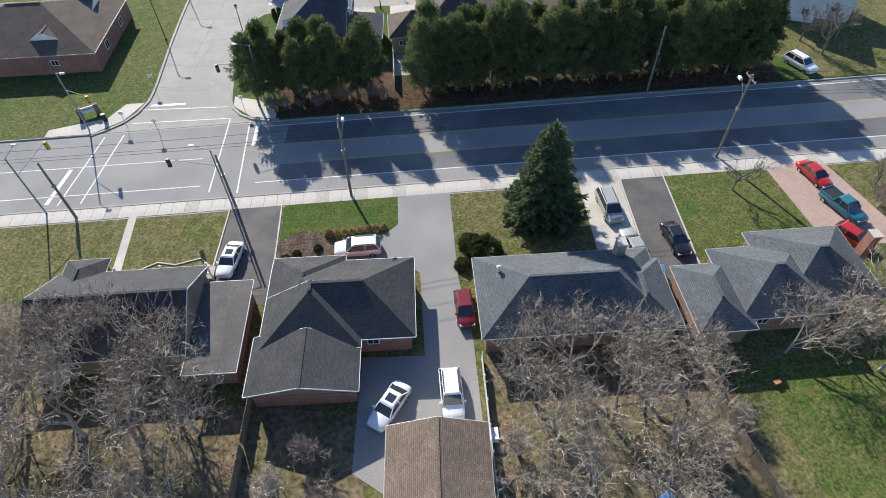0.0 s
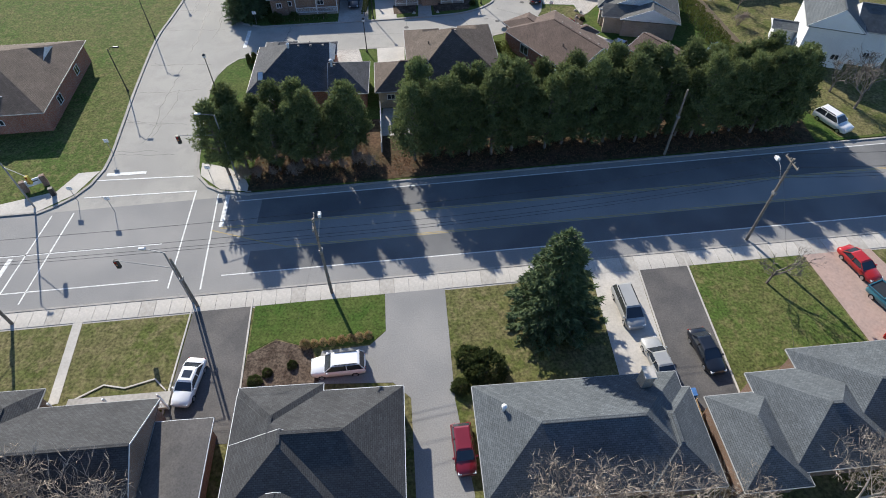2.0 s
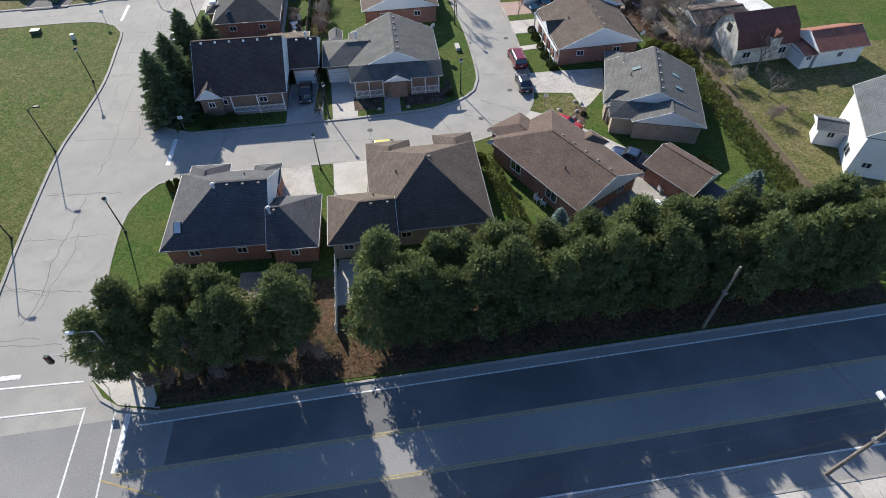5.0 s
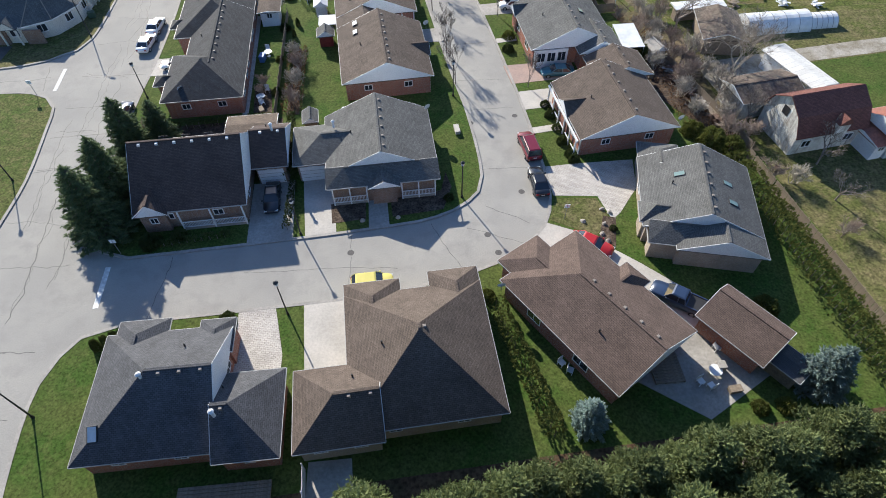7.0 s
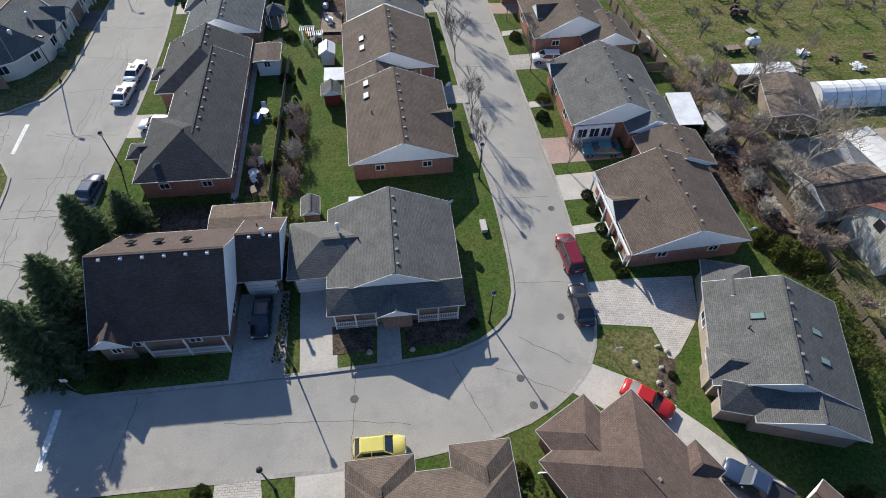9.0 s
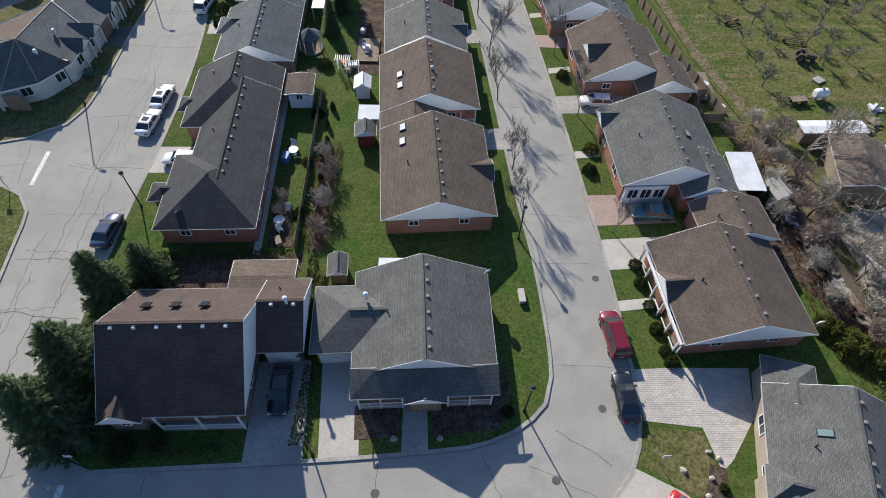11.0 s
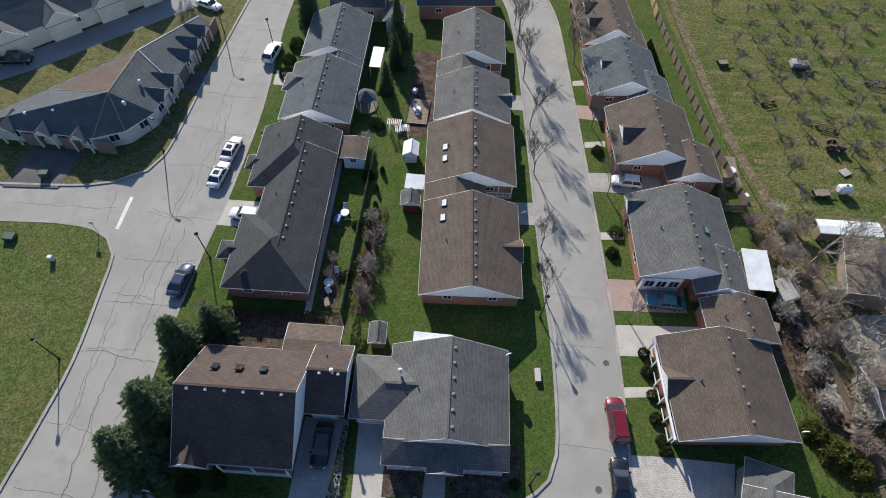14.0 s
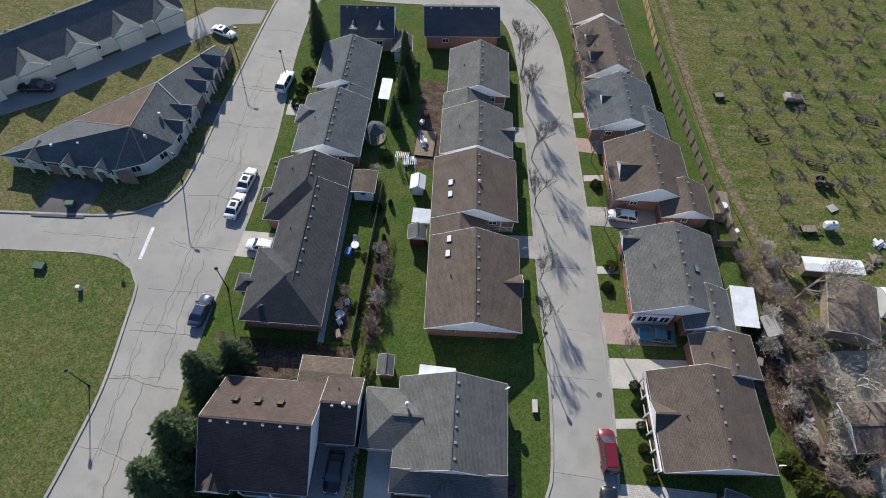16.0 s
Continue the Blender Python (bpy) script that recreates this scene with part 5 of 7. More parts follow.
            part("rim", tube((wx, s * (hw - 0.05), 0.31), (wx, s * (hw + 0.03), 0.31), 0.22, 0.2, 12), CHROME, wheel)
        part("headlight", box(h - 0.28, h - 0.03, min(s * hw * 0.5, s * hw * 0.84), max(s * hw * 0.5, s * hw * 0.84), hood - 0.27, hood - 0.13, 0.03), CLEAR_AND_GLINT, c)
        part("tail_light", box(-h - 0.01, -h + 0.18, min(s * hw * 0.52, s * hw * 0.86), max(s * hw * 0.52, s * hw * 0.86), tail - 0.32, tail - 0.14, 0.03), LAMPRED, c)
        part("wing_mirror", box(h - fb - 0.35, h - fb - 0.18, min(s * hw, s * (hw + 0.18)), max(s * hw, s * (hw + 0.18)), belt - 0.02, belt + 0.13, 0.03), p, c)
        if kind in ("suv", "van"):
            part("roof_rail", box(h - rt + 0.2, h - ft - 0.3, min(s * (t - 0.02), s * (t - 0.1)), max(s * (t - 0.02), s * (t - 0.1)), Hh - 0.03, Hh + 0.05), DARKMETAL, c)
    if kind == "pickup":
        for z in (tail + 0.005,):
            part("cargo_bed", box(-h + 0.12, h - rb - 0.12, -hw + 0.14, hw - 0.14, z - 0.02, z + 0.012), DARKMETAL, c, "dark open cargo bed")
        part("bed_rim", join(box(-h + 0.02, h - rb - 0.05, -hw + 0.02, -hw + 0.13, tail - 0.05, tail + 0.1), box(-h + 0.02, h - rb - 0.05, hw - 0.13, hw - 0.02, tail - 0.05, tail + 0.1), box(-h + 0.02, -h + 0.12, -hw + 0.13, hw - 0.13, tail - 0.05, tail + 0.1)), p, c)
    if kind == "sedan" and colour[0] == "white":
        part("sunroof", box(h - ft - 1.1, h - ft - 0.35, -0.4, 0.4, Hh - 0.01, Hh + 0.008), GLASS, c)
    part("plate_holder", box(-h - 0.015, -h + 0.1, -0.2, 0.2, tail - 0.42, tail - 0.3), WHITE, c, "plain plate")
    return c


CW, CS, CK, CR = ("white", (0.78, 0.78, 0.78)), ("silver", (0.36, 0.36, 0.35)), ("black", (0.012, 0.014, 0.020)), ("red", (0.42, 0.018, 0.015))
CM, CY, CT, CB = ("maroon", (0.17, 0.012, 0.022)), ("yellow", (0.62, 0.54, 0.14)), ("teal", (0.03, 0.15, 0.20)), ("dark blue", (0.03, 0.05, 0.10))
car("sedan", CW, -22.6, 38.7, -97, "white sedan parked on dark asphalt")
car("suv", CW, -9.2, 39.7, 184, "white estate SUV parked before the house")
car("van", CS, 18.9, 44.8, -85, "silver minivan on pale concrete")
car("sedan", CS, 20.2, 38.9, 98, "grey sedan close to the house")
car("sedan", CK, 24.9, 39.6, -82, "black sedan on grey asphalt")
car("sedan", CR, 44.3, 49.0, -75, "red coupe on reddish concrete")
car("pickup", CT, 45.0, 43.6, -70, "teal pickup truck on reddish concrete")
car("hatch", CR, 43.8, 38.9, -60, "red hatchback near the house wall")
car("hatch", CM, 1.75, 31.4, -86, "dark red hatchback beside the bungalow wall")
car("sedan", CW, -5.3, 21.5, -122, "white sedan parked askew behind the house")
car("suv", CW, 0.1, 22.3, -87, "white SUV with roof rails behind the house")
car("suv", CW, 53.2, 72.8, -65, "white hatchback at the end of the pines", 0.0)
car("hatch", CY, -0.6, 97.1, 2, "yellow hatchback at the kerb of the court", 0.0)
car("van", CM, 19.2, 116.2, 96, "maroon minivan at the street kerb")
car("sedan", CK, 19.1, 109.9, 92, "black sedan at the street kerb")
car("sedan", CR, 22.9, 99.9, -36, "bright red sedan on the angled driveway")
car("pickup", CB, 29.6, 92.2, 142, "dark blue pickup truck on the driveway")
car("sedan", CK, -11.9, 110.3, -88, "black sedan in the shaded driveway")
car("sedan", CW, -33.6, 149.9, 84, "white sedan at the street kerb")
car("sedan", CW, -33.9, 145.0, 84, "white sedan at the street kerb")
car("hatch", CW, -28.2, 138.7, 178, "white hatchback on the driveway")
car("sedan", CB, -33.2, 128.0, 84, "dark blue sedan at the street kerb")
car("suv", CW, -33.4, 171.7, 84, "white SUV at the street kerb")
car("sedan", CW, -47.8, 183.0, -20, "white sedan on the rear lane")
car("hatch", CW, 22.9, 150.6, 178, "white hatchback on the driveway")
car("sedan", CT, 26.2, 131.6, 178, "teal sedan on the pinkish driveway")
car("pickup", CK, -73.6, 164.6, 10, "black pickup truck on the rear lane")
car("hatch", CM, 23.0, 164.2, 178, "maroon hatchback on the driveway")

# ---------------------------------------------------------------- vegetation
def quick_mesh(name, verts, quads, material):
    """Mesh from arrays of verts (n,3) and faces (m,k)."""
    me = bpy.data.meshes.new(name)
    m, k = quads.shape
    me.vertices.add(len(verts))
    me.vertices.foreach_set("co", np.asarray(verts, np.float32).ravel())
    me.loops.add(m * k)
    me.loops.foreach_set("vertex_index", quads.astype(np.int32).ravel())
    me.polygons.add(m)
    me.polygons.foreach_set("loop_start", np.arange(0, m * k, k, dtype=np.int32))
    me.update(calc_edges=True)
    me.materials.append(material)
    return me


def tufts(pts, dirs, size, rs, k=2, slim=0.45):
    """k crossed leaf blades per point, lying along dirs with spread."""
    n = len(pts)
    V = []
    for _ in range(k):
        d = dirs + rs.normal(0, 0.55, (n, 3))
        d /= np.linalg.norm(d, axis=1, keepdims=True) + 1e-9
        s = np.cross(d, rs.normal(0, 1, (n, 3)))
        s /= np.linalg.norm(s, axis=1, keepdims=True) + 1e-9
        L = (size * rs.uniform(0.6, 1.3, n))[:, None]
        a, w = d * L, s * L * slim
        V.append(np.stack([pts - 0.4 * a - w, pts - 0.25 * a + w, pts + 0.9 * a], 1))
    V = np.concatenate(V, 0).reshape(-1, 3)
    return V, np.arange(len(V)).reshape(-1, 3)


def ball(rs, n):
    v = rs.normal(0, 1, (n, 3))
    return v / np.linalg.norm(v, axis=1, keepdims=True)


def limbs(segs, n=5):
    """Tapered tubes for segments (a, b, r0, r1)."""
    V, F = [], []
    for a, b, r0, r1 in segs:
        v, f = tube(a, b, r0, r1, n)
        k = len(V)
        V += v
        F += [tuple(i + k for i in q) for q in f[:n]]
    return V, F


def pine_meshes(seed, h, rad, base=0.16):
    rs = np.random.RandomState(seed)
    segs = [((0, 0, 0), (0.1, 0.05, h * 0.5), 0.20, 0.14), ((0.1, 0.05, h * 0.5), (0, 0, h * 0.93), 0.14, 0.04)]
    P, D = [], []
    n = int(66 * (1.1 - base) / 0.94)
    for i in range(n):
        t = (i + rs.rand()) / n
        z = h * (base + (0.98 - base) * t)
        r = rad * min(1.0, 0.62 + 1.3 * t) * max(0.05, 1 - t**2.3) ** 0.85
        a = i * 2.4 + rs.uniform(-0.5, 0.5)
        rr = r * rs.uniform(0.35, 1.0) ** 0.6
        c = np.array([rr * math.cos(a), rr * math.sin(a), z + rs.uniform(-0.2, 0.3)])
        segs.append(((0, 0, max(0.5, z - 0.6)), tuple(c), 0.05, 0.02))
        m = 104
        q = ball(rs, m) * rs.uniform(0.35, 1.0, (m, 1)) * np.array([0.96, 0.96, 0.70]) * rs.uniform(0.7, 1.2)
        P.append(c + q)
        D.append(q * 0.8 + np.array([0, 0, 0.5]))
    V, F = tufts(np.concatenate(P), np.concatenate(D), 0.27, rs, 2, 0.30)
    return mesh_of("trunk", *limbs(segs), BARK, uv=False), quick_mesh("crown", V, F, PINE)


def spruce_meshes(seed, h, rad, material, density=1.0):
    rs = np.random.RandomState(seed)
    segs = [((0, 0, 0), (0, 0, h * 0.97), 0.24 * h / 10, 0.02)]
    P, D = [], []
    z = 0.35
    while z < h * 0.97:
        t = z / h
        R = rad * (1 - t) ** 0.72 * rs.uniform(0.80, 1.12) + 0.12
        nb = int((7 + 9 * (1 - t)) * density)
        for k in range(nb):
            a = 2 * math.pi * (k + rs.rand()) / nb
            L = R * rs.uniform(0.72, 1.12)
            d = np.array([math.cos(a), math.sin(a), 0])
            segs.append(((0, 0, z), tuple(d * L * 0.9 + np.array([0, 0, z - 0.18 * L])), 0.03, 0.008))
            m = max(4, int(L * 9 * density))
            s = rs.uniform(0.15, 1.0, m) ** 0.7
            side = np.array([-d[1], d[0], 0])
            pts = np.outer(s * L, d) + np.outer(rs.uniform(-1, 1, m) * (0.12 + 0.22 * (1 - s) * L), side)
            pts[:, 2] += z - 0.16 * L * s + 0.12 * L * s**3 + rs.uniform(-0.08, 0.12, m)
            P.append(pts)
            D.append(np.tile(d * 0.9 + np.array([0, 0, 0.12]), (m, 1)) + np.outer(rs.uniform(-0.8, 0.8, m), side))
        z += 0.30 + 0.10 * (1 - t)
    top = rs.normal(0, 0.06, (40, 3)) + np.array([0, 0, 1.0]) * rs.uniform(h * 0.9, h, (40, 1))
    P.append(top)
    D.append(np.tile([0, 0, 1.0], (40, 1)))
    V, F = tufts(np.concatenate(P), np.concatenate(D), 0.30, rs, 3, 0.26)
    return mesh_of("trunk", *limbs(segs), BARK, uv=False), quick_mesh("crown", V, F, material)


def bare_meshes(seed, h, spread, material, depth=5, stems=1, twig=0.012, girth=1.0, fork=False):
    """A leafless tree: limbs that fork into finer and finer twigs."""
    r = random.Random(seed)
    thick, thin, TV, TF = [], [], [], []

    def grow(p, d, L, rad, lev):
        bend = Vector((r.uniform(-1, 1), r.uniform(-1, 1), r.uniform(-0.3, 0.6))) * (0.24 if fork else 0.22 if girth > 0.7 else 0.06)
        mid = p + d * L * 0.5
        d2 = (d + bend).normalized()
        end = mid + d2 * L * 0.5
        if lev >= depth - 2 and depth > 5:  # fine twigs as slim blades
            s = d2.cross(Vector((r.uniform(-1, 1), r.uniform(-1, 1), r.uniform(-1, 1)))).normalized() * rad * 1.3
            k = len(TV)
            TV.extend((tuple(p - s), tuple(p + s), tuple(end)))
            TF.append((k, k + 1, k + 2))
            if lev >= depth:
                return
        dst = thick if lev < 3 or (depth == 4 and stems == 1) else thin
        if lev >= depth:
            dst.append((p, end, rad, rad * 0.6))
            return
        if lev < depth - 2 or depth < 6:
            dst.append((p, mid, rad, rad * 0.85))
            dst.append((mid, end, rad * 0.85, rad * 0.65))
        for k in range(r.choice((2, 3, 3)) if lev else 4):
            q = Vector((r.uniform(-1, 1), r.uniform(-1, 1), r.uniform(0.1, 0.9) if girth < 0.6 else r.uniform(-0.25, 0.75))).normalized()
            nd = (d2 * (0.75 if lev else 0.8) + q * spread).normalized()
            st = p + (end - p) * r.uniform(0.45, 1.0) if k else end
            grow(st, nd, L * (r.uniform(0.68, 0.92) if fork else r.uniform(0.6, 0.85)), max(twig, rad * r.uniform(0.45, 0.65)), lev + 1)

    for s in range(stems):
        d = Vector((r.uniform(-1, 1) * 0.5 * (stems > 1) + r.uniform(-0.1, 0.1), r.uniform(-1, 1) * 0.5 * (stems > 1), 1)).normalized()
        grow(Vector((0.15 * s, 0, 0)), d, h * 0.30, h * 0.022 * girth if stems == 1 else h * 0.014, 0)
    if not thin:
        return (mesh_of("trunk", *limbs(thick, 5), material, uv=False),)
    V, F = limbs(thin, 3)
    n = len(V)
    return mesh_of("trunk", *limbs(thick, 5), material, uv=False), mesh_of("branchwork", V + TV, F + [tuple(i + n for i in f) for f in TF], TWIG if fork else material, uv=False)


def plant(meshes, x, y, rot, s, label, category="tree", name="tree", group="", z=0.1, sz=None):
    t = empty(name, pose(x, y, z, 0, 0, rot) @ Matrix.Diagonal((s, s, sz or s, 1)), label, category, group)
    for me in meshes:
        ob = new(me.name.split(".")[0], me)
        ob.parent = t
    return t


rng = random.Random(21)
PINES = [pine_meshes(s, 11.6, 2.9) for s in (1, 2, 3, 4, 5)]
OPEN = [pine_meshes(s, 11.6, 2.75, 0.24) for s in (6, 7, 8)]
xs = [-24.8, -22.0, -19.0, -16.2, -13.8, -11.4, -9.6] + [-2.2 + 2.42 * k for k in range(21)]
for i, x in enumerate(xs):
    for row in ((0, 1) if (i % 2 or x > 0 or x < -18) else (0,)):
        yy = 69.2 + 0.072 * x + row * 3.2 + rng.uniform(-0.6, 0.6)
        if x < -8 and row:
            yy -= 0.5
        s = rng.uniform(0.82, 1.07) * (0.95 if row or x < -20 else 1) * (0.96 if x < -8 else 1)
        plant(OPEN[i % 3] if x < -8 else PINES[(i * 2 + row) % 5], x + rng.uniform(-0.5, 0.5) + row * 1.2, yy, rng.uniform(0, 360), s, "tall dark green pine in a dense roadside row", "pine tree", "pine_tree", "row of pines")
SPR = [spruce_meshes(31, 10.0, 2.9, SPRUCE, 1.2), spruce_meshes(32, 10.0, 3.0, SPRUCE, 1.2), spruce_meshes(33, 10.0, 2.8, SPRUCE, 1.2)]
plant(SPR[0], 11.2, 44.2, 20, 1.62, "big dark green spruce on the front lawn", "spruce tree", "spruce_tree", sz=1.28)
for x, y, s, k in ((-29.6, 106.8, 1.3, 0), (-29.0, 111.6, 1.25, 1), (-28.8, 118.8, 1.18, 2), (-26.4, 121.8, 0.85, 0)):
    plant(SPR[k], x, y, k * 80 + 11, s, "dense green spruce at the street corner", "spruce tree", "spruce_tree", "corner spruces", sz=s * 0.78)
for x, y, s, k in ((-29.4, 181.5, 1.05, 1), (-13.2, 176.5, 0.95, 2), (-13.4, 165.0, 0.62, 0), (-12.8, 171, 0.7, 1)):
    t = plant(SPR[k], x, y, 40 * k, s, "dark conifer in a back garden", "conifer", "conifer_tree", "garden conifers")
    t.scale = (s * 0.72, s * 0.72, s)
BLUE = spruce_meshes(35, 6.0, 2.3, BLUESPRUCE, 1.3)
plant(BLUE, 17.6, 80.6, 0, 0.78, "small silvery blue spruce", "spruce tree", "spruce_tree", "blue spruces")
plant(BLUE, 38.8, 82.2, 60, 1.12, "silvery blue spruce beside the pines", "spruce tree", "spruce_tree", "blue spruces")
# round and upright evergreens
def shrub_mesh(seed, n, material, size, squash=(1, 1, 1)):
    rs = np.random.RandomState(seed)
    q = ball(rs, n) * rs.uniform(0.55, 1.0, (n, 1)) ** 0.4 * np.array(squash)
    q[:, 2] = np.abs(q[:, 2])
    q *= 1 + 0.14 * np.sin(q[:, :1] * 7 + seed) * np.cos(q[:, 1:2] * 6)
    V, F = tufts(q, q + np.array([0, 0, 0.25]), size, rs, 3, 0.45)
    return quick_mesh("leaves", V, F, material)


ROUND = [shrub_mesh(41, 900, SHRUB, 0.14, (1, 1, 1.1)), shrub_mesh(42, 900, HEDGE, 0.14, (1, 1, 1.0))]
CONE = shrub_mesh(43, 1000, SHRUB, 0.15, (0.6, 0.6, 2.4))
STEMS = mesh_of("stem", *limbs([((0, 0, -0.1), (0.05, 0, 0.5), 0.07, 0.03), ((0, 0, 0.1), (-0.2, 0.2, 0.6), 0.04, 0.02), ((0, 0, 0.1), (0.2, 0.25, 0.6), 0.04, 0.02)]), BARK, uv=False)
spots = [(4.3, 38.6, 2.0, 0), (2.8, 40, 1.3, 0), (24.0, 114.6, 0.7, 0), (23.6, 117.0, 0.75, 0), (23.5, 119.6, 0.7, 0), (23.2, 122.3, 0.8, 0), (23.0, 124.6, 0.7, 0), (24.3, 113.6, 0.75, 0), (20.9, 141.8, 1.0, 1), (20.2, 138.3, 0.9, 0), (19.2, 156.3, 0.9, 0),
         (-24.5, 104.9, 1.2, 0), (-21.6, 105.7, 0.9, 0), (42.2, 115.2, 1.9, 1), (44.0, 113.5, 1.8, 1), (40.6, 117.2, 1.5, 1), (-23.6, 74.2, 1.4, 0), (-14.8, 94.3, 0.8, 0), (-29.9, 167, 1.3, 0), (-30.5, 170.6, 1.1, 0), (-30, 174.5, 1.3, 0),
         (-13.2, 131, 0.8, 0), (-13.5, 139, 0.7, 1), (-13.4, 147.5, 0.9, 0), (-13.5, 157.5, 1.0, 0), (35.3, 80.5, 0.9, 1), (33, 80.6, 0.8, 1), (38, 90.6, 1.3, 1), (-15.8, 39.5, 0.5, 0), (-13.6, 40.2, 0.5, 0), (-16.8, 38.6, 0.7, 0), (1.9, 37.2, 0.9, 0), (26.0, 102.2, 0.45, 0), (8.4, 108.6, 0.6, 0), (10.9, 94.6, 0.8, 1)]
for x, y, s, k in spots:
    plant([STEMS, ROUND[k]], x, y, rng.uniform(0, 360), s, "rounded evergreen shrub" + (" with yellowish leaves" if k else " with dark leaves"), "shrub", "shrub", "garden shrubs")
for x, y, s in [(-26.6 + 0.8 * k, 92.2 + 0.35 * k, 0.72) for k in range(5)] + [(-11.9 + 0.4 * (k % 2), 133 + 3.1 * k, 0.55) for k in range(6)] + [(38.2 + 0.25 * k, 138.5 - 1.2 * k, 1.05) for k in range(5)] + [(31.2 - 0.14 * k, 168 + 1.1 * k, 0.62) for k in range(14)]:
    plant([STEMS, CONE], x, y, rng.uniform(0, 360), s, "slim upright evergreen cedar", "shrub", "cedar_shrub", "upright cedars")


def hedge(a, b, w, h, label, material=HEDGE, density=70):
    a, b = np.array(a, float), np.array(b, float)
    L = np.linalg.norm(b - a)
    d = (b - a) / L
    s = np.array([-d[1], d[0]])
    rs = np.random.RandomState(int(abs(a[0] * 7 + a[1])))
    n = int(L * density * (w + 2 * h) / 4)
    u, v = rs.uniform(0, L, n), rs.uniform(-1, 1, n)
    z = h * (0.1 + 0.9 * rs.rand(n) ** 0.5)
    face = rs.rand(n) < 0.55
    z = np.where(face, h * rs.uniform(0.9, 1.03, n), z)
    v = np.where(face, v, np.sign(v) * rs.uniform(0.85, 1.0, n))
    wob = 1 + 0.12 * np.sin(u * 2.1) + 0.08 * np.sin(u * 5.3 + 1)
    pts = np.stack([a[0] + d[0] * u + s[0] * v * w / 2 * wob, a[1] + d[1] * u + s[1] * v * w / 2 * wob, z * (1 + 0.05 * np.sin(u * 3.0))], 1)
    D = np.stack([s[0] * v, s[1] * v, np.full(n, 0.8)], 1)
    V, F = tufts(pts, D, 0.17, rs, 4, 0.45)
    H = empty("hedge", pose(0, 0, 0.1), label, "hedge", "garden hedges")
    new("foliage", quick_mesh("foliage", V, F, material)).parent = H
    segs = [((a[0] + d[0] * k, a[1] + d[1] * k, -0.05), (a[0] + d[0] * k, a[1] + d[1] * k, h * 0.85), 0.05, 0.03) for k in np.arange(0.4, L, 0.8)]
    part("stems", limbs(segs), BARK, H, uv=False)


hedge((11.4, 93.5), (14.6, 79.6), 1.7, 1.6, "clipped green hedge between two gardens")
hedge((42.9, 111.0), (45.6, 82.0), 2.8, 2.2, "thick olive-green hedge along the lot")
hedge((-27, 124.3), (-13, 125.0), 0.9, 1.1, "low brownish garden hedge", SHRUB)
hedge((-9.9, 105.2), (-9.6, 112.5), 0.7, 1.0, "narrow shaded hedge beside a driveway", SHRUB)
hedge((-10.2, 113), (-10.6, 125), 0.9, 1.5, "dark hedge between the houses", SHRUB)
hedge((-25, 104.3), (-16, 105.2), 0.8, 0.7, "low shaded hedge along the kerb", SHRUB)
# leafless trees
TWIG = mat("weathered twigs", (0.33, 0.285, 0.23), 0.9, vary=0.3, scale=5, big=0.6, bump=0.4, second=(0.24, 0.195, 0.155))
BIG = [bare_meshes(sd, 11.0, 0.72, bk, 7, 1, 0.021, 0.85, True) for sd, bk in ((51, BARK_PALE), (52, BARK_PALE), (53, BARK_RED), (54, BARK_PALE))]
MED = [bare_meshes(61, 6.5, 0.6, BARK, 6, 1, 0.018), bare_meshes(62, 6.5, 0.65, BARK, 6, 1, 0.018)]
TALL = [bare_meshes(s, 8.2, 0.34, BARK, 7, 1, 0.014, 0.5) for s in (65, 66, 67)]
SMALL = [bare_meshes(70 + k, 3.6, 0.95, BARK, 4, 1, 0.034) for k in (1, 2, 3)]
BUSH = [bare_meshes(81, 3.4, 0.75, BARK_RED, 4, 7, 0.02), bare_meshes(82, 3.4, 0.8, BARK_PALE, 4, 7, 0.02)]
garden_trees = ((-38.5, 25.0, 0.9), (-34.0, 25.6, 0.95), (-29.5, 25.8, 1.0), (-25.0, 24.6, 0.95), (-36.0, 20.5, 1.05), (-31.0, 20.0, 1.1), (-26.0, 19.0, 1.05), (-21.5, 20.0, 0.8), (-40.5, 15.0, 1.05), (-34.0, 14.0, 1.1), (-28.0, 13.0, 1.05), (-22.5, 13.5, 0.9), (-38.0, 7.0, 1.1), (-30.5, 6.0, 1.1), (-43.5, 22.0, 0.9), (-47.5, 13.5, 1.0), (-24.0, 5.0, 0.9),
                (6.5, 23.6, 0.75), (11.0, 24.4, 0.85), (15.6, 24.0, 0.85), (19.8, 22.8, 0.75), (8.6, 19.0, 0.85), (13.4, 19.4, 0.9), (18.2, 17.6, 0.8), (10.8, 14.0, 0.85), (16.0, 12.6, 0.75), (6.2, 14.4, 0.65), (22.6, 25.4, 0.55), (31.0, 25.6, 0.7), (35.5, 26.6, 0.85), (40.5, 27.6, 0.9), (45.5, 29.4, 0.85), (38.5, 23.4, 0.8), (44.5, 24.0, 0.85), (50.0, 26.5, 0.85))
for i, (x, y, s) in enumerate(garden_trees):
    plant(BIG[i % 4], x, y, 67 * i, s, "spreading leafless tree in a back garden", "tree", "bare_tree", "leafless garden trees", sz=s * 0.85)
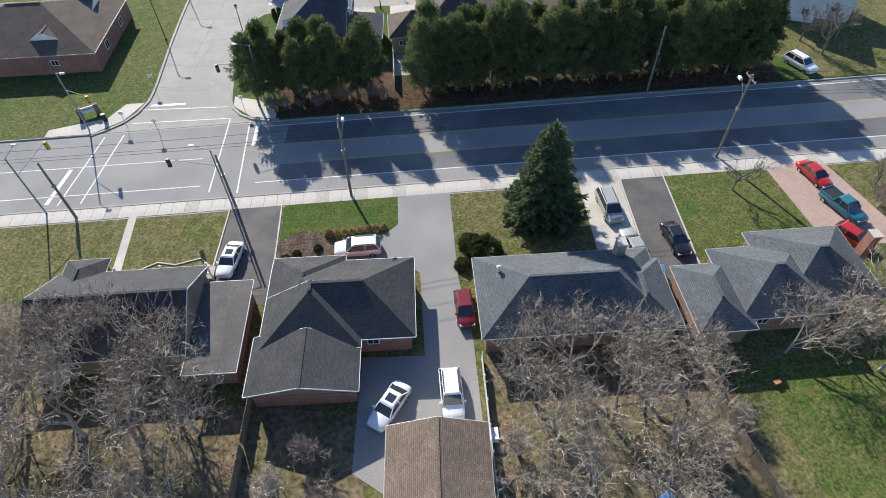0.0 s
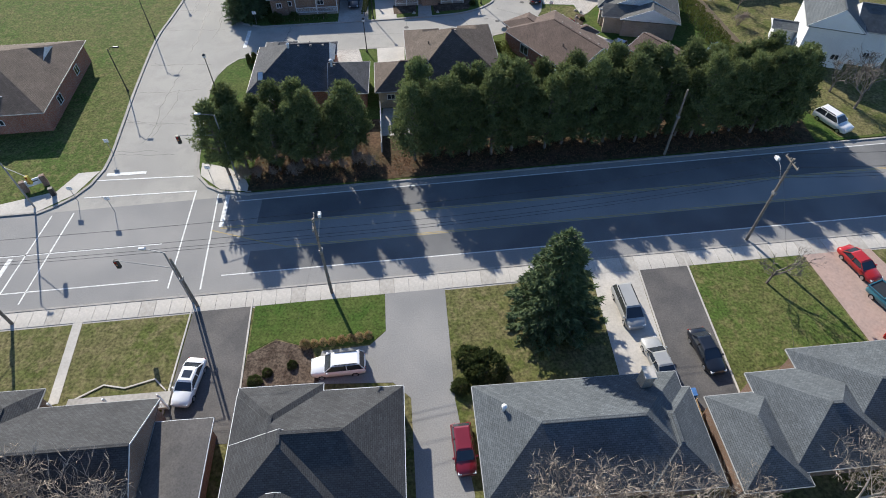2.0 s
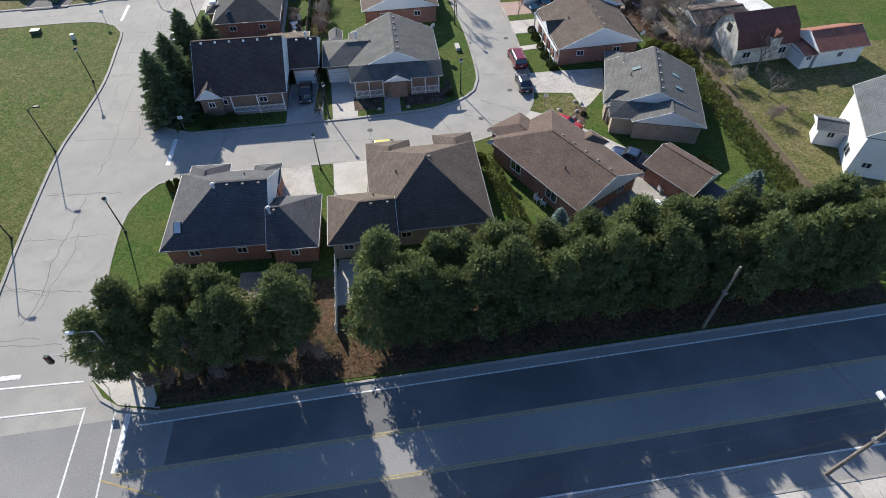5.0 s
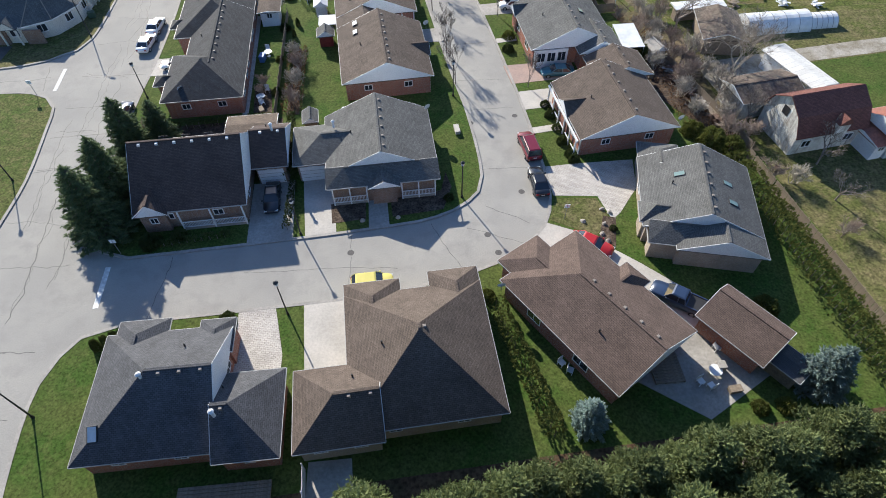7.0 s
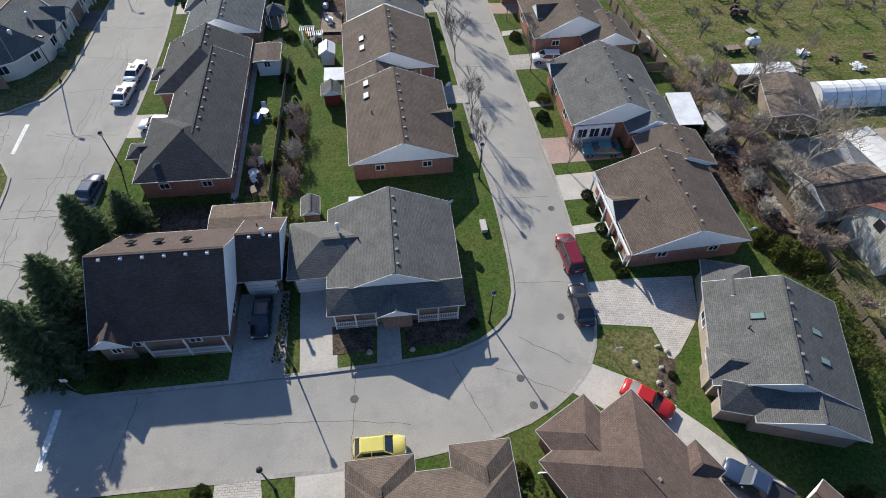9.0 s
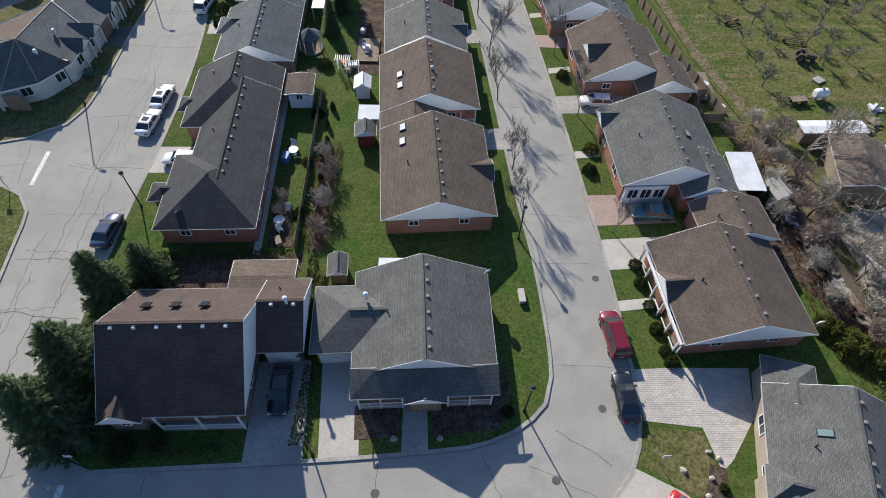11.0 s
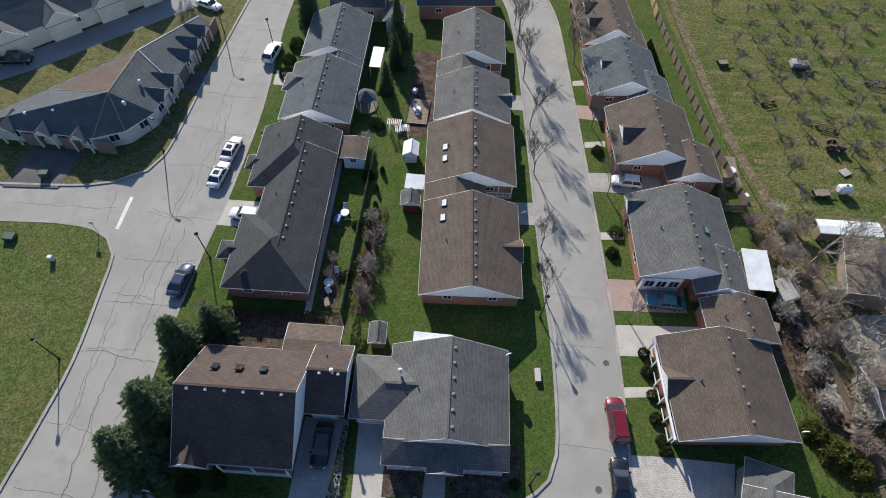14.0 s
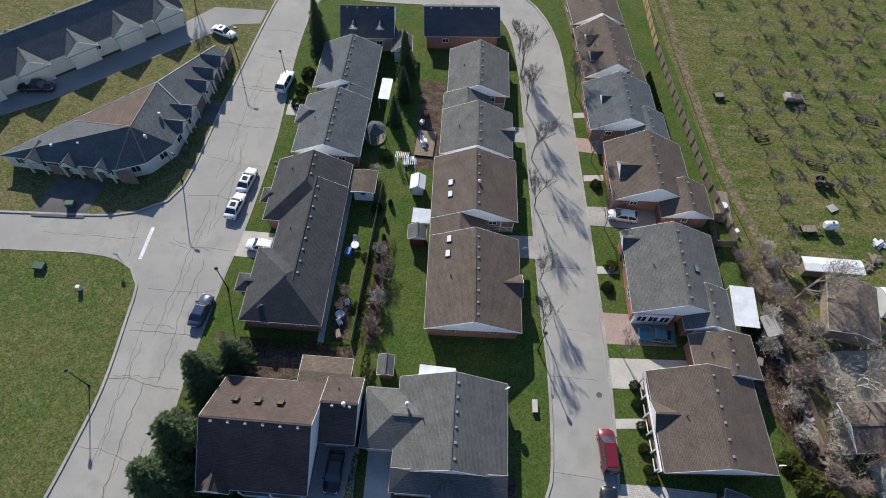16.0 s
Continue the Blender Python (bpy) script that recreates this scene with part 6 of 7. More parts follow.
for i, (x, y, s) in enumerate(((45.8, 139.6, 1.0), (49.5, 127.0, 1.1), (46.0, 123, 0.9), (56.0, 134.4, 0.85), (47.8, 118, 0.9), (53.5, 110, 0.8), (58, 76, 1.15), (62, 80, 1.0), (56.5, 80, 0.9), (52.6, 104, 0.7), (60, 150, 0.7), (44.0, 131.5, 0.8))):
    plant(BIG[(i + 2) % 4] if i < 2 else MED[i % 2], x, y, 51 * i, s * 0.85 if i < 2 else s * 1.2, "tangled leafless tree at the farm yard", "tree", "bare_tree", "leafless yard trees")
for i, (x, y, s) in enumerate(((11.5, 130.6, 0.85), (11.0, 138.4, 0.9), (9.9, 151, 1.0), (9.2, 160.5, 1.05), (8.0, 171, 1.1), (6.8, 180, 1.1), (6.2, 185, 1.0), (34.0, 47.4, 0.95), (21.5, 129.0, 0.7), (20.2, 148.2, 0.8), (18.6, 161.4, 0.85), (16.3, 176, 0.95), (15.8, 184, 1.0), (-57, 193, 1.25), (51.0, 47.5, 0.8))):
    plant(TALL[i % 3] if x < 30 else MED[i % 2], x, y, 77 * i, s, "slender leafless tree beside the street", "tree", "street_tree", "leafless street trees")
for i, (x, y, s) in enumerate(((-12.2, 17.4, 1.0), (-14.6, 14.5, 1.1), (-10.4, 13.0, 1.1), (5.4, 17, 1.1), (21.5, 16.6, 1.0), (24.5, 19.5, 0.9), (-18, 75.8, 0.9), (-20.5, 76.4, 0.8), (-11.2, 128.5, 0.9), (-11, 132, 1.1), (-10.6, 136, 1.1), (-11.3, 139.5, 0.9), (-15.0, 133.0, 0.7), (-14.5, 154.0, 0.8), (49.6, 44.6, 1.3), (42, 121, 1.0), (44.5, 116.5, 1.1), (41.2, 124.5, 1.2), (42.6, 127.6, 1.2), (40.2, 131, 1.1), (43.4, 132.5, 1.3), (41.5, 136, 1.2), (44.2, 128.6, 1.2), (45.6, 119.5, 1.1), (40.4, 141, 1.1), (42.8, 144.5, 1.0), (38.8, 145, 0.9), (50.5, 122, 1.0), (47, 108, 1.0), (49.5, 107.0, 1.0), (51, 99, 0.9), (-31, 119.5, 0.7), (-29.2, 124.3, 0.8), (46.2, 134.8, 1.2), (44.6, 137.2, 1.1), (46.4, 128.4, 1.2), (45.4, 131.0, 1.1), (46.8, 121.4, 1.2), (47.4, 115.6, 1.1), (43.2, 140.2, 1.1), (45.2, 145.0, 1.2), (42.4, 147.4, 1.0), (49.2, 121.6, 1.1), (47.2, 126.0, 1.3), (-15.2, 130.6, 0.7))):
    plant(BUSH[i % 2], x, y, 43 * i, s, "leafless many-stemmed bush with fine twigs", "shrub", "bare_bush", "leafless bushes")
for i in range(26):
    x = -23.4 + 0.62 * i + rng.uniform(-0.5, 0.5)
    plant(BUSH[0], x, 68.3 + 0.072 * x + rng.uniform(-0.6, 3.8), 71 * i, rng.uniform(0.45, 0.8), "leafless reddish undergrowth below the pines", "shrub", "bare_bush", "undergrowth below the pines")
k = 0
for row in range(14):
    for col in range(12):
        y = 214 - row * 4.9 + col * 0.2 + rng.uniform(-0.5, 0.5)
        x = 38.5 + (216 - y) * 0.12 + 1.5 + col * 5.0 + rng.uniform(-0.9, 0.9)
        if rng.random() < 0.14 or (y < 158 and x > 52):
            continue
        k += 1
        plant(SMALL[k % 3], x, y, rng.uniform(0, 360), rng.uniform(0.9, 1.25), "low leafless fruit tree in orchard grass", "fruit tree", "fruit_tree", "orchard trees")
# ornamental dry grass before the white SUV
rs = np.random.RandomState(5)
q = ball(rs, 260) * np.array([0.5, 0.5, 0.9])
q[:, 2] = np.abs(q[:, 2])
V, F = tufts(q, q + np.array([0, 0, 0.6]), 0.3, rs, 2, 0.12)
TUSS = quick_mesh("blade_tuft", V, F, DRYSTEM)
for i in range(8):
    plant([TUSS], -12.6 + i * 0.85, 42.2 + 0.1 * i + rng.uniform(-0.1, 0.1), i * 50, rng.uniform(0.7, 0.95), "tuft of pale dry ornamental grass", "grass tuft", "grass_tuft", "dry grass tufts", 0.12)
# litter of dead leaves below the pines and in back gardens
rs = np.random.RandomState(6)
pts = np.concatenate([np.stack([rs.uniform(-22, 48, 5200), rs.uniform(66.2, 70, 5200), np.full(5200, 0.16)], 1) + np.outer(rs.rand(5200) * 0, [0, 0, 0]),
                      np.stack([rs.uniform(4, 26, 3500), rs.uniform(2, 26, 3500), np.full(3500, 0.14)], 1), np.stack([rs.uniform(-40, -9, 3500), rs.uniform(2, 24, 3500), np.full(3500, 0.14)], 1)])
pts[:5200, 1] += pts[:5200, 0] * 0.072
V, F = tufts(pts, rs.normal(0, 1, pts.shape) * np.array([1, 1, 0.15]), 0.13, rs, 1, 0.5)
tagged(new("leaf_litter", quick_mesh("leaf_litter", V, F, LITTER)), "scattered brown dead leaves on bare soil", "leaves", kind="stuff")

# ---------------------------------------------------------------- poles, lamps, signals, wires
def lamp_post(x, y, h, heading, label, arm=0.0, dark=True):
    m = DARKMETAL if dark else STEEL
    P = empty("street_lamp", pose(x, y, 0.1, 0, 0, heading), label, "street lamp", "street lamps")
    part("base", tube((0, 0, -0.05), (0, 0, 0.35), 0.16, 0.12, 10), m, P)
    part("pole", tube((0, 0, 0.3), (0, 0, h), 0.085, 0.055, 8), m, P)
    if arm:
        part("arm", join(tube((0, 0, h - 0.4), (arm * 0.5, 0, h + 0.15), 0.045, 0.04, 6), tube((arm * 0.5, 0, h + 0.15), (arm, 0, h + 0.25), 0.04, 0.035, 6)), m, P)
        part("head", box(arm - 0.1, arm + 0.62, -0.16, 0.16, h + 0.14, h + 0.32, 0.06), m, P)
    else:
        hd = part("head", join(tube((0, 0, h), (0, 0, h + 0.45), 0.12, 0.24, 8), tube((0, 0, h + 0.45), (0, 0, h + 0.65), 0.26, 0.06, 8)), m, P)
        part("lantern_glass", tube((0, 0, h + 0.08), (0, 0, h + 0.4), 0.18, 0.245, 8), CLEAR_AND_GLINT, hd)
    return P


for x, y in ((-8.4, 104.8), (9.9, 108.7), (10.9, 128.0), (-43.4, 116.7), (-31.0, 131.8), (-9.0, 94.4), (-33.8, 173.6), (-30.4, 85.8)):
    lamp_post(x, y, 4.9, 0, "dark metal lantern post at the kerb")
for x, y, hd in ((-43.4, 148.8, -20), (-43.2, 176.5, 0), (-43.4, 101, 0), (-43.0, 86.0, 0)):
    lamp_post(x, y, 6.6, hd, "slim street lamp with a short arm", 1.0)


def utility_pole(x, y, h, lean, label, cross=True, lamp=None):
    P = empty("utility_pole", pose(x, y, 0.05, lean[0], lean[1], 3.7), label, "utility pole", "utility poles")
    part("pole", tube((0, 0, -0.1), (0, 0, h), 0.17, 0.11, 10), WOOD_POLE, P)
    if cross:
        arm = part("crossarm", box(-0.06, 0.06, -1.1, 1.1, h - 0.55, h - 0.42), WOOD_POLE, P)
        for s in (-1.0, -0.35, 0.35, 1.0):
            part("insulator", tube((0, s, h - 0.42), (0, s, h - 0.2), 0.05, 0.035, 8), CONC, arm)
    if lamp:
        part("lamp_arm", join(tube((0, 0, h * 0.72), (0.2, lamp * 0.6, h * 0.82), 0.04, 0.035, 6), tube((0.2, lamp * 0.6, h * 0.82), (0.25, lamp, h * 0.84), 0.035, 0.03, 6)), STEEL, P)
        part("lamp_head", box(0.1, 0.4, min(lamp, lamp * 1.3), max(lamp, lamp * 1.3), h * 0.83, h * 0.85 + 0.1, 0.05), PLASTIC, P)
    part("transformer_bracket", box(-0.16, 0.16, -0.22, 0.22, h * 0.6, h * 0.63), STEEL, P)
    return P


POLES = [(-95, 44.9, 10.5), (-41.9, 46.2, 8.2), (-24.0, 47.4, 7.6), (-10.6, 48.4, 11.0), (34.3, 53.4, 11.5), (78, 55.6, 11)]
for i, (x, y, h) in enumerate(POLES):
    utility_pole(x, y, h, (0, 0), "weathered timber utility pole beside the pavement", cross=i in (0, 3, 4, 5), lamp=1.9 if i in (3, 4) else None)
utility_pole(29.5, 67.9, 9.5, (0, 0), "weathered timber pole among the pines", cross=False)


def wire(a, b, sag, label="thin dark overhead wire"):
    a, b = Vector(a), Vector(b)
    pts = [a.lerp(b, k / 10) - Vector((0, 0, sag * 4 * (k / 10) * (1 - k / 10))) for k in range(11)]
    V, F = [], []
    for p in pts:
        V += [(p.x, p.y, p.z + 0.018), (p.x, p.y + 0.016, p.z - 0.01), (p.x, p.y - 0.016, p.z - 0.01)]
    for k in range(10):
        F += [(3 * k + j, 3 * k + (j + 1) % 3, 3 * k + 3 + (j + 1) % 3, 3 * k + 3 + j) for j in range(3)]
    tagged(part("overhead_wire", (V, F), DARKMETAL, uv=False), label + " slung between poles", "wire", "overhead wires")


top = [POLES[0], POLES[3], POLES[4], POLES[5]]
for (x0, y0, h0), (x1, y1, h1) in zip(top, top[1:]):
    for s, dz in ((-1.0, -0.2), (1.0, -0.2), (0, -2.0), (0, -2.4)):
        wire((x0, y0 + s, h0 + dz), (x1, y1 + s, h1 + dz), 0.7)
wire((29.5, 67.9, 9.4), (34.3, 53.4, 9.4), 0.3)
wire((34.3, 53.4, 9.2), (30.5, 36.6, 3.6), 0.3)
wire((-10.6, 48.4, 8.5), (-13.5, 35.5, 3.6), 0.3)


def signal_pole(x, y, h, ax, ay, label):
    """Steel pole with a mast arm that carries a signal head."""
    P = empty("traffic_signal", pose(x, y, 0.1), label, "traffic signal", "traffic signals")
    part("pole", tube((0, 0, -0.1), (0, 0, h), 0.11, 0.075, 10), STEEL, P)
    arm = part("mast_arm", tube((0, 0, h * 0.72), (ax, ay, h * 0.78), 0.045, 0.03, 8), STEEL, P)
    hx = part("signal_head", box(ax - 0.18, ax + 0.18, ay - 0.15, ay + 0.15, h * 0.78 - 1.05, h * 0.78, 0.03), mat("signal yellow", (0.50, 0.36, 0.03), 0.5, bump=0.02) if x < -40 else DARKMETAL, P)
    for k, mm in enumerate((LAMPRED, TERRA, SHRUB)):
        part("lens", tube((ax, ay - 0.17, h * 0.78 - 0.2 - 0.32 * k), (ax, ay - 0.15, h * 0.78 - 0.2 - 0.32 * k), 0.11, 0.11, 10), mm if k < 2 else GLASS, hx)
    part("lamp_arm", tube((0, 0, h), (ax * 0.35, ay * 0.35, h + 0.4), 0.05, 0.04, 6), STEEL, P)
    part("lamp_head", box(ax * 0.35 - 0.3, ax * 0.35 + 0.3, ay * 0.35 - 0.14, ay * 0.35 + 0.14, h + 0.34, h + 0.5, 0.05), PLASTIC, P)
    return P


signal_pole(-23.4, 66.0, 9.6, -4.6, -0.6, "steel traffic signal pole at the corner")
signal_pole(-46.5, 62.6, 8.6, 3.6, -2.2, "steel traffic signal pole at the corner")
signal_pole(-24.6, 47.9, 7.8, -5.4, 0.8, "steel traffic signal pole on the pavement")
signal_pole(-45.6, 47.0, 8.2, 1.0, 5.0, "steel traffic signal pole on the pavement")


def sign_post(x, y, h, colour, label):
    P = empty("sign_post", pose(x, y, 0.1), label, "road sign", "road signs")
    part("post", tube((0, 0, -0.1), (0, 0, h), 0.035, 0.035, 6), STEEL, P)
    part("plate", box(-0.3, 0.3, -0.02, 0.02, h - 0.5, h), colour, P)


for x, y in ((-36.9, 61.5), (-41.8, 63.4), (-26.6, 66.2), (-40.5, 72), (-46.5, 134.0), (-27.5, 103.9), (21.0, 104.2)):
    sign_post(x, y, 2.3, WHITE, "small road sign on a thin steel post")

# ---------------------------------------------------------------- fences and garden things
def fence(pts, h, material, label, step=2.4, board=0.19):
    """Posts, two rails a bay, and single boards."""
    Fn = empty("fence", pose(0, 0, 0.1), label, "fence", "fences")
    bm_ = [mesh_of("board", *box(-board / 2 + 0.012, board / 2 - 0.012, -0.015, 0.015, 0.04, h - d), material) for d in (0, 0.03, 0.05)]
    post = mesh_of("post", *box(-0.05, 0.05, -0.05, 0.05, -0.05, h + 0.08, 0.02), material)
    r = random.Random(int(h * 100 + pts[0][0]))
    for (x0, y0), (x1, y1) in zip(pts, pts[1:]):
        L = math.hypot(x1 - x0, y1 - y0)
        a = math.degrees(math.atan2(y1 - y0, x1 - x0))
        m = pose(x0, y0, 0, 0, 0, a)
        for k in range(int(L / board)):
            if r.random() < 0.015:
                continue
            ob = new("board", r.choice(bm_))
            ob.parent, ob.matrix_basis = Fn, m @ pose((k + 0.5) * board, 0, 0, 0, r.uniform(-1.2, 1.2), 0)
        n = max(1, round(L / step))
        for k in range(n + 1):
            ob = new("post", post)
            ob.parent, ob.matrix_basis = Fn, m @ pose(L * k / n, 0.06, 0)
        for z in (0.25, 0.75):
            part("rail", moved(box(0, L, 0.015, 0.05, h * z, h * z + 0.08), m), material, Fn)


fence([(39.0, 148), (36.2, 160), (33.2, 178), (31.5, 190)], 1.7, TIMBER, "weathered grey timber fence along the orchard")
fence([(31.4, 190.5), (30.2, 206)], 1.8, TIMBER_NEW, "new pale cedar board fence")
fence([(45.5, 112), (48.4, 84)], 1.6, TIMBER, "weathered grey timber fence behind the hedge")
fence([(41.2, 138), (44.3, 124), (46.4, 113)], 1.5, TIMBER, "leaning weathered timber fence")
fence([(-17.4, 24), (-17.2, 5)], 1.5, TIMBER, "weathered timber garden fence")
fence([(22.0, 26), (24.0, 16), (27.2, 4)], 1.6, TIMBER, "weathered timber garden fence")
fence([(21.9, 34.4), (21.9, 26.6)], 1.5, TIMBER_NEW, "cedar board fence between the houses")
fence([(3.0, 26), (3.4, 8)], 1.2, PLASTIC, "pale garden fence beside the drive")
fence([(-13.0, 126), (-13.3, 152)], 1.2, TIMBER, "weathered timber garden fence")
fence([(-6.0, 66.8 + 3.5), (-6.4, 79)], 1.6, PLASTIC, "white garden fence at the gap in the pines")
fence([(-39, 30), (-41, 10)], 1.4, PLASTIC, "pale painted garden fence")
fence([(38.8, 147.5), (36, 147.2), (36, 152), (38, 152.4)], 1.6, TIMBER, "weathered timber deck screen fence")


def chair(x, y, rot, s=1.0):
    c = empty("garden_chair", pose(x, y, 0.13, 0, 0, rot) @ Matrix.Diagonal((s, s, s, 1)), "white plastic garden chair on the patio", "chair", "garden chairs")
    part("seat", box(-0.26, 0.26, -0.26, 0.26, 0.38, 0.43, 0.02), PLASTIC, c)
    part("backrest", box(-0.26, 0.26, 0.22, 0.28, 0.43, 0.95, 0.02), PLASTIC, c)
    for a in (-0.22, 0.22):
        for b in (-0.22, 0.22):
            part("leg", box(a - 0.025, a + 0.025, b - 0.025, b + 0.025, 0, 0.38), PLASTIC, c)


for x, y, r in ((28.6, 83.4, 20), (29.4, 82.9, 200), (16.6, 86.4, 30), (17.2, 85.6, 60), (31.4, 86.6, 100), (-15.5, 141.5, 0), (-15.0, 128.5, 40), (-14.6, 131.4, 0), (-8.0, 160.5, 10), (-8.6, 162.3, 90)):
    chair(x, y, r, 1.15)


def clutter(name, x, y, rot, sx, sy, sz, material, label, category, group="", bev=0.08):
    """A low box-like thing with chamfered lid and feet."""
    t = empty(name, pose(x, y, 0.1, 0, 0, rot), label, category, group)
    part("body", box(-sx / 2, sx / 2, -sy / 2, sy / 2, 0.08, sz, bev * min(sx, sy, sz)), material, t)
    part("lid", box(-sx / 2 - 0.03, sx / 2 + 0.03, -sy / 2 - 0.03, sy / 2 + 0.03, sz, sz + 0.05, 0.02), material, t)
    for a in (-1, 1):
        for b in (-1, 1):
            part("foot", box(a * sx * 0.4 - 0.05, a * sx * 0.4 + 0.05, b * sy * 0.4 - 0.05, b * sy * 0.4 + 0.05, -0.02, 0.09), DARKMETAL, t)
    return t


clutter("utility_box", -57.5, 141.0 + 1.2, 10, 1.2, 0.8, 0.9, mat("utility green", (0.05, 0.09, 0.06), 0.5), "green metal utility box on the verge", "utility box", "utility boxes")
clutter("utility_box", -43.5 - 1.2, 154.5, 10, 1.0, 0.8, 0.9, mat("utility green", (0.05, 0.09, 0.06), 0.5), "green metal utility box on the verge", "utility box", "utility boxes")
clutter("utility_box", -57, 131.8, 0, 1.4, 1.0, 0.6, mat("utility green", (0.05, 0.09, 0.06), 0.5), "green metal utility box on the lawn", "utility box", "utility boxes")
clutter("utility_box", -50.2, 131.2 - 2, 0, 0.5, 0.4, 0.9, PLASTIC, "pale utility pedestal on the lawn", "utility box", "utility boxes")
clutter("barbecue", -16.0, 139.2, 80, 1.2, 0.7, 1.0, TARP, "covered barbecue under a blue sheet", "barbecue")
clutter("bench", 10.6, 120.5, 95, 1.5, 0.6, 0.5, CONC, "pale stone bench on the side lawn", "bench")
def wheel(parent, x, y, r, w=0.22):
    ty = part("wheel", join(tube((x, y - w / 2, r), (x, y - w / 4, r), r * 0.9, r, 12), tube((x, y - w / 4, r), (x, y + w / 4, r), r, r, 12), tube((x, y + w / 4, r), (x, y + w / 2, r), r, r * 0.9, 12)), DARKMETAL, parent)
    part("rim", tube((x, y - w / 2 - 0.01, r), (x, y + w / 2 + 0.01, r), r * 0.5, r * 0.5, 10), RUST, ty)


def farm_wagon(x, y, rot, L, w, label, load=()):
    """Flat wagon on four wheels; load: boxes (x0, x1, z, material)."""
    t = empty("farm_wagon", pose(x, y, 0.1, 0, 0, rot), label, "wagon", "orchard machines")
    n = int(w / 0.22)
    for k in range(n):
        part("plank", box(-L / 2, L / 2, -w / 2 + k * w / n + 0.01, -w / 2 + (k + 1) * w / n - 0.01, 0.62, 0.67), TIMBER, t)
    part("chassis", join(box(-L / 2, L / 2 + 0.9, -0.07, 0.07, 0.5, 0.62), box(-L / 2, L / 2, -w / 2, -w / 2 + 0.08, 0.52, 0.62), box(-L / 2, L / 2, w / 2 - 0.08, w / 2, 0.52, 0.62)), RUST, t)
    for a in (-0.32, 0.32):
        part("axle", tube((a * L, -w / 2, 0.36), (a * L, w / 2, 0.36), 0.04, 0.04, 6), DARKMETAL, t)
        for s in (-1, 1):
            wheel(t, a * L, s * w / 2, 0.36)
    for x0, x1, z, m in load:
        part("load", box(x0, x1, -w / 2 + 0.15, w / 2 - 0.2, 0.68, z, 0.10), m, t)


def implement(x, y, rot, L, w, label):
    """Toolbar with curved tines and two small wheels."""
    t = empty("farm_implement", pose(x, y, 0.1, 0, 0, rot), label, "farm implement", "orchard machines")
    for b in (-w / 2, 0, w / 2):
        part("toolbar", box(-L / 2, L / 2, b - 0.05, b + 0.05, 0.48, 0.58), RUST, t)
    part("drawbar", join(tube((-0.4, w / 2, 0.53), (0, w / 2 + 1.0, 0.5), 0.04, 0.04, 6), tube((0.4, w / 2, 0.53), (0, w / 2 + 1.0, 0.5), 0.04, 0.04, 6)), RUST, t)
    for k in range(int(L / 0.4)):
        a, b = -L / 2 + 0.2 + k * 0.4, (-w / 2, 0, w / 2)[k % 3]
        part("tine", join(tube((a, b, 0.5), (a, b - 0.18, 0.25), 0.03, 0.03, 5), tube((a, b - 0.18, 0.25), (a, b, -0.03), 0.03, 0.02, 5)), DARKMETAL, t)
    for s in (-1, 1):
        wheel(t, s * L * 0.45, 0, 0.3)


def tractor(x, y, rot):
    t = empty("tractor", pose(x, y, 0.1, 0, 0, rot), "small rusty red tractor in the orchard grass", "tractor", "orchard machines")
    part("bonnet", box(0.1, 1.5, -0.28, 0.28, 0.65, 1.15, 0.06), RUST, t)
    part("chassis", box(-0.9, 1.4, -0.2, 0.2, 0.42, 0.7), DARKMETAL, t)
    part("seat", join(box(-0.75, -0.35, -0.22, 0.22, 0.95, 1.03, 0.03), box(-0.8, -0.72, -0.22, 0.22, 1.0, 1.4, 0.03)), DARKMETAL, t)
    part("steering_wheel", tube((-0.08, 0, 1.3), (-0.06, 0, 1.34), 0.2, 0.2, 12), DARKMETAL, t)
    part("exhaust", tube((0.9, 0.1, 1.1), (0.9, 0.1, 1.75), 0.035, 0.035, 6), DARKMETAL, t)
    for s in (-1, 1):
        wheel(t, -0.55, s * 0.68, 0.62, 0.32)
        wheel(t, 1.15, s * 0.55, 0.36, 0.2)
        part("mudguard", box(-1.0, -0.1, s * 0.68 - 0.18, s * 0.68 + 0.18, 1.26, 1.32, 0.02), RUST, t)


farm_wagon(41.3, 179.0, 10, 1.5, 1.1, "small empty timber farm trailer in the orchard")
farm_wagon(54.2, 180.0, 4, 3.6, 1.9, "farm wagon loaded with pale sacks and crates", [(-1.6, -0.3, 1.35, CONC_OLD), (0.0, 1.4, 1.05, TIMBER)])
implement(66.0, 176.8, -10, 3.4, 1.3, "rusty cultivator lying in the orchard grass")
implement(47.0, 170.2, 20, 2.2, 1.2, "rusty harrow lying in the orchard grass")
implement(54.8, 165.4, -12, 2.9, 0.9, "rusty cultivator lying in the orchard grass")
tractor(54.8, 161.2, -20)
clutter("pallet", 55.2, 156.5, 30, 1.4, 1.2, 0.2, CONC_OLD, "grey pallet in the grass", "pallet")
farm_wagon(50.4, 151.8, 8, 2.2, 1.2, "small farm trailer beside the white tank")
tk = empty("water_tank", pose(53.6, 152.6, 0.1, 0, 0, 8), "rounded white plastic tank on a steel cradle", "tank")
part("tank", join(tube((-0.95, 0, 0.95), (-0.7, 0, 0.95), 0.45, 0.68, 16), tube((-0.7, 0, 0.95), (0.7, 0, 0.95), 0.68, 0.68, 16), tube((0.7, 0, 0.95), (0.95, 0, 0.95), 0.68, 0.45, 16)), PLASTIC, tk)
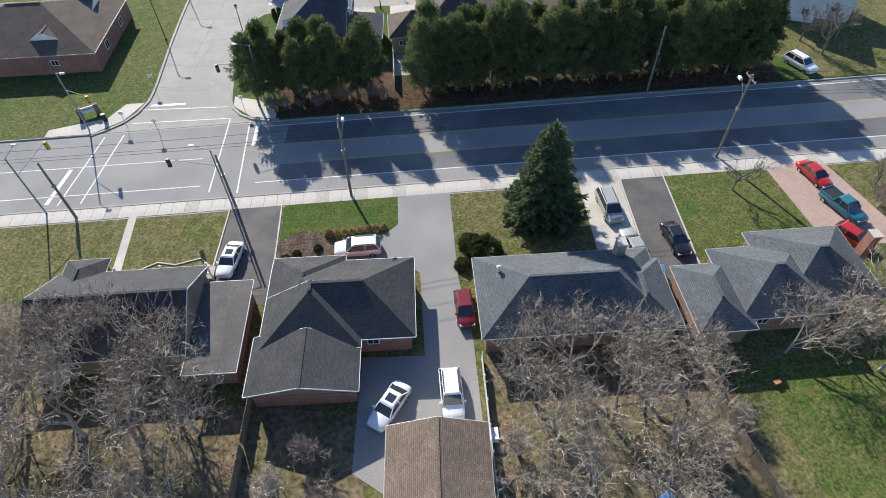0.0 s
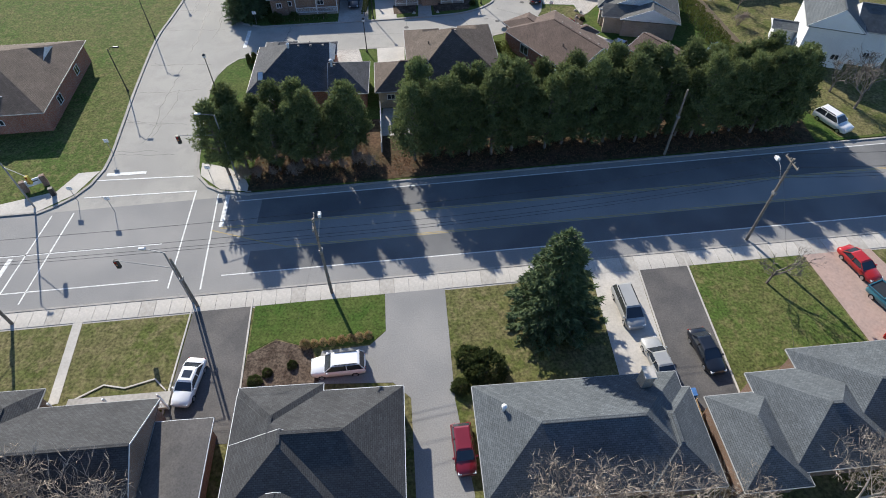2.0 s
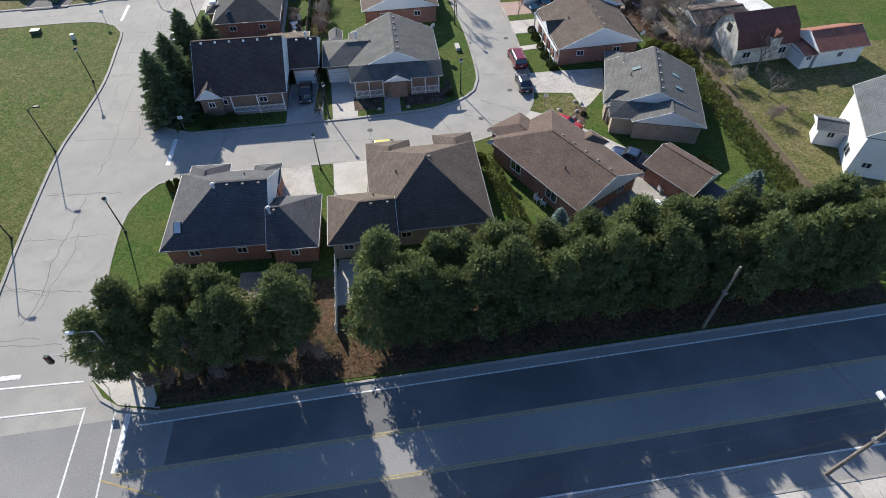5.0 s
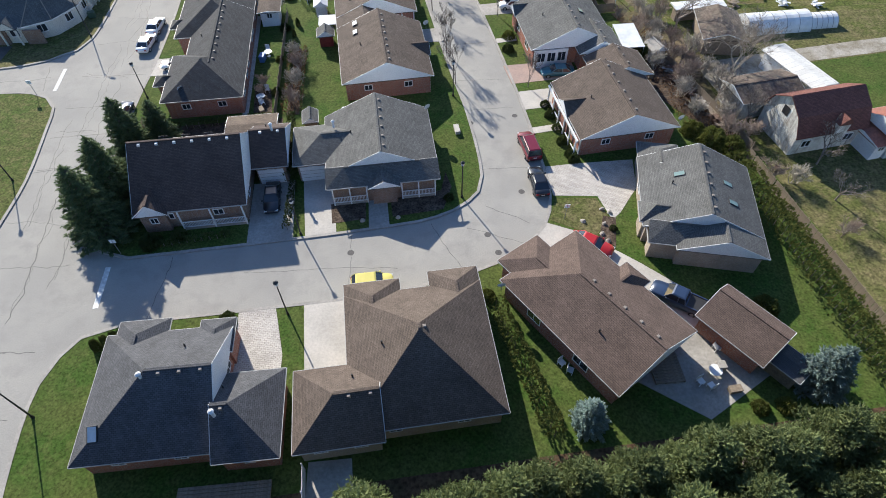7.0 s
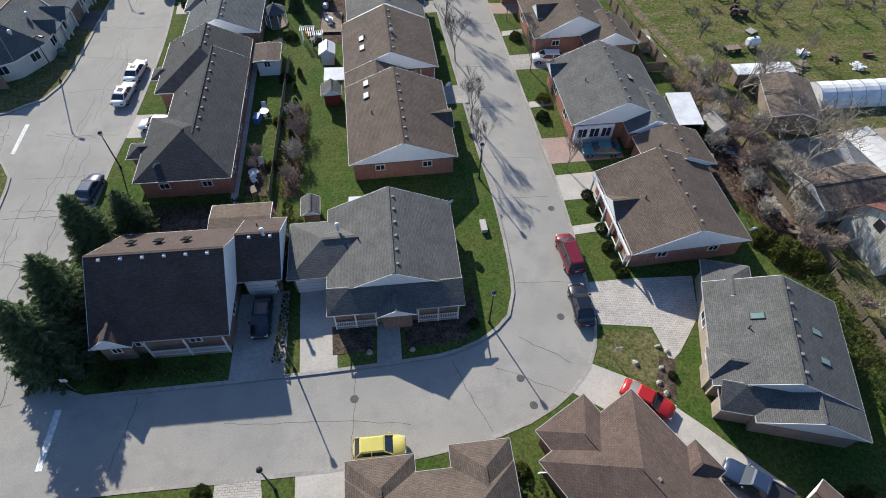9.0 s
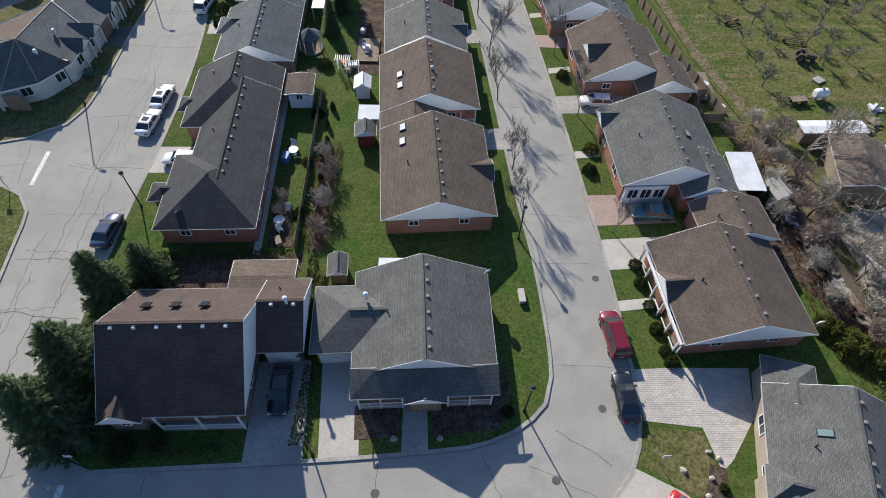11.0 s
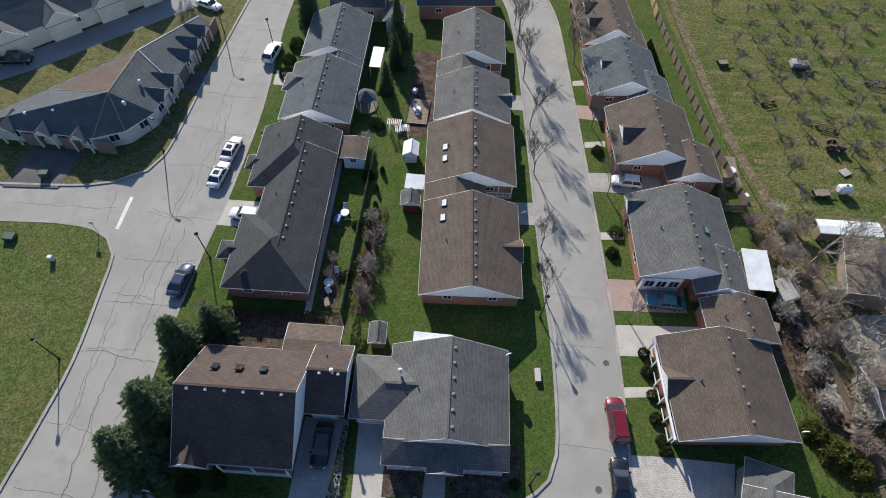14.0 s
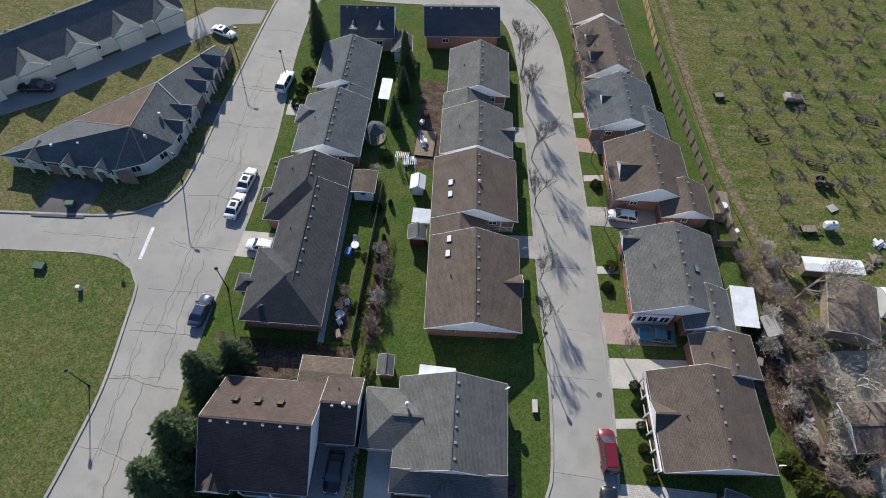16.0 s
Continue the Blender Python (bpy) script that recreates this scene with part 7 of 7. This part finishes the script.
part("filler_cap", tube((0, 0, 1.6), (0, 0, 1.74), 0.16, 0.14, 10), DARKMETAL, tk)
for s in (-0.6, 0.6):
    part("cradle", box(s - 0.06, s + 0.06, -0.6, 0.6, -0.03, 0.35), STEEL, tk)


def scrap(x, y, rot, n, material, label):
    """Loose heap of boards and sheets leaning on one another."""
    t = empty("scrap_heap", pose(x, y, 0.1, 0, 0, rot), label, "scrap", "yard scrap")
    for k in range(n):
        L, w = rng.uniform(0.7, 2.0), rng.uniform(0.15, 0.6)
        z = 0.04 + k * 0.07
        ob = part("sheet", box(-L / 2, L / 2, -w / 2, w / 2, -0.025, 0.025), material, t)
        ob.matrix_basis = pose(rng.uniform(-0.4, 0.4), rng.uniform(-0.4, 0.4), z, rng.uniform(-9, 9), rng.uniform(-6, 6), rng.uniform(-60, 60))


for i, (x, y) in enumerate(((60.5, 150.5), (64.5, 149.5), (59, 147.8), (67, 147), (70, 150), (57.5, 146.4), (72, 146), (41.8, 128.5), (43.0, 126.0), (42.2, 131.0))):
    scrap(x, y, 37 * i, 7 + i % 4, (PLASTIC, RUST, TIMBER)[i % 3], ("pale sheets", "rusty sheets", "weathered boards")[i % 3] + " heaped as scrap in the farm yard")
for i in range(13):
    f = i / 12
    scrap(41.6 + 3.0 * f + rng.uniform(-0.4, 0.4), 135.4 - 17.6 * f, 60 + 23 * i, 9 + i % 4, (TIMBER, CONC_OLD, TIMBER, RUST)[i % 4], ("weathered boards", "grey sheets", "old planks", "rusty sheets")[i % 4] + " stacked along the farm boundary")
clutter("tarpaulin_pile", 16.0, 12.4, 30, 2.2, 1.6, 0.5, TARP, "crumpled blue tarpaulin on garden soil", "tarpaulin")
clutter("play_slide", 28.8, 22.5, 20, 0.6, 0.35, 0.4, TERRA, "orange and blue play slide on the lawn", "play slide")
clutter("water_barrel", 22.0, 35.3, 0, 0.7, 0.7, 1.0, TARP, "blue plastic water barrel", "barrel")
clutter("garden_table", 4.6 - 1.6, 18.6, 0, 1.6, 1.0, 0.7, PLASTIC, "white garden table beside the drive", "table")
clutter("patio_heater", 30.9, 84.6, 0, 0.7, 0.7, 0.9, CONC_OLD, "round grey patio stool", "stool")
for i, (x, y) in enumerate(((25.5, 105.2), (25.2, 103.0), (24.6, 101.6), (25.0, 100.6), (26.3, 104.6), (-30.4, 154.3), (-30.1, 153.2), (-29.2, 152.6), (2.4, 106.2), (-1.6, 106.1), (23.0, 103.6), (14.3, 98.2))):
    V, F = tube((0, 0, 0), (0, 0, 0.42), 0.5, 0.22, 7)
    V = [(a * (1 + 0.25 * math.sin(5 * a + i)), b * (0.8 + 0.2 * math.cos(7 * b + i)), c + 0.06 * math.sin(9 * a)) for a, b, c in V]
    ob = tagged(part("boulder", (V, F), STONE), "pale rough landscaping boulder in a bed", "boulder", "boulders")
    ob.matrix_basis = pose(x, y, 0.1, 0, 0, 31 * i) @ Matrix.Diagonal((0.7, 0.7, 0.7, 1))


def hoop_house(x, y, L, w, rot):
    """A polythene tunnel: half-round sheet with hoops."""
    T = empty("polytunnel", pose(x, y, 0.1, 0, 0, rot), "white polythene tunnel with steel hoops", "polytunnel", "polytunnels")
    n, m = 12, 10
    V, F = [], []
    for i in range(m + 1):
        for j in range(n + 1):
            a = math.pi * j / n
            r = w / 2 * (1 - 0.02 * (i % 2))
            V.append((i * L / m, r * math.cos(a), r * math.sin(a) * 0.95))
    for i in range(m):
        for j in range(n):
            k = i * (n + 1) + j
            F.append((k, k + n + 1, k + n + 2, k + 1))
    F += [tuple(range(n + 1)), tuple(range(m * (n + 1), (m + 1) * (n + 1)))[::-1]]
    part("sheet", (V, F), PLASTIC, T, smooth=False)
    for i in range(0, m + 1, 2):
        hs = [tube((i * L / m, w / 2 * 1.01 * math.cos(math.pi * j / n), w / 2 * 0.96 * math.sin(math.pi * j / n)), (i * L / m, w / 2 * 1.01 * math.cos(math.pi * (j + 1) / n), w / 2 * 0.96 * math.sin(math.pi * (j + 1) / n)), 0.03, 0.03, 4) for j in range(n)]
        part("hoop", join(*hs), STEEL, T)


hoop_house(57.2, 140.6, 10.2, 4.6, 2)
hoop_house(67.7, 140.9, 4.4, 3.4, 2)


# ---------------------------------------------------------------- decks, garden tables, corner sign
def deck(x0, x1, y0, y1, z, label):
    """Timber deck of single planks on joists."""
    D = empty("deck", pose(0, 0, 0.05), label, "deck", "timber decks")
    n = int((y1 - y0) / 0.3)
    plank = mesh_of("plank", *box(x0, x1, -0.14, 0.14, z - 0.04, z, 0.008), TIMBER)
    for k in range(n):
        ob = new("plank", plank)
        ob.parent, ob.matrix_basis = D, pose(0, y0 + (k + 0.5) * 0.3, 0)
    for x in np.linspace(x0 + 0.1, x1 - 0.1, 4):
        part("joist", box(x - 0.05, x + 0.05, y0, y0 + n * 0.3, -0.02, z - 0.045), TIMBER, D)


deck(-16.4, -9.0, 74.2, 78.6, 0.45, "weathered timber deck shaded by the pines")
deck(37.2, 39.4, 151.5, 157.5, 0.4, "weathered timber deck behind a bungalow")
deck(-9.4, -6.4, 158.5, 164.0, 0.35, "weathered timber deck behind a bungalow")
deck(24.6, 27.4, 83.6, 86.6, 0.3, "timber steps down to the patio")


def gazebo(x, y, r):
    """Open octagonal summer house."""
    g = empty("gazebo", pose(x, y, 0.1, 0, 0, 22), "grey-roofed octagonal garden gazebo", "gazebo")
    ring = [(r * math.cos(math.pi * k / 4), r * math.sin(math.pi * k / 4)) for k in range(8)]
    part("floor", slab(ring, -0.05, 0.2), TIMBER, g)
    for a, b in zip(ring, ring[1:] + ring[:1]):
        part("roof_panel", ([(*a, 2.3), (*b, 2.3), (0, 0, 3.3), (*a, 2.2), (*b, 2.2), (0, 0, 3.2)], [(0, 1, 2), (3, 5, 4), (0, 3, 4, 1)]), SH_BLUE, g)
        part("post", box(a[0] * 0.93 - 0.05, a[0] * 0.93 + 0.05, a[1] * 0.93 - 0.05, a[1] * 0.93 + 0.05, 0.2, 2.25), WHITE, g)
    part("finial", tube((0, 0, 3.25), (0, 0, 3.6), 0.08, 0.02, 6), WHITE, g)


def arbor(x, y, rot):
    """White lattice arch with a flat slatted top."""
    t = empty("arbor", pose(x, y, 0.1, 0, 0, rot), "white timber garden arbor with slatted top", "arbor")
    for a in (-0.8, 0.8):
        for b in (-0.4, 0.4):
            part("post", box(a - 0.05, a + 0.05, b - 0.05, b + 0.05, -0.02, 2.1), WHITE, t)
        for k in range(5):
            part("lattice_bar", box(a - 0.02, a + 0.02, -0.35, 0.35, 0.4 + 0.35 * k, 0.46 + 0.35 * k), WHITE, t)
    for k in range(8):
        part("slat", box(-1.0 + 0.28 * k - 0.04, -1.0 + 0.28 * k + 0.04, -0.6, 0.6, 2.1, 2.2), WHITE, t)


gazebo(-16.0, 161.4, 1.7)
arbor(-10.9, 156.6, 0)
arbor(-9.6, 155.4, 10)


def garden_table(x, y, parasol=False):
    t = empty("garden_table", pose(x, y, 0.12), "round white garden table" + (" with a closed parasol" if parasol else " on the patio"), "table", "garden tables")
    part("tabletop", tube((0, 0, 0.70), (0, 0, 0.74), 0.58, 0.6, 18), PLASTIC, t)
    part("pedestal", tube((0, 0, 0), (0, 0, 0.7), 0.07, 0.05, 8), PLASTIC, t)
    part("foot", tube((0, 0, -0.02), (0, 0, 0.05), 0.3, 0.22, 12), PLASTIC, t)
    if parasol:
        part("parasol_pole", tube((0, 0, 0.7), (0, 0, 2.2), 0.025, 0.025, 6), STEEL, t)
        part("parasol", tube((0, 0, 1.9), (0, 0, 2.25), 0.8, 0.05, 8), PLASTIC, t)


for q in ((-15.2, 129.6, False), (30.2, 84.2, False), (-8.2, 161.3, False), (-15.3, 140.4, False), (38.3, 154.5, False)):
    garden_table(*q)
for i, (x, y) in enumerate(((-9.6, 157.6), (-11.0, 158.0), (-10.3, 156.6), (-9.0, 165.6), (-8.6, 167.8), (-14.9, 126.9), (31.9, 87.4), (33.0, 86.2), (31.4, 82.4), (39.5, 150), (40.4, 134.6), (39.2, 129.6))):
    clutter("planter", x, y, 23 * i, 0.7 + 0.2 * (i % 3), 0.6, 0.5 + 0.15 * (i % 2), (PLASTIC, TERRA, TIMBER)[i % 3], ("white box", "clay-coloured", "weathered timber")[i % 3] + " planter on the garden paving", "planter", "garden planters")
cs = empty("lot_sign", pose(-47.6, 66.0, 0.1, 0, 0, 30), "low brick and timber sign stand on the corner lawn", "sign")
for dx in (-1.1, 1.1):
    part("pillar", box(dx - 0.3, dx + 0.3, -0.3, 0.3, -0.05, 1.5, 0.06), BRICK_BROWN, cs)
part("board", box(-0.8, 0.8, -0.06, 0.06, 0.5, 1.4), WHITE, cs, "plain pale sign board")
part("writing_bar", box(-0.6, 0.6, -0.07, -0.06, 1.0, 1.12), DARKMETAL, cs)
clutter("newspaper_box", -45.0, 64.6, 20, 0.5, 0.45, 1.1, DARKMETAL, "dark metal box beside the corner", "box")
# dry stalks and leaf mounds in the back gardens
rs = np.random.RandomState(16)
pts = np.concatenate([np.stack([rs.uniform(38.5, 46, 2600), rs.uniform(112, 146, 2600), rs.uniform(0.12, 0.5, 2600)], 1), np.stack([rs.uniform(-12.4, -9.6, 900), rs.uniform(126, 142, 900), rs.uniform(0.12, 0.7, 900)], 1), np.stack([rs.uniform(-24, -8, 900), rs.uniform(66.5, 76, 900), rs.uniform(0.12, 0.6, 900)], 1)])
keep = np.abs(pts[:, 0] - (41.8 - (pts[:, 1] - 128) * 0.12)) < 2.8
keep[2600:] = True
V, F = tufts(pts[keep], np.tile([0, 0, 1.0], (keep.sum(), 1)), 0.34, rs, 2, 0.12)
tagged(new("dry_undergrowth", quick_mesh("dry_undergrowth", V, F, LITTER)), "dry brown stalks and leaf litter along the fence", "undergrowth", kind="stuff")
